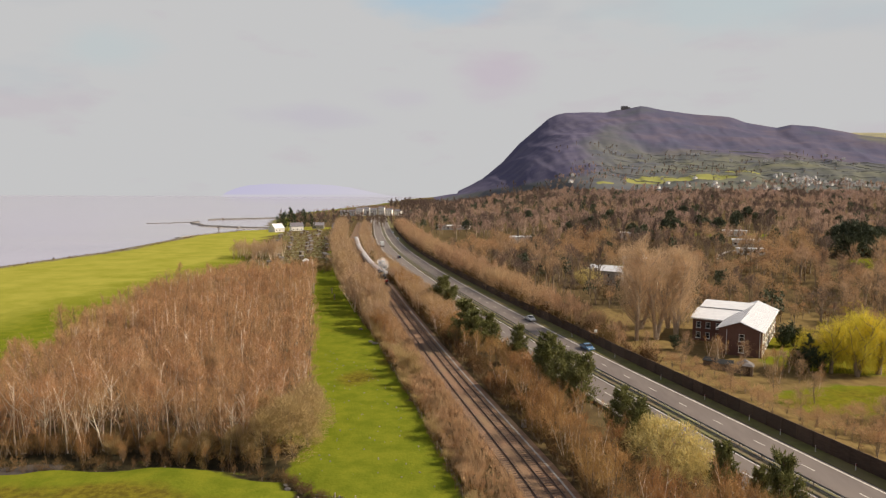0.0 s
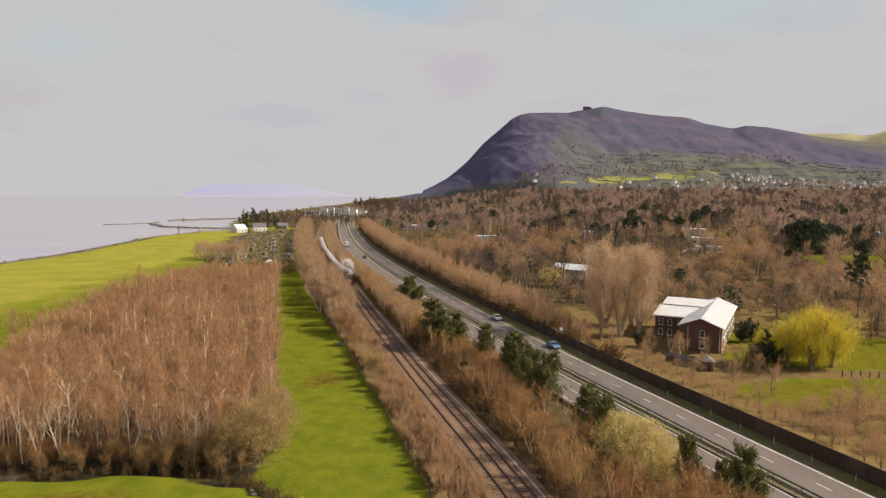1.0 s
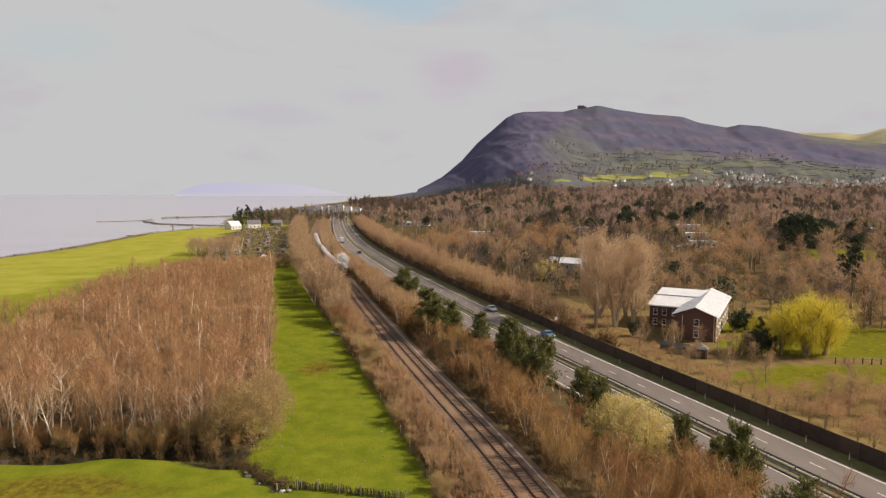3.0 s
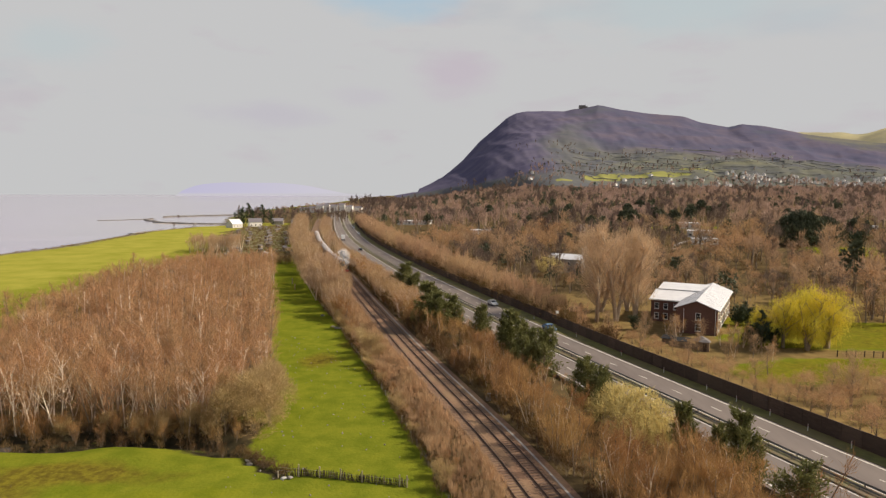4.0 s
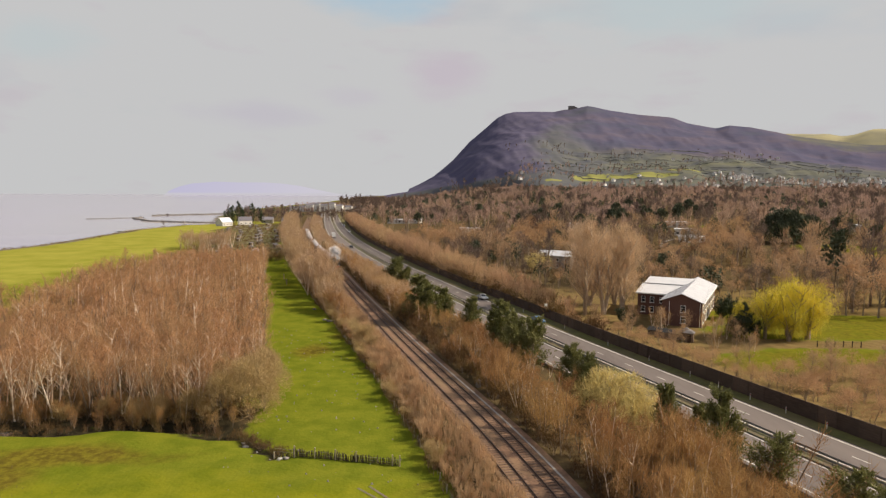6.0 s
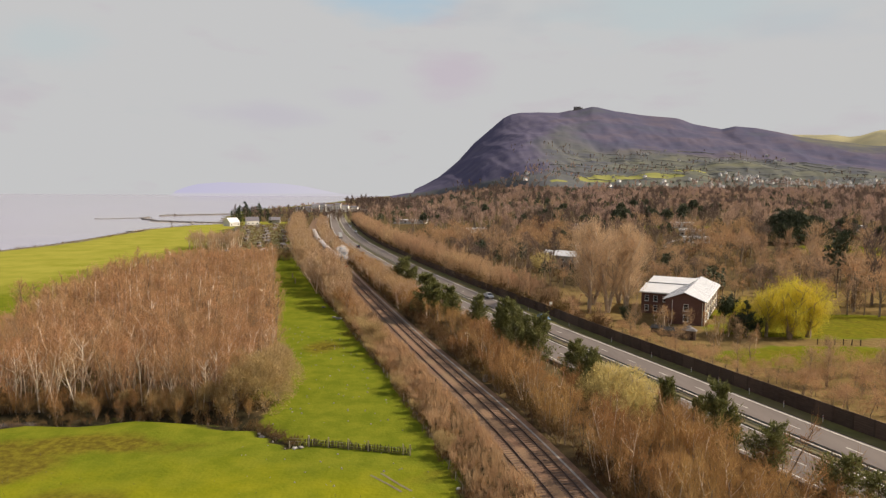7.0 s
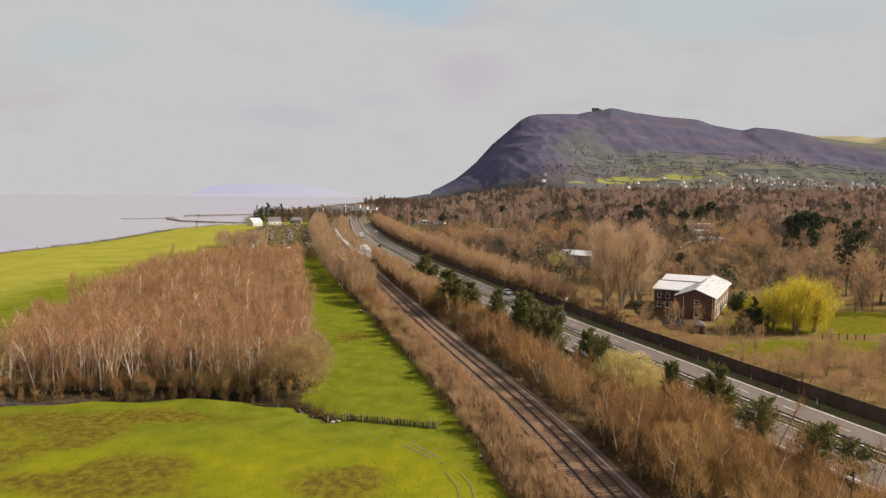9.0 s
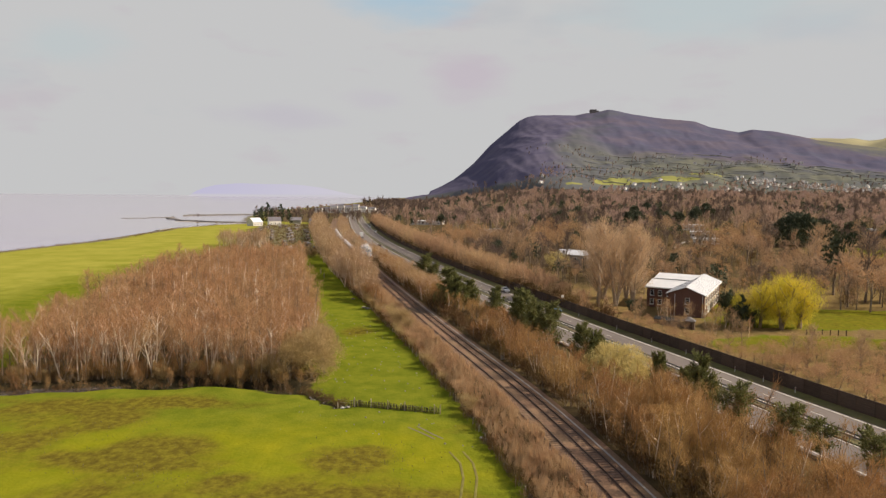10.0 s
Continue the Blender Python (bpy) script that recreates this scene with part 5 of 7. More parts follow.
def lowered(places):
    out = []
    for x, y, z, r, s in places:
        for bx_, by_, half in OPEN:
            away = by_ - y
            if -3 < away < 110 and abs(x - bx_ * (y + 10) / (by_ + 10)) < half:
                s = s * min(1.0, 0.22 + max(away, 0) / 140)
                break
        out.append((x, y, z, r, s))
    return out


# nearer wood, then the far wood up to the town
xs, ys = scatter([(40, 205), (95, 165), (150, 140), (300, 150), (420, 420), (-40, 430), (-20, 300), (14, 240)], 7.6, 0.48, 31)
ok = clear(xs, ys) & (beside("road", xs, ys) > 30)
xs, ys = xs[ok], ys[ok]
ok = np.ones(len(xs), bool)
tone = np.array([noise.noise(Vector((x / 26, y / 30, 5.5))) for x, y in zip(xs, ys)]) + q.normal(0, 0.12, len(xs))
rise_ = np.array([0.8 + 0.75 * noise.noise(Vector((x / 22, y / 26, 1.5))) for x, y in zip(xs, ys)])
wood_places = [(x, y, z, r, s * k) for (x, y, z, r, s), k in zip(placed(xs, ys, 0.7, 1.2, q), rise_)]
wood_places = lowered(wood_places)
WOODLAND.thicket("bare_wood", "leafless purple-brown wood behind the house", [p for p, t in zip(wood_places, tone) if -0.12 <= t <= 0.2], category="wood")
WOOD_DARK.thicket("dark_wood", "darker leafless trees in the wood behind the house", [p for p, t in zip(wood_places, tone) if -0.36 <= t < -0.12], category="wood")
TAN.thicket("tan_wood", "leafless tan trees in the wood behind the house", [p for p, t in zip(wood_places, tone) if 0.2 < t], category="wood")
CONIFER_FAR.thicket("wood_conifers", "dark evergreens among the bare trees", [(x, y, z, r, s * 1.1) for (x, y, z, r, s), t in zip(wood_places, tone) if t < -0.36 and not (x > 95 and y > 280)], category="wood")
LOW.thicket("wood_understorey", "tan leafless saplings under the bare wood", [(x, y, z, r, s) for x, y, z, r, s in placed(xs[ok][::2] + 3, ys[ok][::2] + 2.5, 0.7, 1.5, q)], category="wood")
xs, ys = scatter([(30, 400), (420, 400), (900, 900), (1150, 1450), (100, 1450), (-150, 1300), (-150, 800), (-65, 560)], 15.5, 0.48, 33)
ok = clear(xs, ys) & (beside("road", xs, np.minimum(ys, 930)) > 27)
xs, ys = xs[ok], ys[ok]
far_tone = np.array([noise.noise(Vector((x / 45, y / 90, 8.3))) for x, y in zip(xs, ys)]) + q.normal(0, 0.1, len(xs))
far_places = lowered([(x, y, z, r, s * (0.95 + 0.6 * t)) for (x, y, z, r, s), t in zip(placed(xs, ys, 0.75, 1.15, q), np.abs(far_tone))])
dark = (np.array([noise.noise(Vector((x / 60, y / 110, 3.3))) for x, y in zip(xs, ys)]) > 0.26) & (q.random(len(xs)) < 0.42)
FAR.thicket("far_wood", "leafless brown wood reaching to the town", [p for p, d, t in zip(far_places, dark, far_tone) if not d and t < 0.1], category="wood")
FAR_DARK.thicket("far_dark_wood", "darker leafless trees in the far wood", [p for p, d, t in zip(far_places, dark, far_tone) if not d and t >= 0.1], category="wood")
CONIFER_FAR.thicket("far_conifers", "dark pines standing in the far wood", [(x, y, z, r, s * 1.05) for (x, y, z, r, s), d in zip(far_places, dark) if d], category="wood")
xs, ys = scatter([(-150, 780), (-150, 1500), (-350, 1500), (-340, 1080), (-280, 1030)], 17, 0.48, 37)
ok = ys > 1035
FAR.thicket("town_wood", "leafless trees round the far terraces", placed(xs[ok], ys[ok], 0.3, 0.6, q), category="wood")
sy = q.uniform(120, 640, 620)
LOW.thicket("shore_bank", "dark brown bank of scrub along the shore", placed(np.interp(sy, [p[1] for p in SHORE], [p[0] for p in SHORE]) + q.uniform(0, 5, 620), sy, 0.16, 0.36, q), category="hedge")
# hillside woods among the town's houses
hill = []
for _ in range(700):
    x, y = q.uniform(-60, 1150), q.uniform(1450, 2300)
    if noise.noise(Vector((x / 130, y / 130, 9.1))) > 0.12 and math.degrees(math.atan2(x, y)) > 4:
        hill.append((x, y, on_hill(x, y) - 0.5, q.uniform(0, 6), q.uniform(0.6, 1.1)))
# hedgerows between the hillside fields
hedge_rows = Geo()
for row in range(11):
    d0 = 1740 + 66 * row + q.uniform(-10, 10)
    b0 = q.uniform(6, 14) + 0.25 * row
    while b0 < 32:
        b1 = b0 + q.uniform(1.2, 4.5)
        line = []
        for b_ in np.arange(b0, b1, 0.18):
            d_ = d0 + 30 * math.sin(b_ * 0.35 + row * 0.7) + q.uniform(-2, 2)
            x, y = d_ * math.sin(radians(b_)), d_ * math.cos(radians(b_))
            line.append((x, y, on_hill(x, y) - 1.0))
        hedge_rows.sweep(line, [(-2.0, 0), (0.3, q.uniform(1.3, 2.2)), (2.0, 0)], close=False)
        if q.random() < 0.7:
            line = []
            for d_ in np.arange(d0, d0 + 46, 8.0):
                b_ = b1 + 0.004 * (d_ - d0)
                x, y = d_ * math.sin(radians(b_)), d_ * math.cos(radians(b_))
                line.append((x, y, on_hill(x, y) - 1.0))
            hedge_rows.sweep(line, [(-1.4, 0), (0, 1.8), (1.4, 0)], close=False)
        b0 = b1 + q.uniform(0.1, 1.2)
tagged(part("hillside_hedges", hedge_rows, M["hazed_hedge"]), "hedgerows between the hillside fields, paled by haze put into their colour", "hedge", kind="stuff")


def in_meadow(x, y):
    return any(abs(x - mx) < a * 1.1 and -170 < y - my < b for mx, my, a, b in MEADOWS)


edge_wood = []
for _ in range(900):
    b_, d_ = radians(q.uniform(1, 33)), q.uniform(1430, 1860)
    x, y = d_ * math.sin(b_), d_ * math.cos(b_)
    if not in_meadow(x, y):
        edge_wood.append((x, y, on_hill(x, y) - 0.5, q.uniform(0, 6), q.uniform(0.6, 1.0)))
FAR.thicket("town_edge_wood", "leafless trees below the hillside town", edge_wood[::2] + edge_wood[1::4], category="wood")
CONIFER_FAR.thicket("town_edge_conifers", "dark evergreens below the hillside town", edge_wood[3::4], category="wood")
foot_wood = []
for _ in range(420):
    b_, d_ = radians(q.uniform(-9.5, 5)), q.uniform(1420, 2200)
    x, y = d_ * math.sin(b_), d_ * math.cos(b_)
    if x > np.interp(y, [p[1] for p in SHORE], [p[0] for p in SHORE]) + 30 and on_hill(x, y) < 60:
        foot_wood.append((x, y, on_hill(x, y) - 0.5, q.uniform(0, 6), q.uniform(0.8, 1.3)))
for _ in range(170):
    b_, d_ = radians(q.uniform(-10.5, -2.5)), q.uniform(1360, 1470)
    x, y = d_ * math.sin(b_), d_ * math.cos(b_)
    foot_wood.append((x, y, on_hill(x, y) - 0.5, q.uniform(0, 6), q.uniform(0.8, 1.5)))
FAR_DARK.thicket("mountain_foot_wood", "leafless woods at the mountain's foot", foot_wood, category="wood")
FAR_DARK.thicket("hillside_wood", "leafless woods among fields on the hillside", hill, category="wood")

# scrub and small trees behind the barrier, and the tall trees by the house
xs, ys = scatter([(52, 70), (75, 60), (130, 95), (120, 128), (84, 121), (56, 122), (38, 150), (24, 172), (20, 168), (36, 132)], 3.5, 0.48, 35)
ok = clear(xs, ys, 0.9) & (beside("road", xs, ys) > 16)
sz = np.where(ys < 112, 0.95, 0.66)
ROUND.thicket("garden_scrub", "soft brown scrub between the barrier and the garden", [(x, y, z, r, s * k) for (x, y, z, r, s), k in zip(placed(xs[ok], ys[ok], 0.5, 1.0, q), sz[ok])], category="scrub")
for x, y, s, k in ((34.0, 170, 1.1, 0), (39.5, 172, 1.32, 1), (45, 173, 1.15, 2), (38, 184, 1.2, 0), (46, 186, 1.1, 1)):
    POPLAR.plant(k, x, y, x * 23, s)
for x, y, s in ((52, 128, 0.42), (57, 122, 0.45), (49, 137, 0.35), (60, 135, 0.38), (68, 114, 0.5), (77, 112, 0.48), (62, 104, 0.5), (88, 117, 0.55), (97, 124, 0.6), (104, 132, 0.6), (112, 141, 0.6), (54, 149, 0.4),
                (58.5, 140, 0.42), (62, 141, 0.4), (100, 176, 0.75), (110, 172, 0.8), (121, 166, 0.8), (95, 186, 0.8), (50, 112, 0.42), (60, 106, 0.5), (72, 104, 0.5), (84, 106, 0.55), (92, 112, 0.5), (44, 128, 0.42), (38, 141, 0.45), (47, 146, 0.5), (33, 152, 0.45), (42, 152, 0.5)):
    OAK.plant(int(x) % 6, x, y, x * 37, s)
for x, y, s, k in ((62, 476, 1.0, 0), (70, 483, 0.9, 1), (55, 470, 0.85, 2), (47, 486, 0.8, 0), (98, 408, 0.95, 2), (105, 416, 1.05, 0), (112, 421, 0.9, 1), (123, 428, 1.0, 2), (134, 450, 0.95, 0), (150, 472, 1.0, 1), (163, 480, 0.9, 2),
                   (185, 537, 1.05, 0), (196, 546, 1.1, 2), (207, 560, 1.0, 1), (232, 590, 1.05, 0), (38, 505, 0.9, 1), (8, 522, 0.85, 2), (84, 440, 0.8, 0), (76, 520, 1.0, 1), (128, 520, 1.0, 2), (255, 520, 0.9, 0), (-24, 560, 0.9, 1),
                   (-34, 540, 0.85, 0), (20, 600, 0.95, 2), (96, 610, 1.0, 1), (170, 640, 1.05, 0), (300, 640, 1.0, 1), (340, 600, 0.9, 2), (118, 372, 0.75, 1), (160, 400, 0.7, 0)):
    SCOTS.plant(k, x, y, x * 29, s)
for x, y, s in ((39.5, 262, 0.42), (43.5, 260, 0.4), (47.5, 258, 0.45), (51.5, 259, 0.5), (36.5, 256, 0.38)):
    OAK.plant(int(x) % 6, x, y, x * 37, s)
IVY.plant(0, 198, 331, 30, 2.4, label="pale green rounded evergreen bush beyond the wood")
for x, y, s, k in ((74.5, 141.5, 1.35, 0), (70.0, 143.0, 1.15, 1), (79.5, 143.5, 1.25, 2), (66.0, 145.5, 0.85, 2), (77.0, 147, 1.3, 1)):
    WILLOW.plant(k, x, y, x * 19, s)
for x, y, s in ((69.8, 166.5, 1.15), (72.6, 167.5, 1.2), (41.5, 160.5, 0.85), (43.6, 158.6, 0.6)):
    IVY.plant(int(x) % 2, x, y, x * 7, s)
CONIFER.plant(0, 65.2, 143.0, 10, 0.62, label="small dark conifer at the edge of the lawn")
IVY.plant(1, 63.8, 142.2, 40, 1.25, label="dark olive evergreen bush at the edge of the lawn")
IVY.plant(0, 67.4, 142.0, 15, 0.95, label="dark olive evergreen bush at the edge of the lawn")
for x, y, s in ((56.8, 144.5, 0.62), (58.2, 143.0, 0.7), (59.6, 144.8, 0.55), (61.0, 142.6, 0.66), (47.5, 153.5, 0.6), (49.4, 152.4, 0.68), (50.8, 153.6, 0.5), (62.2, 131.5, 0.6), (55.5, 134.0, 0.5)):
    SCRUB_PALE.plant(int(x) % 5, x, y, x * 41, s, label="thin leafless garden tree with pale stems")
CONIFER.plant(1, 62.4, 145.0, 70, 0.34, label="small dark conifer at the edge of the lawn")
for x, y, s, k in ((187, 366, 1.4, 0), (203, 374, 1.15, 1), (262, 440, 0.9, 0), (268, 410, 0.6, 1), (232, 330, 0.42, 1), (226, 300, 0.36, 0)):
    CEDAR.plant(k, x, y, x, s)

# ---- houses ----


def window(parent, at, w, h, rz, lights=2, name="window"):
    """A window set in a wall that faces its own -y: frame, panes, sill."""
    ob = new(name)
    ob.parent = parent
    ob.matrix_basis = pose(*at, 0, 0, rz)
    g = Geo()
    g.box((0, -0.03, 0), (w + 0.16, 0.10, 0.08)).box((0, -0.03, h - 0.08), (w + 0.16, 0.10, 0.08))
    for x in (-w / 2, w / 2):
        g.box((x, -0.03, 0), (0.09, 0.10, h))
    g.box((0, -0.035, h * 0.55), (w, 0.09, 0.06))
    part("frame", g, M["trim"], ob)
    part("pane", Geo().box((0, 0.0, 0.06), (w - 0.06, 0.06, h * 0.5 - 0.06)), M["glass"], ob)
    part("pane", Geo().box((0, 0.0, h * 0.5 + 0.06), (w - 0.06, 0.06, h * 0.5 - 0.1)), M["glass"], ob)
    part("sill", Geo().box((0, -0.1, -0.07), (w + 0.3, 0.26, 0.07)), M["trim"], ob)
    return ob


# the brick house: gabled wing with its ridge along y, a cross wing to the left with two stepped roofs
house = thing("brick_house", "two-storey dark red brick house with a white sheet roof", "house", (59.4, 153.7, 0), -26.7)
W, LEN, EAVE, APEX = 9.4, 34.5, 6.4, 8.3


def gable_wall(g, x0, x1, y0, y1, eave, apex):
    xm = (x0 + x1) / 2
    g.add([(x0, y0, -0.3), (x1, y0, -0.3), (x1, y0, eave), (xm, y0, apex), (x0, y0, eave), (x0, y1, -0.3), (x1, y1, -0.3), (x1, y1, eave), (xm, y1, apex), (x0, y1, eave)],
          [(0, 1, 2, 3, 4), (6, 5, 9, 8, 7), (1, 6, 7, 2), (5, 0, 4, 9), (4, 3, 8, 9), (3, 2, 7, 8), (0, 5, 6, 1)])


g = Geo()
gable_wall(g, -W, 0, 0, LEN, EAVE - 0.1, APEX - 0.12)
part("wall", g, M["brick"], house)
g = Geo()
g.box((-13.6, 16.5, -0.3), (8.2, 9.0, 6.3))
g.box((-13.2, 24.8, -0.3), (8.0, 8.0, 7.4))
part("wall", g, M["brick"], house)


def roof_plane(g, quad, t=0.14):
    """A sheet roof with thickness from four corners."""
    a = [Vector(p) for p in quad]
    nrm = (a[1] - a[0]).cross(a[3] - a[0]).normalized() * t
    g.add([*a, *[p + nrm for p in a]], [(3, 2, 1, 0), (4, 5, 6, 7), (0, 1, 5, 4), (1, 2, 6, 5), (2, 3, 7, 6), (3, 0, 4, 7)])


g = Geo()
roof_plane(g, [(0.55, -0.6, EAVE - 0.2), (0.55, LEN + 0.5, EAVE - 0.2), (-W / 2, LEN + 0.5, APEX), (-W / 2, -0.6, APEX)])
roof_plane(g, [(-W - 0.55, LEN + 0.5, EAVE - 0.2), (-W - 0.55, -0.6, EAVE - 0.2), (-W / 2, -0.6, APEX), (-W / 2, LEN + 0.5, APEX)])
part("roof", g, M["white_roof"], house, "white standing-seam gable roof")
g = Geo()
roof_plane(g, [(-18.2, 11.4, 6.0), (-8.0, 11.4, 6.0), (-6.0, 21.2, 7.3), (-18.2, 21.2, 7.3)])
part("roof", g, M["white_roof"], house)
g = Geo()
roof_plane(g, [(-17.6, 20.9, 7.55), (-5.6, 20.9, 7.55), (-4.8, 29.2, 8.35), (-17.6, 29.2, 8.35)])
part("roof", g, M["white_roof"], house)
g = Geo()
for y in np.arange(0.4, LEN, 1.2):
    for sgn in (1, -1):
        x0, x1 = (0.5, -W / 2) if sgn > 0 else (-W - 0.5, -W / 2)
        g.add([(x0, y, EAVE - 0.04), (x0, y + 0.06, EAVE - 0.04), (x1, y + 0.06, APEX + 0.16), (x1, y, APEX + 0.16), (x0, y, EAVE + 0.02), (x0, y + 0.06, EAVE + 0.02), (x1, y + 0.06, APEX + 0.2), (x1, y, APEX + 0.2)],
              [(4, 5, 6, 7), (0, 4, 7, 3), (5, 1, 2, 6), (0, 1, 5, 4)])
part("roof_seams", g, M["white_roof"], house)
for z in (0.9, 3.6):
    window(house, (-4.3, -0.02, z), 1.1, 1.75, 0)
for x in (-16.2, -13.9, -11.4):
    for z in (0.8, 3.5):
        window(house, (x, 11.98, z), 1.0, 1.6, 0)
for y in (3, 7.5, 12, 16.5, 21, 25.5, 30):
    for z in (0.9, 3.6):
        window(house, (0.06, y, z), 1.3, 1.5, 90)
# pale strips of the side wall; their cream also carries its sunlit brightness
for y in (3, 7.5, 12, 16.5, 21, 25.5, 30):
    part("wall_panel", Geo().box((0.015, y, 0.3), (0.06, 2.3, 5.6)), M["cream"], house, "pale cream panel between brick piers")
g = Geo().tube([(-7.6, -0.12, 0), (-7.6, -0.12, 6.2)], [0.06, 0.06], 6).tube([(-0.35, -0.12, 0), (-0.35, -0.12, 6.2)], [0.06, 0.06], 6)
part("downpipe", g, M["trim"], house)
part("door", Geo().box((0.05, 10, 0), (0.12, 1.1, 2.1)), M["trim"], house, "white painted side door")
part("gutter", Geo().tube([(0.62, -0.5, EAVE - 0.25), (0.62, LEN + 0.4, EAVE - 0.25)], [0.08, 0.08], 6).tube([(-18.2, 11.25, 5.9), (-9.8, 11.25, 5.9)], [0.08, 0.08], 6), M["trim"], house)

# garden sheds in front of the gable
shed = thing("garden_shed", "dark wooden garden shed with a grey pyramid roof", "shed", (52.0, 143.2, 0), -26)
part("wall", Geo().box((0, 0, 0), (2.6, 2.2, 1.5)), M["shed_wood"], shed)
part("roof", Geo().box((0, 0, 1.5), (3.3, 2.9, 1.0), taper=0.08), M["grey_roof"], shed)
part("door", Geo().box((0.2, -1.12, 0.05), (0.7, 0.06, 1.4)), M["shed_wood"], shed)
for x, y, rz, w in ((48.6, 145.2, -20, 3.0), (46.0, 147.4, -35, 2.6)):
    low = thing("cold_frame", "low dark garden shelter with a sloping felt roof", "shelter", (x, y, 0), rz, group="garden shelters")
    part("wall", Geo().box((0, 0, 0), (w, 1.6, 1.0)), M["shed_wood"], low)
    g = Geo()
    roof_plane(g, [(-w / 2 - 0.2, -1.0, 0.95), (w / 2 + 0.2, -1.0, 0.95), (w / 2 + 0.2, 1.0, 1.5), (-w / 2 - 0.2, 1.0, 1.5)], 0.08)
    part("roof", g, M["coal"], low)

kiosk = thing("garden_kiosk", "small brown wooden kiosk with a shallow dark roof", "shed", (51.4, 139.6, 0), -24)
part("wall", Geo().box((0, 0, 0), (1.9, 1.7, 2.1)), M["shed_wood"], kiosk)
part("roof", Geo().box((0, 0, 2.1), (2.4, 2.2, 0.45), taper=0.35), M["grey_roof"], kiosk)
part("door", Geo().box((0.1, -0.87, 0.05), (0.75, 0.05, 1.8)), M["barrier_wood"], kiosk)
board_mesh = Geo().box((0, 0, 0), (0.16, 0.03, 1.35)).mesh("board", M["shed_wood"])
screen = thing("garden_fence", "weathered boarded garden fence beside the sheds", "fence", (47.6, 142.2, 0), -32)
for j in range(34):
    ob = new("board", board_mesh)
    ob.parent = screen
    ob.location = (-3.0 + 0.18 * j, 0.015 * (j % 2), 0.02)
for z in (0.3, 1.0):
    part("rail", Geo().box((0, 0.05, z), (6.2, 0.06, 0.08)), M["shed_wood"], screen)
lawn_fence = thing("lawn_fence", "short post and rail fence on the lawn's edge", "fence")
lawn_posts = [(78.0 + 1.75 * j, 136.2 - 0.22 * j) for j in range(6)]
lawn_post_mesh = Geo().box((0, 0, -0.2), (0.16, 0.16, 1.55), taper=0.9).mesh("post", M["fence_wood"])
for x, y in lawn_posts:
    ob = new("post", lawn_post_mesh)
    ob.parent = lawn_fence
    ob.location = (x, y, float(height(x, y)))
for z in (0.55, 1.05):
    part("rail", Geo().tube([(x, y, float(height(x, y)) + z) for x, y in lawn_posts], [0.02] * 6, 4), M["fence_wood"], lawn_fence)
sign = thing("road_sign", "small white sign plate on a post beside the barrier", "sign", (*along("road", 12.6, 1.4, 153.5, 153.5)[0],), math.degrees(heading("road", 153.5)))
part("post", Geo().tube([(0, 0, 0), (0, 0, 3.7)], [0.06, 0.06], 8), M["galvanised"], sign)
part("plate", Geo().box((0, -0.08, 3.0), (0.8, 0.04, 0.8)), M["trim"], sign)


def simple_house(name, label, at, rz, w, d, eave, apex, wall_mat, roof_mat, cols=3, rows=2, category="house", group="", chimney=True):
    """A gabled house with its front towards its own -y."""
    ob = thing(name, label, category, at, rz, group)
    g = Geo()
    g.add([(-w / 2, -d / 2, -0.6), (w / 2, -d / 2, -0.6), (w / 2, d / 2, -0.6), (-w / 2, d / 2, -0.6), (-w / 2, -d / 2, eave), (w / 2, -d / 2, eave), (w / 2, d / 2, eave), (-w / 2, d / 2, eave), (-w / 2, 0, apex - 0.1), (w / 2, 0, apex - 0.1)],
          [(0, 1, 5, 4), (2, 3, 7, 6), (1, 2, 6, 9, 5), (3, 0, 4, 8, 7), (4, 5, 9, 8), (7, 8, 9, 6)])
    part("wall", g, M[wall_mat], ob)
    g = Geo()
    roof_plane(g, [(-w / 2 - 0.3, -d / 2 - 0.35, eave - 0.15), (w / 2 + 0.3, -d / 2 - 0.35, eave - 0.15), (w / 2 + 0.3, 0, apex), (-w / 2 - 0.3, 0, apex)])
    roof_plane(g, [(w / 2 + 0.3, d / 2 + 0.35, eave - 0.15), (-w / 2 - 0.3, d / 2 + 0.35, eave - 0.15), (-w / 2 - 0.3, 0, apex), (w / 2 + 0.3, 0, apex)])
    roof = part("roof", g, M[roof_mat], ob)
    if chimney:
        part("chimney", Geo().box((w * 0.32, 0, apex - 0.5), (0.9, 0.7, 1.7)), M["brick"], roof)
    for c in range(cols):
        for r_ in range(rows):
            x, z = (c + 0.5) / cols * w - w / 2, 0.9 + r_ * 2.6
            win = new("window")
            win.parent = ob
            win.matrix_basis = pose(x, -d / 2 - 0.03, z)
            part("frame", Geo().box((0, 0, 0), (1.2, 0.06, 1.4)), M["trim"], win)
            part("pane", Geo().box((0, -0.03, 0.1), (1.0, 0.05, 1.2)), M["glass"], win)
    return ob


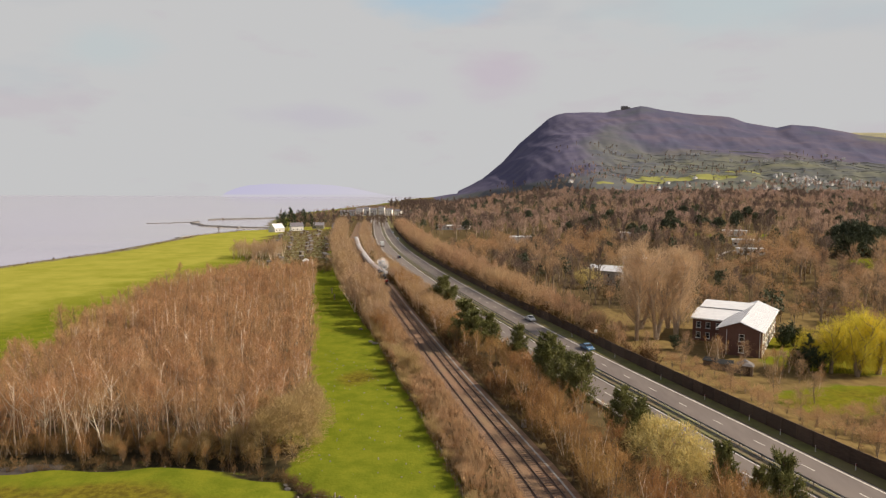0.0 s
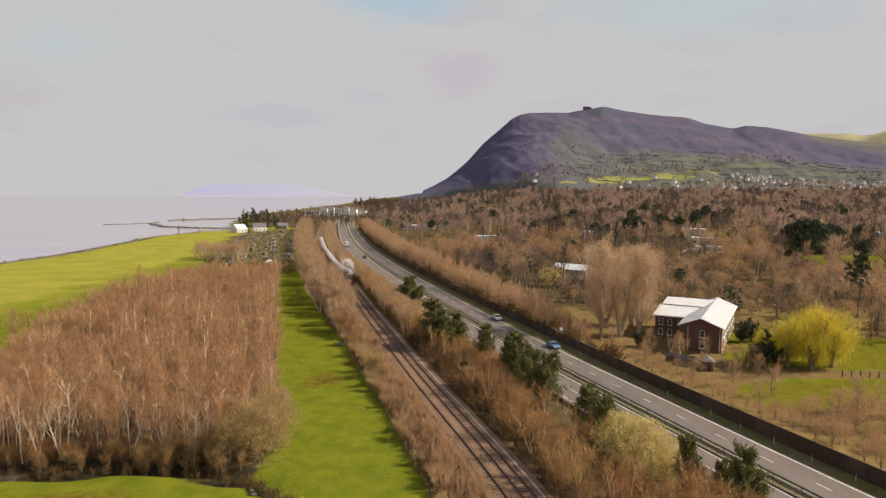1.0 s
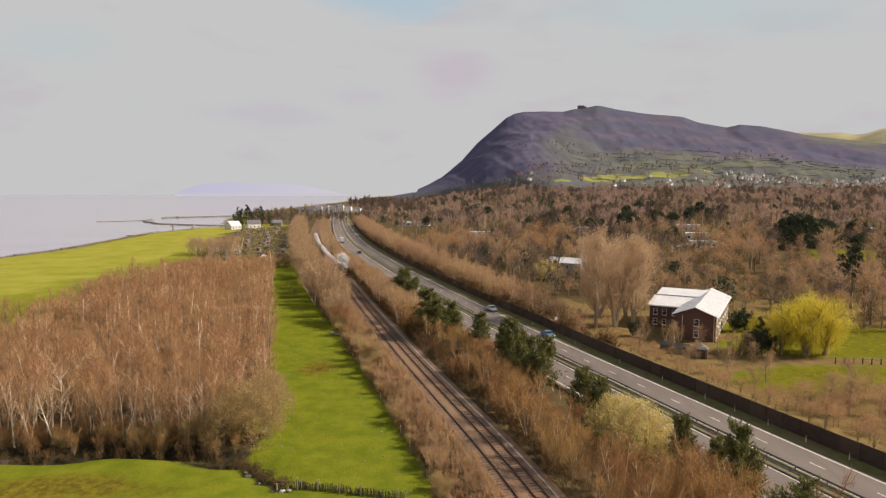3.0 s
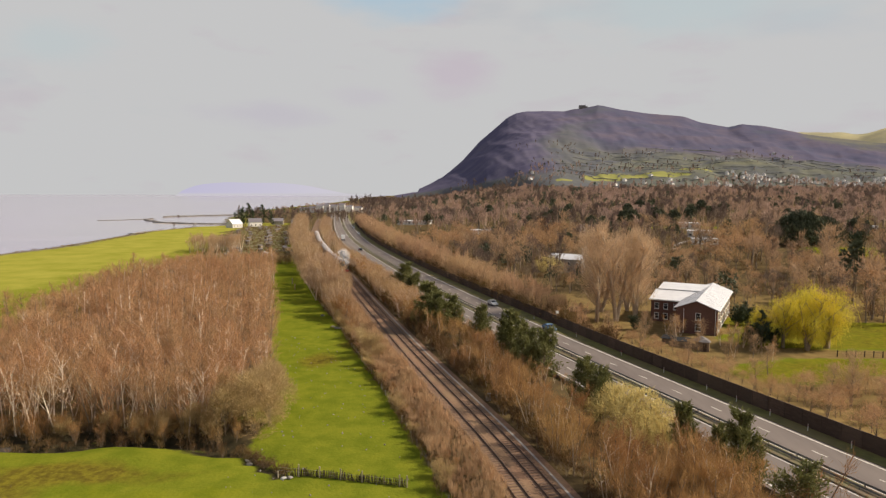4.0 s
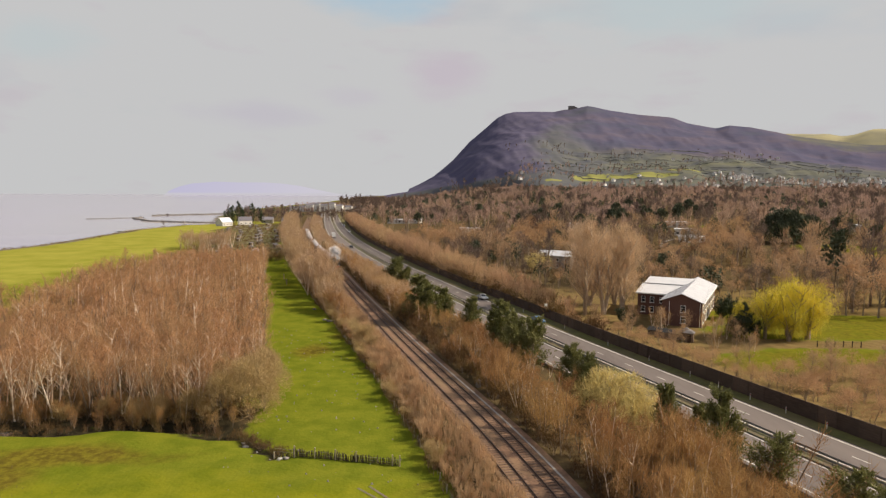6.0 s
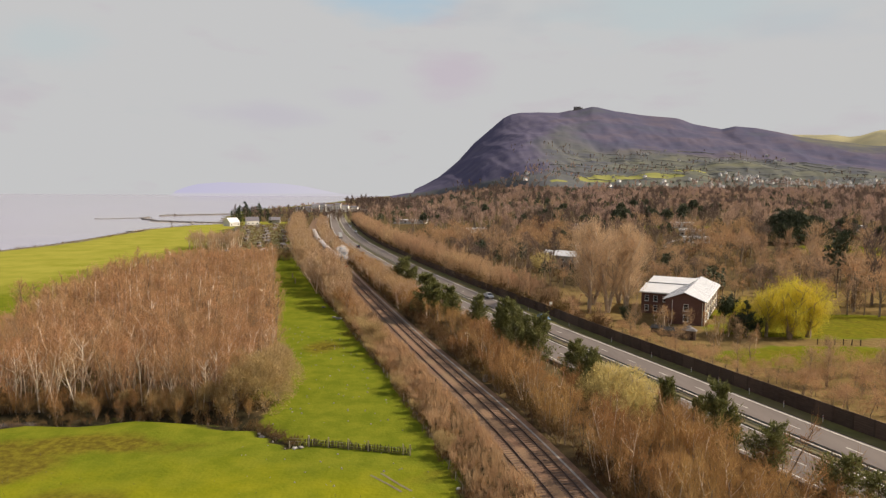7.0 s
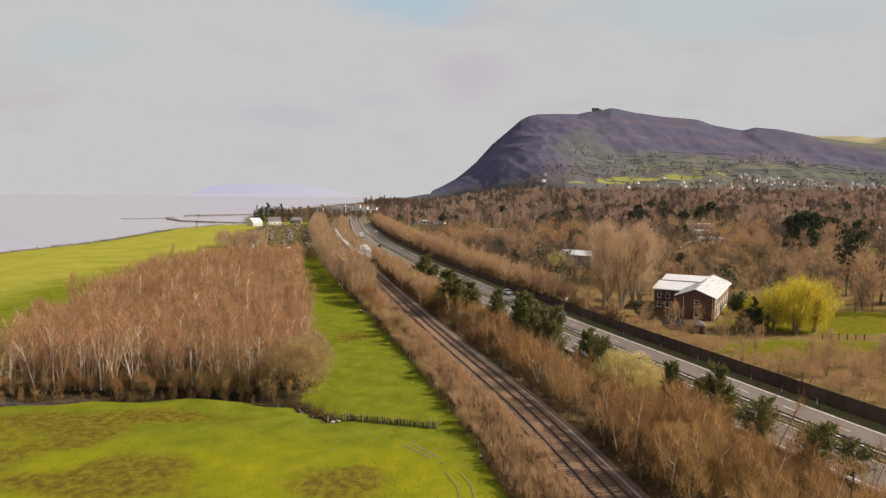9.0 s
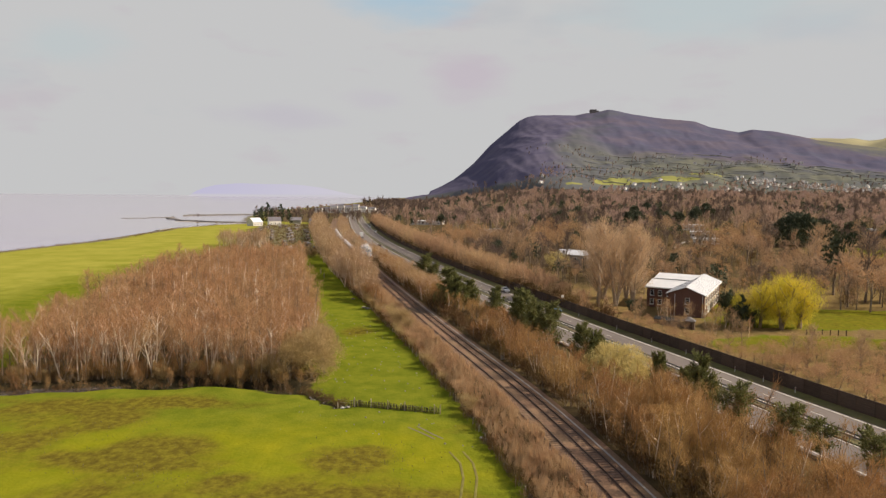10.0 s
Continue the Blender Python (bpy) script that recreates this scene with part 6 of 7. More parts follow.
simple_house("house", "pale rendered house with a white roof behind the trees", (43, 276, 0), -30, 15, 9, 6.0, 7.8, "stone", "white_roof", 4, 2, chimney=False)
for x, y, rz, w, d, h, lab in ((-55, 655, -8, 34, 14, 3.6, "long low building with a pale flat roof among trees"), (152, 424, -18, 16, 10, 4.0, "flat-roofed building with a white roof in the wood"),
                               (175, 512, -18, 17, 9, 4.2, "flat-roofed building with a white roof in the wood"), (136, 372, -10, 14, 6, 3.2, "low garden building with a pale roof"),
                               (90, 480, 0, 14, 9, 4.5, "flat-roofed building with a white roof in the wood"), (66, 330, -25, 13, 8, 4.5, "flat-roofed building with a white roof in the wood"),
                               (10, 470, 5, 16, 9, 5.5, "pale building half hidden by trees"), (290, 480, -20, 16, 10, 4.5, "pale building half hidden by trees"), (345, 505, -30, 14, 9, 5, "pale building half hidden by trees")):
    z = float(height(x, y))
    hall = thing("low_building", lab, "building", (x, y, z), rz)
    part("wall", Geo().box((0, 0, -0.5), (w, d, h + 0.5)), M["white_wall"], hall)
    part("roof", Geo().box((0, 0, h), (w + 0.8, d + 0.8, 0.28)).box((0, 0, h + 0.28), (w - 0.6, d - 0.6, 0.12)), M["white_roof"], hall)
    for c in range(4):
        part("window", Geo().box(((c + 0.5) / 4 * w - w / 2, -d / 2 - 0.02, 1.0), (1.6, 0.06, 1.3)), M["glass"], hall)
# pale garden path behind the house
g = Geo()
g.sweep([(x, y, float(height(x, y)) + 0.06) for x, y in ((112, 352), (120, 372), (130, 388), (145, 398), (160, 402), (175, 400))], [(1.1, 0), (-1.1, 0)], close=False)
tagged(part("path", g, M["sand"]), "pale curved path among the trees", "path", kind="structure")

# cottages by the shore and the row of dark conifers behind
simple_house("cottage", "white-washed cottage with a white gable roof by the shore", (-220, 592, 0), 62, 12, 9, 3.6, 7.8, "white_wall", "white_roof", 3, 1)
simple_house("cottage", "pale stone cottage with a slate roof by the shore", (-207, 612, 0), 30, 12, 8, 4.5, 8.0, "white_wall", "slate", 3, 1)
simple_house("cottage", "small pale cottage by the allotments", (-172, 640, 0), -10, 12, 7, 3.6, 6.4, "white_wall", "slate", 2, 1)
simple_house("cottage", "small pale cottage by the allotments", (-196, 650, 0), 10, 11, 7, 3.6, 6.4, "stone", "slate", 2, 1)
for x, y, s in ((-230, 640, 1.15), (-224, 644, 1.6), (-219, 638, 1.25), (-212, 650, 1.5), (-205, 655, 1.1), (-238, 652, 1.05), (-246, 664, 0.9), (-199, 640, 0.8), (-232, 648, 1.3)):
    CONIFER.plant(int(-x) % 4, x, y, x * 11, s)
cx_, cy_ = q.uniform(-350, -170, 110), q.uniform(690, 1000, 110)
ok = (cx_ > -0.375 * cy_ + 6) & (cx_ < -0.25 * cy_)
for x, y, s in ((-266, 566, 0.42), (-258, 590, 0.3), (-392, 850, 0.5)):
    FAR_DARK.plant(0, x, y, 40, s, label="small dark leafless tree on the shore")
tx, ty = q.uniform(-236, -112, 80), q.uniform(655, 735, 80)
FAR_DARK.thicket("cottage_wood", "dark brown bare trees behind the cottages", placed(tx, ty, 0.5, 0.95, q), category="wood")
ex, ey = q.uniform(-330, -110, 90), q.uniform(925, 975, 90)
ok2 = (np.abs(beside("road", ex, np.minimum(ey, 930))) > 17)
FAR.thicket("road_end_wood", "bare trees where the road leaves the view", placed(ex[ok2], ey[ok2], 0.25, 0.5, q), category="wood")
CONIFER_FAR.thicket("road_end_conifers", "dark evergreens where the road leaves the view", placed(ex[ok2][::4] + 3, ey[ok2][::4] + 4, 0.3, 0.5, q), category="wood")
FAR_DARK.thicket("shore_wood", "dark line of trees along the shore", placed(cx_[ok], cy_[ok], 0.45, 0.85, q), category="wood")
CONIFER_FAR.thicket("shore_conifers", "dark conifers along the shore", placed(cx_[ok][::3] + 4, cy_[ok][::3] + 5, 0.5, 0.8, q), category="wood")

# ---- allotments ----
ALLOT = [(-133, 322), (-92, 330), (-104, 372), (-128, 450), (-150, 540), (-168, 606), (-214, 600), (-190, 500), (-160, 400)]
M["litter_soil"] = material("litter_soil", (0.13, 0.115, 0.05), (0.18, 0.15, 0.06), 0.8, 0.95)
beds = Geo()
plots_x, plots_y = scatter(ALLOT, 9.5, 0.2, 41)
for j, (x, y) in enumerate(zip(plots_x, plots_y)):
    a = 0.25
    for k_ in range(3):
        beds.box((x + (k_ - 1) * 2.4, y, float(height(x, y)) - 0.1), (1.7, 6.0, 0.2 + 0.04 * ((j + k_) % 3)), a, j % 3)
tagged(part("garden_beds", beds, [M["soil"], M["litter_soil"], M["soil"]]), "allotment beds of dark soil and winter greens", "garden bed", kind="stuff")
g = Geo().box((0, 0, 0), (2.4, 1.9, 1.9))
made = None
for j, (x, y) in enumerate(zip(plots_x, plots_y)):
    if j % 3:
        continue
    m = pose(float(x) + 2.5, float(y) + 2.0, float(height(x, y)), 0, 0, 14 + (j * 37) % 40)
    if made is None:
        made = thing("allotment_shed", "small weathered allotment shed with a grey felt roof", "shed", group="allotment sheds")
        part("wall", g, M["shed_wood"], made)
        r_ = Geo()
        roof_plane(r_, [(-1.4, -1.1, 1.85), (1.4, -1.1, 1.85), (1.4, 1.1, 2.3), (-1.4, 1.1, 2.3)], 0.1)
        part("roof", r_, M["grey_roof"], made)
        part("door", Geo().box((0.3, -0.98, 0.1), (0.7, 0.05, 1.6)), M["post_wood"], made)
        made.matrix_basis = m
    else:
        copy_thing(made, m)
for x, y, rz in ((-101, 318, 20), (-107, 330, 10)):
    gh = thing("greenhouse", "small pale glass greenhouse at the field's end", "greenhouse", (x, y, 0), rz, group="greenhouses")
    part("frame", Geo().box((0, 0, 0), (3.4, 5, 0.6)).box((0, 0, 2.0), (3.5, 5.1, 0.1)), M["trim"], gh)
    part("glazing", Geo().box((0, 0, 0.6), (3.3, 4.9, 1.4)).box((0, 0, 2.1), (3.3, 4.9, 0.9), taper=0.25), M["white_roof"], gh)
xs, ys = scatter([(-160, 345), (-128, 345), (-132, 372), (-160, 372)], 4.5, 0.45, 43)
SCRUB_FAR.thicket("field_hedge", "leafless brown trees at the end of the coastal meadow", placed(xs, ys, 1.0, 1.5, q), category="hedge")
xs, ys = scatter([(-103, 296), (-82, 296), (-84, 312), (-108, 312)], 3.0, 0.45, 44)
LOW.thicket("end_hedge", "dark brown hedge at the end of the meadow strip", placed(xs, ys, 0.7, 1.3, q), category="hedge")
for x, y, s in ((-99, 303, 0.8), (-95, 301, 0.95), (-90, 300, 0.85), (-86, 303, 0.8), (-104, 306, 0.7)):
    BUSH.plant(int(-x) % 4, x, y, x * 13, s, label="pale olive shrub at the end of the meadow")
xs, ys = scatter(ALLOT, 8.5, 0.45, 47)
LOW.thicket("allotment_bushes", "small bushes and fruit trees in the allotments", placed(xs, ys, 0.4, 0.8, q), category="bush")

# ---- town on the hillside ----
q2 = np.random.default_rng(77)
styles = []
for wall_m, roof_m, lab in (("white_wall", "slate", "white rendered town house with a slate roof"), ("white_wall", "grey_roof", "white rendered town house with a grey roof"), ("stone", "slate", "grey stone town house with a slate roof")):
    styles.append(lambda at, rz, w, wall_m=wall_m, roof_m=roof_m, lab=lab: simple_house("town_house", lab, at, rz, w, 7, 4.6, 7.2, wall_m, roof_m, 2, 2, group="hillside town", chimney=False))
protos = [None, None, None]


def town(x, y, k, rz=0.0, w=9.5):
    m = pose(x, y, on_hill(x, y) + 0.3, 0, 0, rz)
    if protos[k] is None:
        protos[k] = styles[k]((x, y, 0), rz, w)
        protos[k].matrix_basis = m
    else:
        copy_thing(protos[k], m)


for j in range(150):
    b_, d_ = radians(q2.uniform(21.6, 34)), 1765 + 30 * q2.integers(0, 5) + q2.uniform(-5, 5)
    town(d_ * math.sin(b_), d_ * math.cos(b_), int(q2.choice([0, 0, 0, 1])), 52 + q2.uniform(-9, 9))
for j in range(26):
    b_, d_ = radians(q2.uniform(12, 24)), q2.uniform(1520, 1800)
    town(d_ * math.sin(b_), d_ * math.cos(b_), int(q2.choice([0, 1, 2])), q2.uniform(30, 75))
for j in range(6):
    b_, d_ = radians(q2.uniform(-1.5, 8)), q2.uniform(1480, 1800)
    town(d_ * math.sin(b_), d_ * math.cos(b_), int(q2.choice([0, 0, 1])), q2.uniform(30, 75))
for b_, d_ in ((15.5, 2300), (15.9, 2310), (18.4, 2250), (20.9, 2230), (22, 2280), (23.4, 2260), (25, 2500), (9.2, 2250), (26.2, 2480), (25.6, 2300)):
    town(d_ * math.sin(radians(b_)), d_ * math.cos(radians(b_)), 0, -10)
# white terraces where the road leaves the view
for x, y, rz, w, h in ((-262, 1010, 8, 12, 8.5), (-246, 1000, 10, 10, 10), (-232, 992, 6, 11, 12), (-219, 985, 4, 9, 13.5), (-207, 982, 0, 10, 12), (-195, 984, 3, 9, 14), (-184, 988, -2, 10, 11), (-171, 996, -5, 11, 9.5), (-158, 1004, -8, 10, 9)):
    simple_house("terrace", "white three-storey terraced house at the end of the road", (x, y, float(height(x, y))), rz, w, 10, h - 2.4, h, "white_wall", "slate", 3, 3, group="terraces")
mast = thing("mast", "thin pale lattice mast on the hillside", "mast", (671, 1341, on_hill(671, 1341)))
part("pole", Geo().tube([(0, 0, 0), (0, 0, 18), (0, 0, 36)], [0.9, 0.7, 0.4], 6), M["trim"], mast)
part("platform", Geo().box((0, 0, 30), (2.6, 2.6, 0.5)), M["trim"], mast)
hut = thing("summit_works", "dark blocky quarry building on the mountain ridge", "building", (3205 * math.sin(radians(9.9)), 3205 * math.cos(radians(9.9)), 440))
part("wall", Geo().box((0, 0, -30), (30, 22, 37)).box((19, 0, -30), (14, 18, 32)), M["rock"], hut)

# ---- train ----
TRAIN_Y, TRACK = 252.0, 1.75


def rail_pose(behind_front, z=RAIL_Z + 0.15):
    """A pose on the train's track, so far behind its front; its own -y looks forward along the line, towards the viewer."""
    y, left = TRAIN_Y, behind_front
    while left > 0:
        s = float(np.interp(y, GRID_Y, SLOPE["rail"]))
        stp = min(left, 1.0)
        y += stp / math.hypot(1, s)
        left -= stp
    return pose(*along("rail", TRACK, z, y, y)[0], 0, 0, math.degrees(heading("rail", y)))


loco = thing("steam_locomotive", "black steam locomotive with a red buffer beam", "locomotive")
loco.matrix_basis = rail_pose(6.5)
part("boiler", Geo().tube([(0, -5.6, 2.35), (0, -5.5, 2.35), (0, -3.4, 2.35), (0, 0.5, 2.4), (0, 3.6, 2.45)], [0.7, 0.86, 0.86, 0.92, 0.98], 20), M["black_metal"], loco, smooth=True)
part("smokebox_door", Geo().tube([(0, -5.75, 2.35), (0, -5.6, 2.35)], [0.5, 0.72], 18), M["black_metal"], loco)
part("chimney", Geo().tube([(0, -4.6, 3.1), (0, -4.6, 3.5), (0, -4.6, 3.85), (0, -4.6, 3.95)], [0.36, 0.27, 0.3, 0.38], 14), M["black_metal"], loco)
part("dome", Geo().tube([(0, -0.6, 3.2), (0, -0.6, 3.55), (0, -0.6, 3.75), (0, -0.6, 3.82)], [0.45, 0.42, 0.25, 0.08], 14), M["brass"], loco, smooth=True)
part("running_plate", Geo().box((0, -1.0, 1.25), (2.5, 10.4, 0.1)), M["black_metal"], loco)
part("buffer_beam", Geo().box((0, -6.15, 0.75), (2.5, 0.18, 0.62)), M["red_paint"], loco, "bright red buffer beam")
for x in (-0.87, 0.87):
    part("buffer", Geo().tube([(x, -6.2, 1.05), (x, -6.6, 1.05), (x, -6.62, 1.05), (x, -6.7, 1.05)], [0.11, 0.11, 0.24, 0.24], 12), M["black_metal"], loco)
    part("smoke_deflector", Geo().box((x * 1.35, -4.7, 1.5), (0.05, 2.2, 1.7)), M["black_metal"], loco)
    part("cylinder", Geo().tube([(x * 1.25, -5.0, 0.8), (x * 1.25, -3.6, 0.8)], [0.4, 0.4], 12), M["black_metal"], loco)
    part("lamp", Geo().box((x * 0.75, -6.1, 1.4), (0.2, 0.18, 0.3)), M["trim"], loco)
    part("coupling_rod", Geo().box((x * 1.12, 0.0, 0.7), (0.07, 4.4, 0.16)), M["galvanised"], loco)
    for y, r in ((-5.2, 0.46), (-4.0, 0.46), (-1.9, 0.95), (0.2, 0.95), (2.3, 0.95)):
        g = Geo().tube([(x * 0.78, y, r - 0.02), (x * 0.94, y, r - 0.02)], [r, r], 18)
        part("wheel", g, M["black_metal"], loco)
g = Geo()
g.box((0, 4.6, 1.3), (2.6, 2.1, 1.9))
part("cab", g, M["black_metal"], loco)
g = Geo()
g.sweep([(0, 3.3, 3.2), (0, 5.9, 3.2)], [(-1.4, 0), (-0.9, 0.42), (0, 0.58), (0.9, 0.42), (1.4, 0), (0, -0.05)])
part("cab_roof", g, M["black_metal"], loco)
for x in (-1.31, 1.31):
    part("cab_window", Geo().box((x, 4.4, 2.3), (0.03, 0.8, 0.6)), M["glass"], loco)

tender = thing("tender", "black coal tender coupled behind the locomotive", "tender")
tender.matrix_basis = rail_pose(16.2)
part("tank", Geo().box((0, 0, 1.2), (2.6, 6.4, 1.7)), M["black_metal"], tender)
part("coal_heap", Geo().box((0, -0.6, 2.9), (2.2, 4.6, 0.5), taper=0.6), M["coal"], tender)
part("frame", Geo().box((0, 0, 0.8), (2.2, 6.6, 0.4)), M["black_metal"], tender)
for x in (-0.75, 0.75):
    for y in (-2.2, 0, 2.2):
        part("wheel", Geo().tube([(x - 0.08, y, 0.55), (x + 0.08, y, 0.55)], [0.55, 0.55], 14), M["black_metal"], tender)

coach = thing("railway_carriage", "maroon railway carriage with a pale grey curved roof", "carriage", group="train carriages")
g = Geo()
g.sweep([(0, -9.7, 0), (0, 9.7, 0)], [(-1.38, 1.0), (-1.42, 2.0), (-1.36, 3.05), (1.36, 3.05), (1.42, 2.0), (1.38, 1.0)])
part("body", g, M["maroon"], coach)
g = Geo()
g.sweep([(0, -9.75, 3.05), (0, 9.75, 3.05)], [(-1.42, 0), (-1.15, 0.34), (-0.6, 0.56), (0, 0.64), (0.6, 0.56), (1.15, 0.34), (1.42, 0)])
part("roof", g, M["coach_roof"], coach, "pale grey curved carriage roof", smooth=False)
for x in (-1.43, 1.43):
    part("waist_band", Geo().box((x, 0, 2.02), (0.03, 19.2, 0.86)), M["cream"], coach, "cream band round the windows")
    for y in np.arange(-8.4, 8.6, 2.1):
        part("window", Geo().box((x * 1.008, float(y), 2.1), (0.04, 1.4, 0.7)), M["glass"], coach)
part("underframe", Geo().box((0, 0, 0.75), (2.2, 18.6, 0.3)), M["black_metal"], coach)
for y in (-7.0, 7.0):
    bogie = part("bogie", Geo().box((0, y, 0.45), (2.1, 3.2, 0.34)), M["black_metal"], coach)
    for yy in (-1.2, 1.2):
        for x in (-0.75, 0.75):
            part("wheel", Geo().tube([(x - 0.07, y + yy, 0.47), (x + 0.07, y + yy, 0.47)], [0.46, 0.46], 12), M["black_metal"], bogie)
for y in (-4, 0, 4):
    part("roof_vent", Geo().box((0, y, 3.66), (0.3, 0.5, 0.12)), M["galvanised"], coach)
coach.matrix_basis = rail_pose(30.0)
for j in range(1, 10):
    copy_thing(coach, rail_pose(30.0 + 20.2 * j))

# steam drifting back over the train, off to the road side
g = Geo()
ico = bmesh.new()
bmesh.ops.create_icosphere(ico, subdivisions=2, radius=1.0)
base_v = [v.co.copy() for v in ico.verts]
base_f = [tuple(v.index for v in f.verts) for f in ico.faces]
ico.free()
q3 = np.random.default_rng(5)
for j in range(30):
    t_ = (j / 29) ** 1.4
    p_ = rail_pose(2.0 + 30 * t_).translation + Vector((0.6 + 2.0 * t_ + q3.normal(0, 0.4 + 0.7 * t_), q3.normal(0, 0.8), 3.9 + 2.2 * t_ ** 0.6 + q3.normal(0, 0.3 + 0.5 * t_)))
    r_ = 0.45 + 1.35 * t_ ** 0.7 * q3.uniform(0.7, 1.2)
    g.add([p_ + Vector((v.x * r_ * 1.1, v.y * r_ * 1.4, v.z * r_ * 0.85)) * (1 + 0.35 * noise.noise(v * 1.7 + Vector((j, 0, 0)))) for v in base_v], base_f)
tagged(part("steam_plume", g, M["steam"], smooth=True), "white steam trailing back over the carriages", "steam", kind="stuff")

# ---- vehicles ----


def car(label, paint, key_off, y, toward, length=4.3, tall=1.46):
    """A car on the carriageway; toward: it comes towards the viewer."""
    ob = thing("car", label, "car", group="cars on the road")
    ob.matrix_basis = pose(*along("road", key_off, ROAD_Z, y, y)[0], 0, 0, math.degrees(heading("road", y)) + (0 if toward else 180))
    L, w = length / 2, 0.88
    outline = [(-L, 0.35), (-L + 0.05, 0.7), (-L + 1.15, 0.92), (-L + 1.9, tall - 0.03), (L - 1.5, tall), (L - 0.35, 0.98), (L, 0.9), (L, 0.35)]
    g = Geo()
    vs = [(sx * w * (0.86 if z > 1.0 else 1.0), yy, z) for sx in (-1, 1) for yy, z in outline]
    n_ = len(outline)
    g.add(vs, [tuple(range(n_)), tuple(range(2 * n_ - 1, n_ - 1, -1))] + [(i, i + n_, (i + 1) % n_ + n_, (i + 1) % n_) for i in range(n_)])
    body = part("body", g, M[paint], ob)
    part("windscreen", Geo().add([(-0.68, -L + 1.2, 0.96), (0.68, -L + 1.2, 0.96), (0.62, -L + 1.86, tall - 0.06), (-0.62, -L + 1.86, tall - 0.06)], [(0, 1, 2, 3)]), M["glass"], ob).location = (0, -0.02, 0.02)
    part("rear_window", Geo().add([(0.66, L - 0.45, 1.02), (-0.66, L - 0.45, 1.02), (-0.6, L - 1.42, tall - 0.05), (0.6, L - 1.42, tall - 0.05)], [(0, 1, 2, 3)]), M["glass"], ob).location = (0, 0.02, 0.02)
    for sx in (-1, 1):
        part("side_window", Geo().box((sx * 0.79, 0.15, 0.98), (0.06, length * 0.46, tall - 1.12)), M["glass"], ob)
        part("headlight", Geo().box((sx * 0.62, -L - 0.01, 0.62), (0.34, 0.06, 0.14)), M["trim"], ob)
        part("tail_light", Geo().box((sx * 0.68, L + 0.01, 0.72), (0.24, 0.05, 0.14)), M["red_paint"], ob)
        for yy in (-L + 0.8, L - 0.8):
            wheel = part("wheel", Geo().tube([(sx * 0.72, yy, 0.31), (sx * 0.9, yy, 0.31)], [0.31, 0.31], 14), M["rubber"], ob)
            part("rim", Geo().tube([(sx * 0.89, yy, 0.31), (sx * 0.915, yy, 0.31)], [0.19, 0.17], 10), M["galvanised"], wheel)
    return ob


def lorry(label, y, key_off, toward, box_len=7.0):
    ob = thing("lorry", label, "lorry", group="lorries on the road")
    ob.matrix_basis = pose(*along("road", key_off, ROAD_Z, y, y)[0], 0, 0, math.degrees(heading("road", y)) + (0 if toward else 180))
    part("cargo_box", Geo().box((0, 1.0, 0.95), (2.45, box_len, 2.6)), M["car_white"], ob)
    part("cab", Geo().box((0, -box_len / 2 - 0.1, 0.6), (2.3, 1.9, 2.3), taper=0.94), M["car_white"], ob)
    part("windscreen", Geo().box((0, -box_len / 2 - 1.04, 1.7), (2.0, 0.06, 0.9)), M["glass"], ob)
    part("chassis", Geo().box((0, 0.6, 0.6), (1.8, box_len + 1.5, 0.35)), M["black_metal"], ob)
    for yy in (-box_len / 2 - 0.2, box_len / 2 - 1.0, box_len / 2 + 0.2):
        for sx in (-1, 1):
            part("wheel", Geo().tube([(sx * 0.85, yy, 0.48), (sx * 1.15, yy, 0.48)], [0.48, 0.48], 14), M["rubber"], ob)


car("silver-blue hatchback car on the carriageway", "car_silver", 7.4, 181, True)
car("light blue car on the carriageway", "car_blue", 7.4, 148, True)
car("white van-like car on the far carriageway", "car_white", 7.4, 480, True, 4.8, 1.9)
car("white car on the far carriageway", "car_white", 7.4, 556, True, 4.8, 1.9)
car("dark car on the carriageway by the scrub", "car_dark", -4.0, 350, False)
car("dark car partly behind the pines", "car_dark", -7.6, 152, False)
lorry("white box lorry on the carriageway by the scrub", 424, -7.6, False)

# ---- field things ----
fence = thing("field_fence", "low dark brushwood and stake fence across the meadow", "fence")
stake_mesh = Geo().box((0, 0, -0.2), (0.09, 0.07, 1.15), taper=0.8).mesh("stake", M["fence_wood"])
FENCE = [(-24.0, 75.6), (-19.8, 75.0), (-14.0, 73.8), (-7.6, 72.6)]
fy_x = np.arange(-24.0, -7.6, 0.12)
for j, x in enumerate(fy_x):
    y = float(np.interp(x, [p[0] for p in FENCE], [p[1] for p in FENCE]))
    ob = new("stake", stake_mesh)
    ob.parent = fence
    ob.matrix_basis = pose(float(x), y + q3.normal(0, 0.08), float(height(x, y)), q3.normal(0, 6), q3.normal(0, 6), q3.uniform(0, 90)) @ Matrix.Diagonal((1, 1, q3.uniform(0.75, 1.15), 1))
post_mesh = Geo().box((0, 0, -0.2), (0.15, 0.15, 1.6), taper=0.92).mesh("post", M["post_wood"])
for x in (-24.0, -21.3, -18.6, -15.9, -13.2, -8.6, -7.7):
    y = float(np.interp(x, [p[0] for p in FENCE], [p[1] for p in FENCE]))
    ob = new("post", post_mesh)
    ob.parent = fence
    ob.location = (x, y - 0.12, float(height(x, y)))
for z in (0.35, 0.75):
    part("wire", Geo().tube([(x, y - 0.1, z + 0.05) for x, y in FENCE], [0.015] * 4, 4), M["galvanised"], fence)
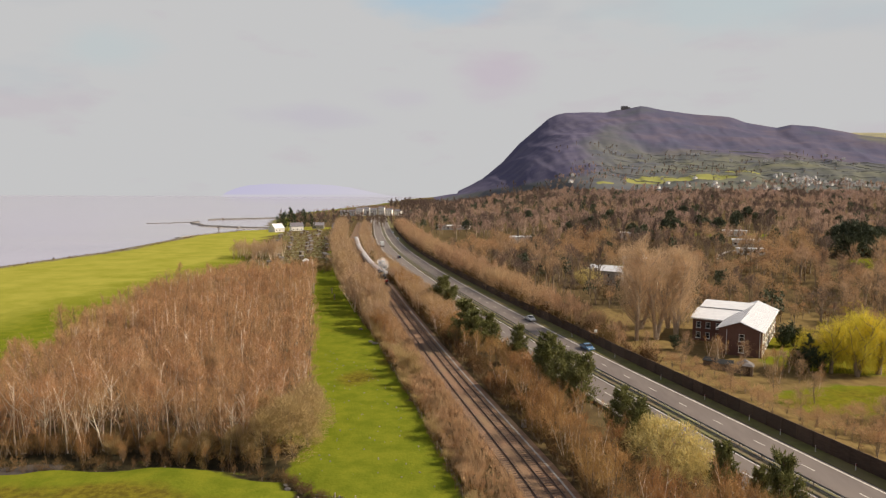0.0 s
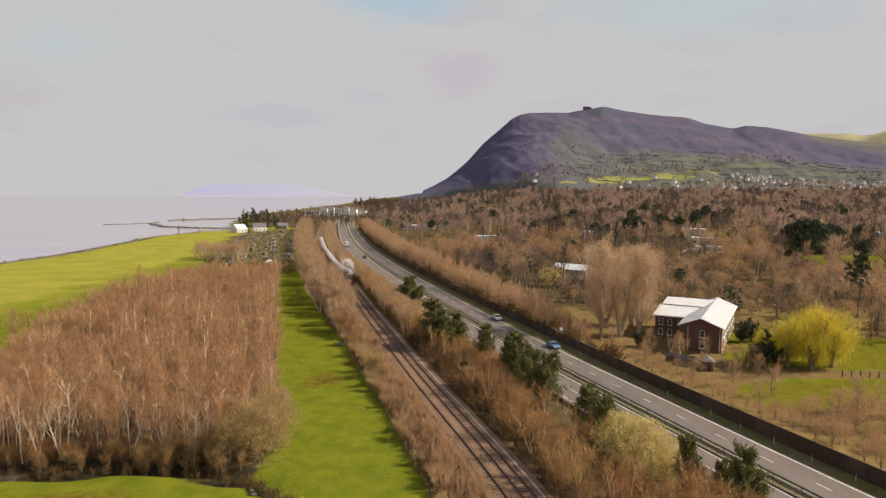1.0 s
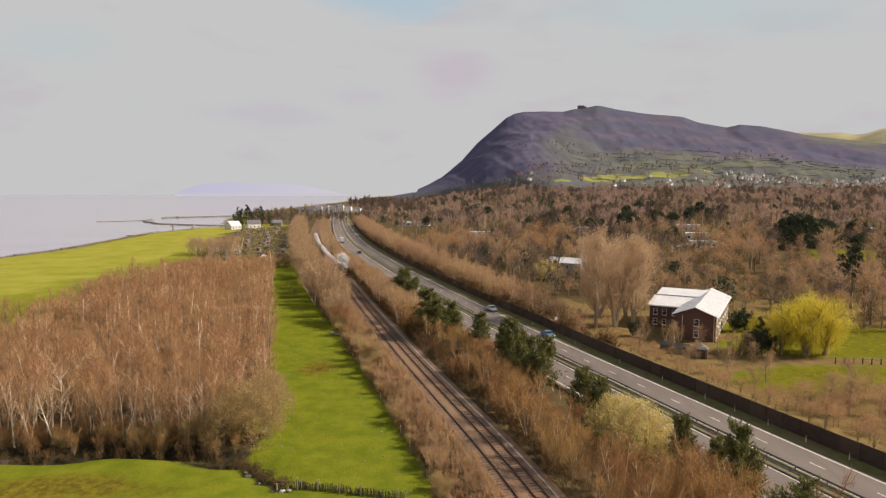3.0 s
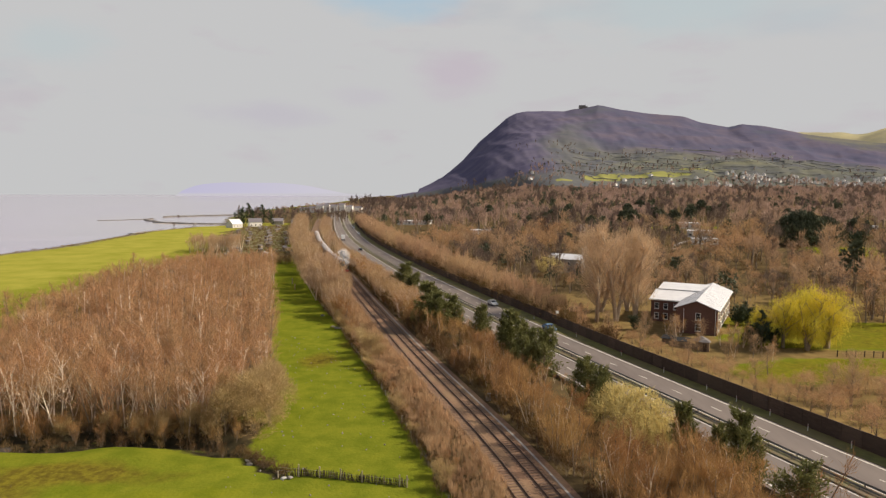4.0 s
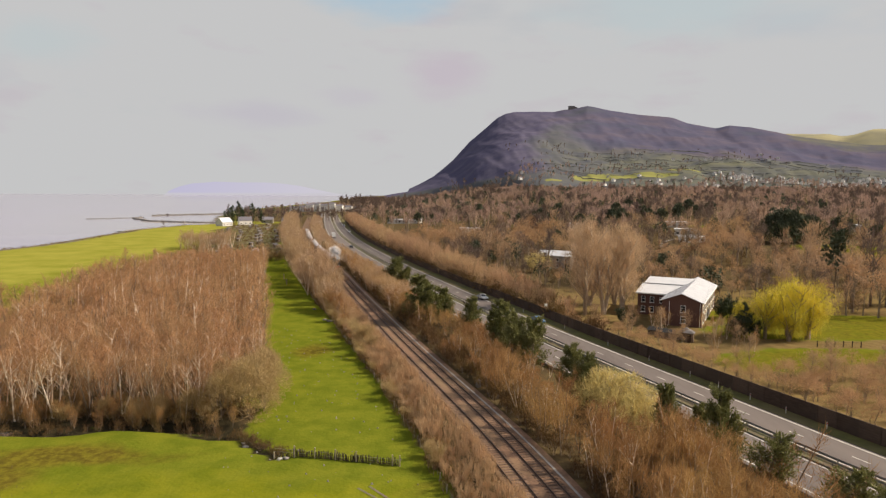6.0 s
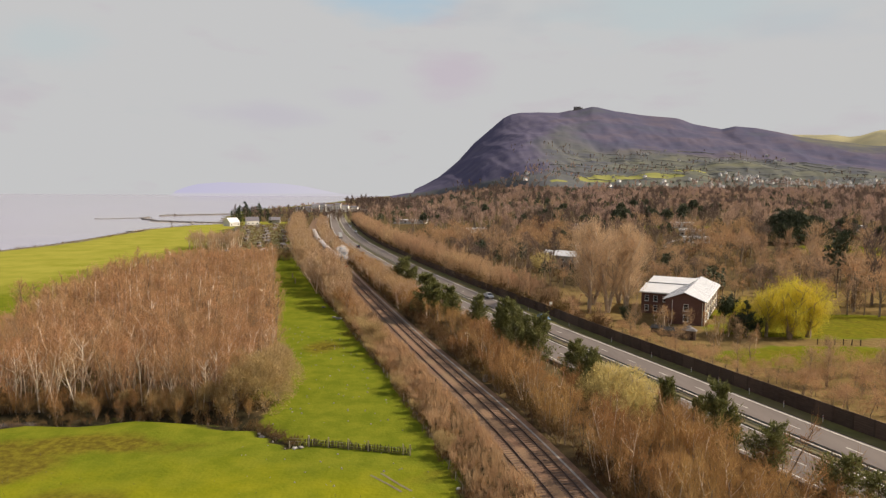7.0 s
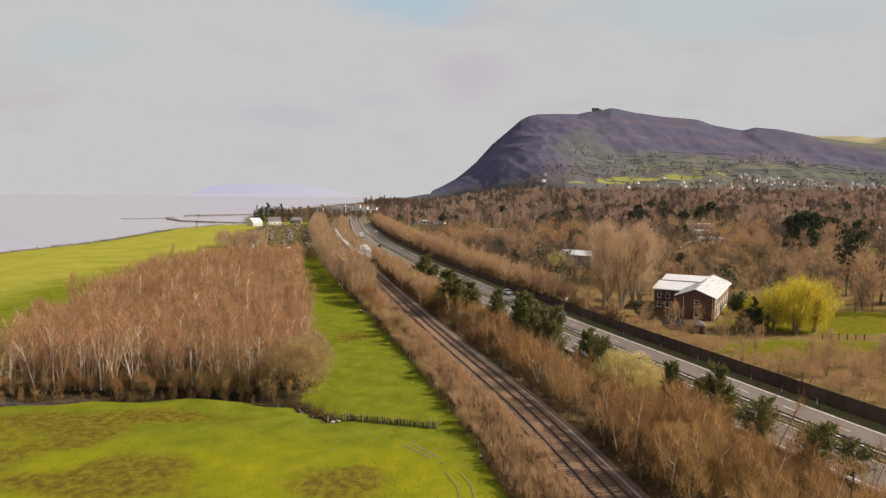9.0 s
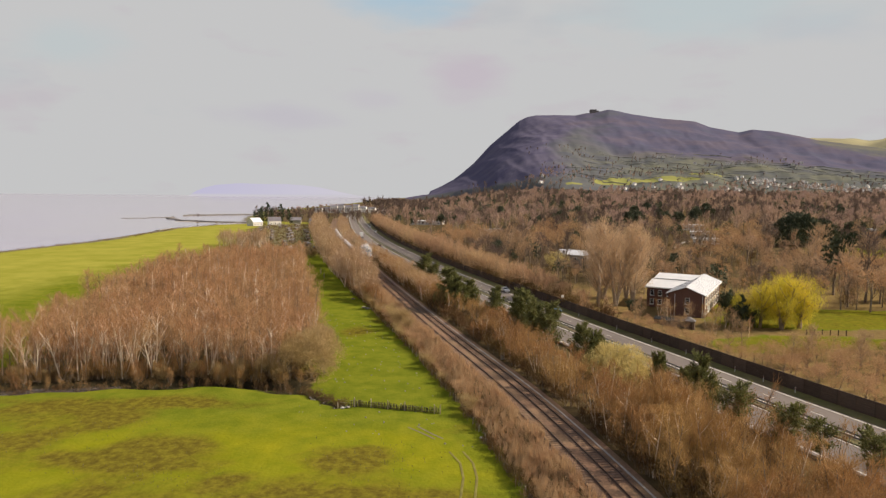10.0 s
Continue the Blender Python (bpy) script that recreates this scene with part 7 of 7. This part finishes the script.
# wire fence at the foot of the railway bank
bank_fence = thing("lineside_fence", "old post and wire fence at the foot of the bank", "fence")
y = 44.0
tops = []
while y < 300:
    x = float(line_x("hedge", y)) + 0.2
    ob = new("post", post_mesh)
    ob.parent = bank_fence
    ob.matrix_basis = pose(x, y, float(height(x, y)) - 0.1, q3.normal(0, 3), q3.normal(0, 3), 0) @ Matrix.Diagonal((0.8, 0.8, 0.85, 1))
    tops.append((x, y, float(height(x, y)) + 0.9))
    y += 3.1
for dz in (0, -0.35):
    part("wire", Geo().tube([(x, yy, z + dz) for x, yy, z in tops], [0.012] * len(tops), 3), M["galvanised"], bank_fence)
for x, y, s in ((-61.6, 221.5, 2.0), (-66.5, 236, 2.0)):
    gp = thing("gate_post", "pale wooden gate post in the meadow", "post", (x, y, float(height(x, y)) - 0.1), group="gate posts")
    part("post", Geo().box((0, 0, 0), (0.32, 0.32, s), taper=0.9), M["post_wood"], gp)
    part("cap", Geo().box((0, 0, s), (0.38, 0.38, 0.1), taper=0.5), M["post_wood"], gp)


def lump(name, label, category, x, y, r, mat, group):
    g = Geo()
    g.add([Vector((v.x * r * 1.3, v.y * r, max(v.z, -0.3) * r * 0.7)) * (1 + 0.4 * noise.noise(v * 2 + Vector((x, y, 0)))) for v in base_v], base_f)
    ob = part(name, g, M[mat], smooth=True)
    ob.location = (x, y, float(height(x, y)) + r * 0.15)
    return tagged(ob, label, category, group)


for x, y, r, mat in ((-27.0, 147.5, 0.55, "paint"), (-26.2, 146.5, 0.3, "paint"), (-33.6, 158.5, 0.6, "stone"), (-35.0, 160.0, 0.45, "stone"), (-31.8, 157.2, 0.4, "stone"), (-37.3, 176, 0.6, "rock"), (-39, 177, 0.5, "rock"),
                     (-41, 174.5, 0.45, "rock"), (-23.0, 74.6, 0.35, "paint"), (-22.2, 74.4, 0.3, "stone"), (-1.5, 63.6, 0.22, "paint"), (-30, 81, 0.55, "stone"), (-29.3, 80.2, 0.4, "stone")):
    lump("rock", "pale boulder lying in the grass" if mat == "paint" else "grey boulder lying in the grass", "rock", x, y, r, mat, "boulders")
# pale flecks of stones in the meadow
flecks = Geo()
for _ in range(150):
    y = q3.uniform(60, 150)
    x = q3.uniform(-28 - 0.35 * (y - 90) if y > 90 else -30, float(line_x("hedge", y)) - 2)
    r_ = q3.uniform(0.07, 0.18)
    flecks.box((x, y, float(height(x, y)) - 0.03), (r_ * 1.6, r_, r_), q3.uniform(0, 3), 0, 0.6)
tagged(part("scattered_stones", flecks, M["stone"]), "pale stones scattered over the meadow", "stones", kind="stuff")
# water in the ditch
g = Geo()
g.sweep([(x, y, -0.62) for x, y in DITCH[:4]], [(1.7, 0), (-1.7, 0)], close=False)
tagged(part("water_ditch", g, M["ditch_water"]), "still grey water in a narrow ditch", "ditch", kind="structure")
# tufts of rough grass in the near meadow
tufts = []
for cx0, cy0, a, b, n_ in ((-42, 49, 15, 5, 90), (-60, 62, 16, 6, 90), (-14, 55, 8, 6, 110), (-12, 44, 13, 6, 90), (-68, 52, 10, 7, 50), (-33, 40, 28, 6, 60), (-30, 130, 4, 6, 30)):
    for _ in range(n_):
        x, y = cx0 + q3.normal(0, a * 0.5), cy0 + q3.normal(0, b * 0.5)
        if beside("hedge", x, y) < -0.5:
            tufts.append((x, y, float(height(x, y)) - 0.05, q3.uniform(0, 6), q3.uniform(0.10, 0.2)))
TUFT = Kind("tufts", "", "grass", "", "verge_grass", "verge_grass", REED.shapes)
TUFT.thicket("grass_tufts", "tufts of rough brown grass in the meadow", tufts, category="grass")

# wheel ruts curving over the near meadow
for pts in ([(-11.9, 66.5), (-9.5, 64.3), (-7.4, 62.1)], [(-10.7, 67.1), (-8.3, 64.4), (-6.3, 62.4)], [(-5.7, 58.4), (-4.2, 55.1), (-3.7, 51.1), (-3.9, 46.2), (-5, 42)], [(-3.9, 58.6), (-2.6, 55.2), (-2.1, 51.3), (-2.3, 46.3), (-3.4, 42)]):
    line = []
    for (x0, y0), (x1, y1) in zip(pts, pts[1:]):
        for s in np.arange(0, 1, 0.2):
            x, y = x0 + (x1 - x0) * s, y0 + (y1 - y0) * s
            line.append((x, y, float(height(x, y)) + 0.035))
    g = Geo().sweep(line, [(0.15, 0), (0.06, 0.01), (-0.06, 0.01), (-0.15, 0)], close=False)
    tagged(part("wheel_rut", g, M["soil"] if pts[0][1] > 60 else M["rut"]), "worn wheel rut in the meadow grass", "track", kind="structure")
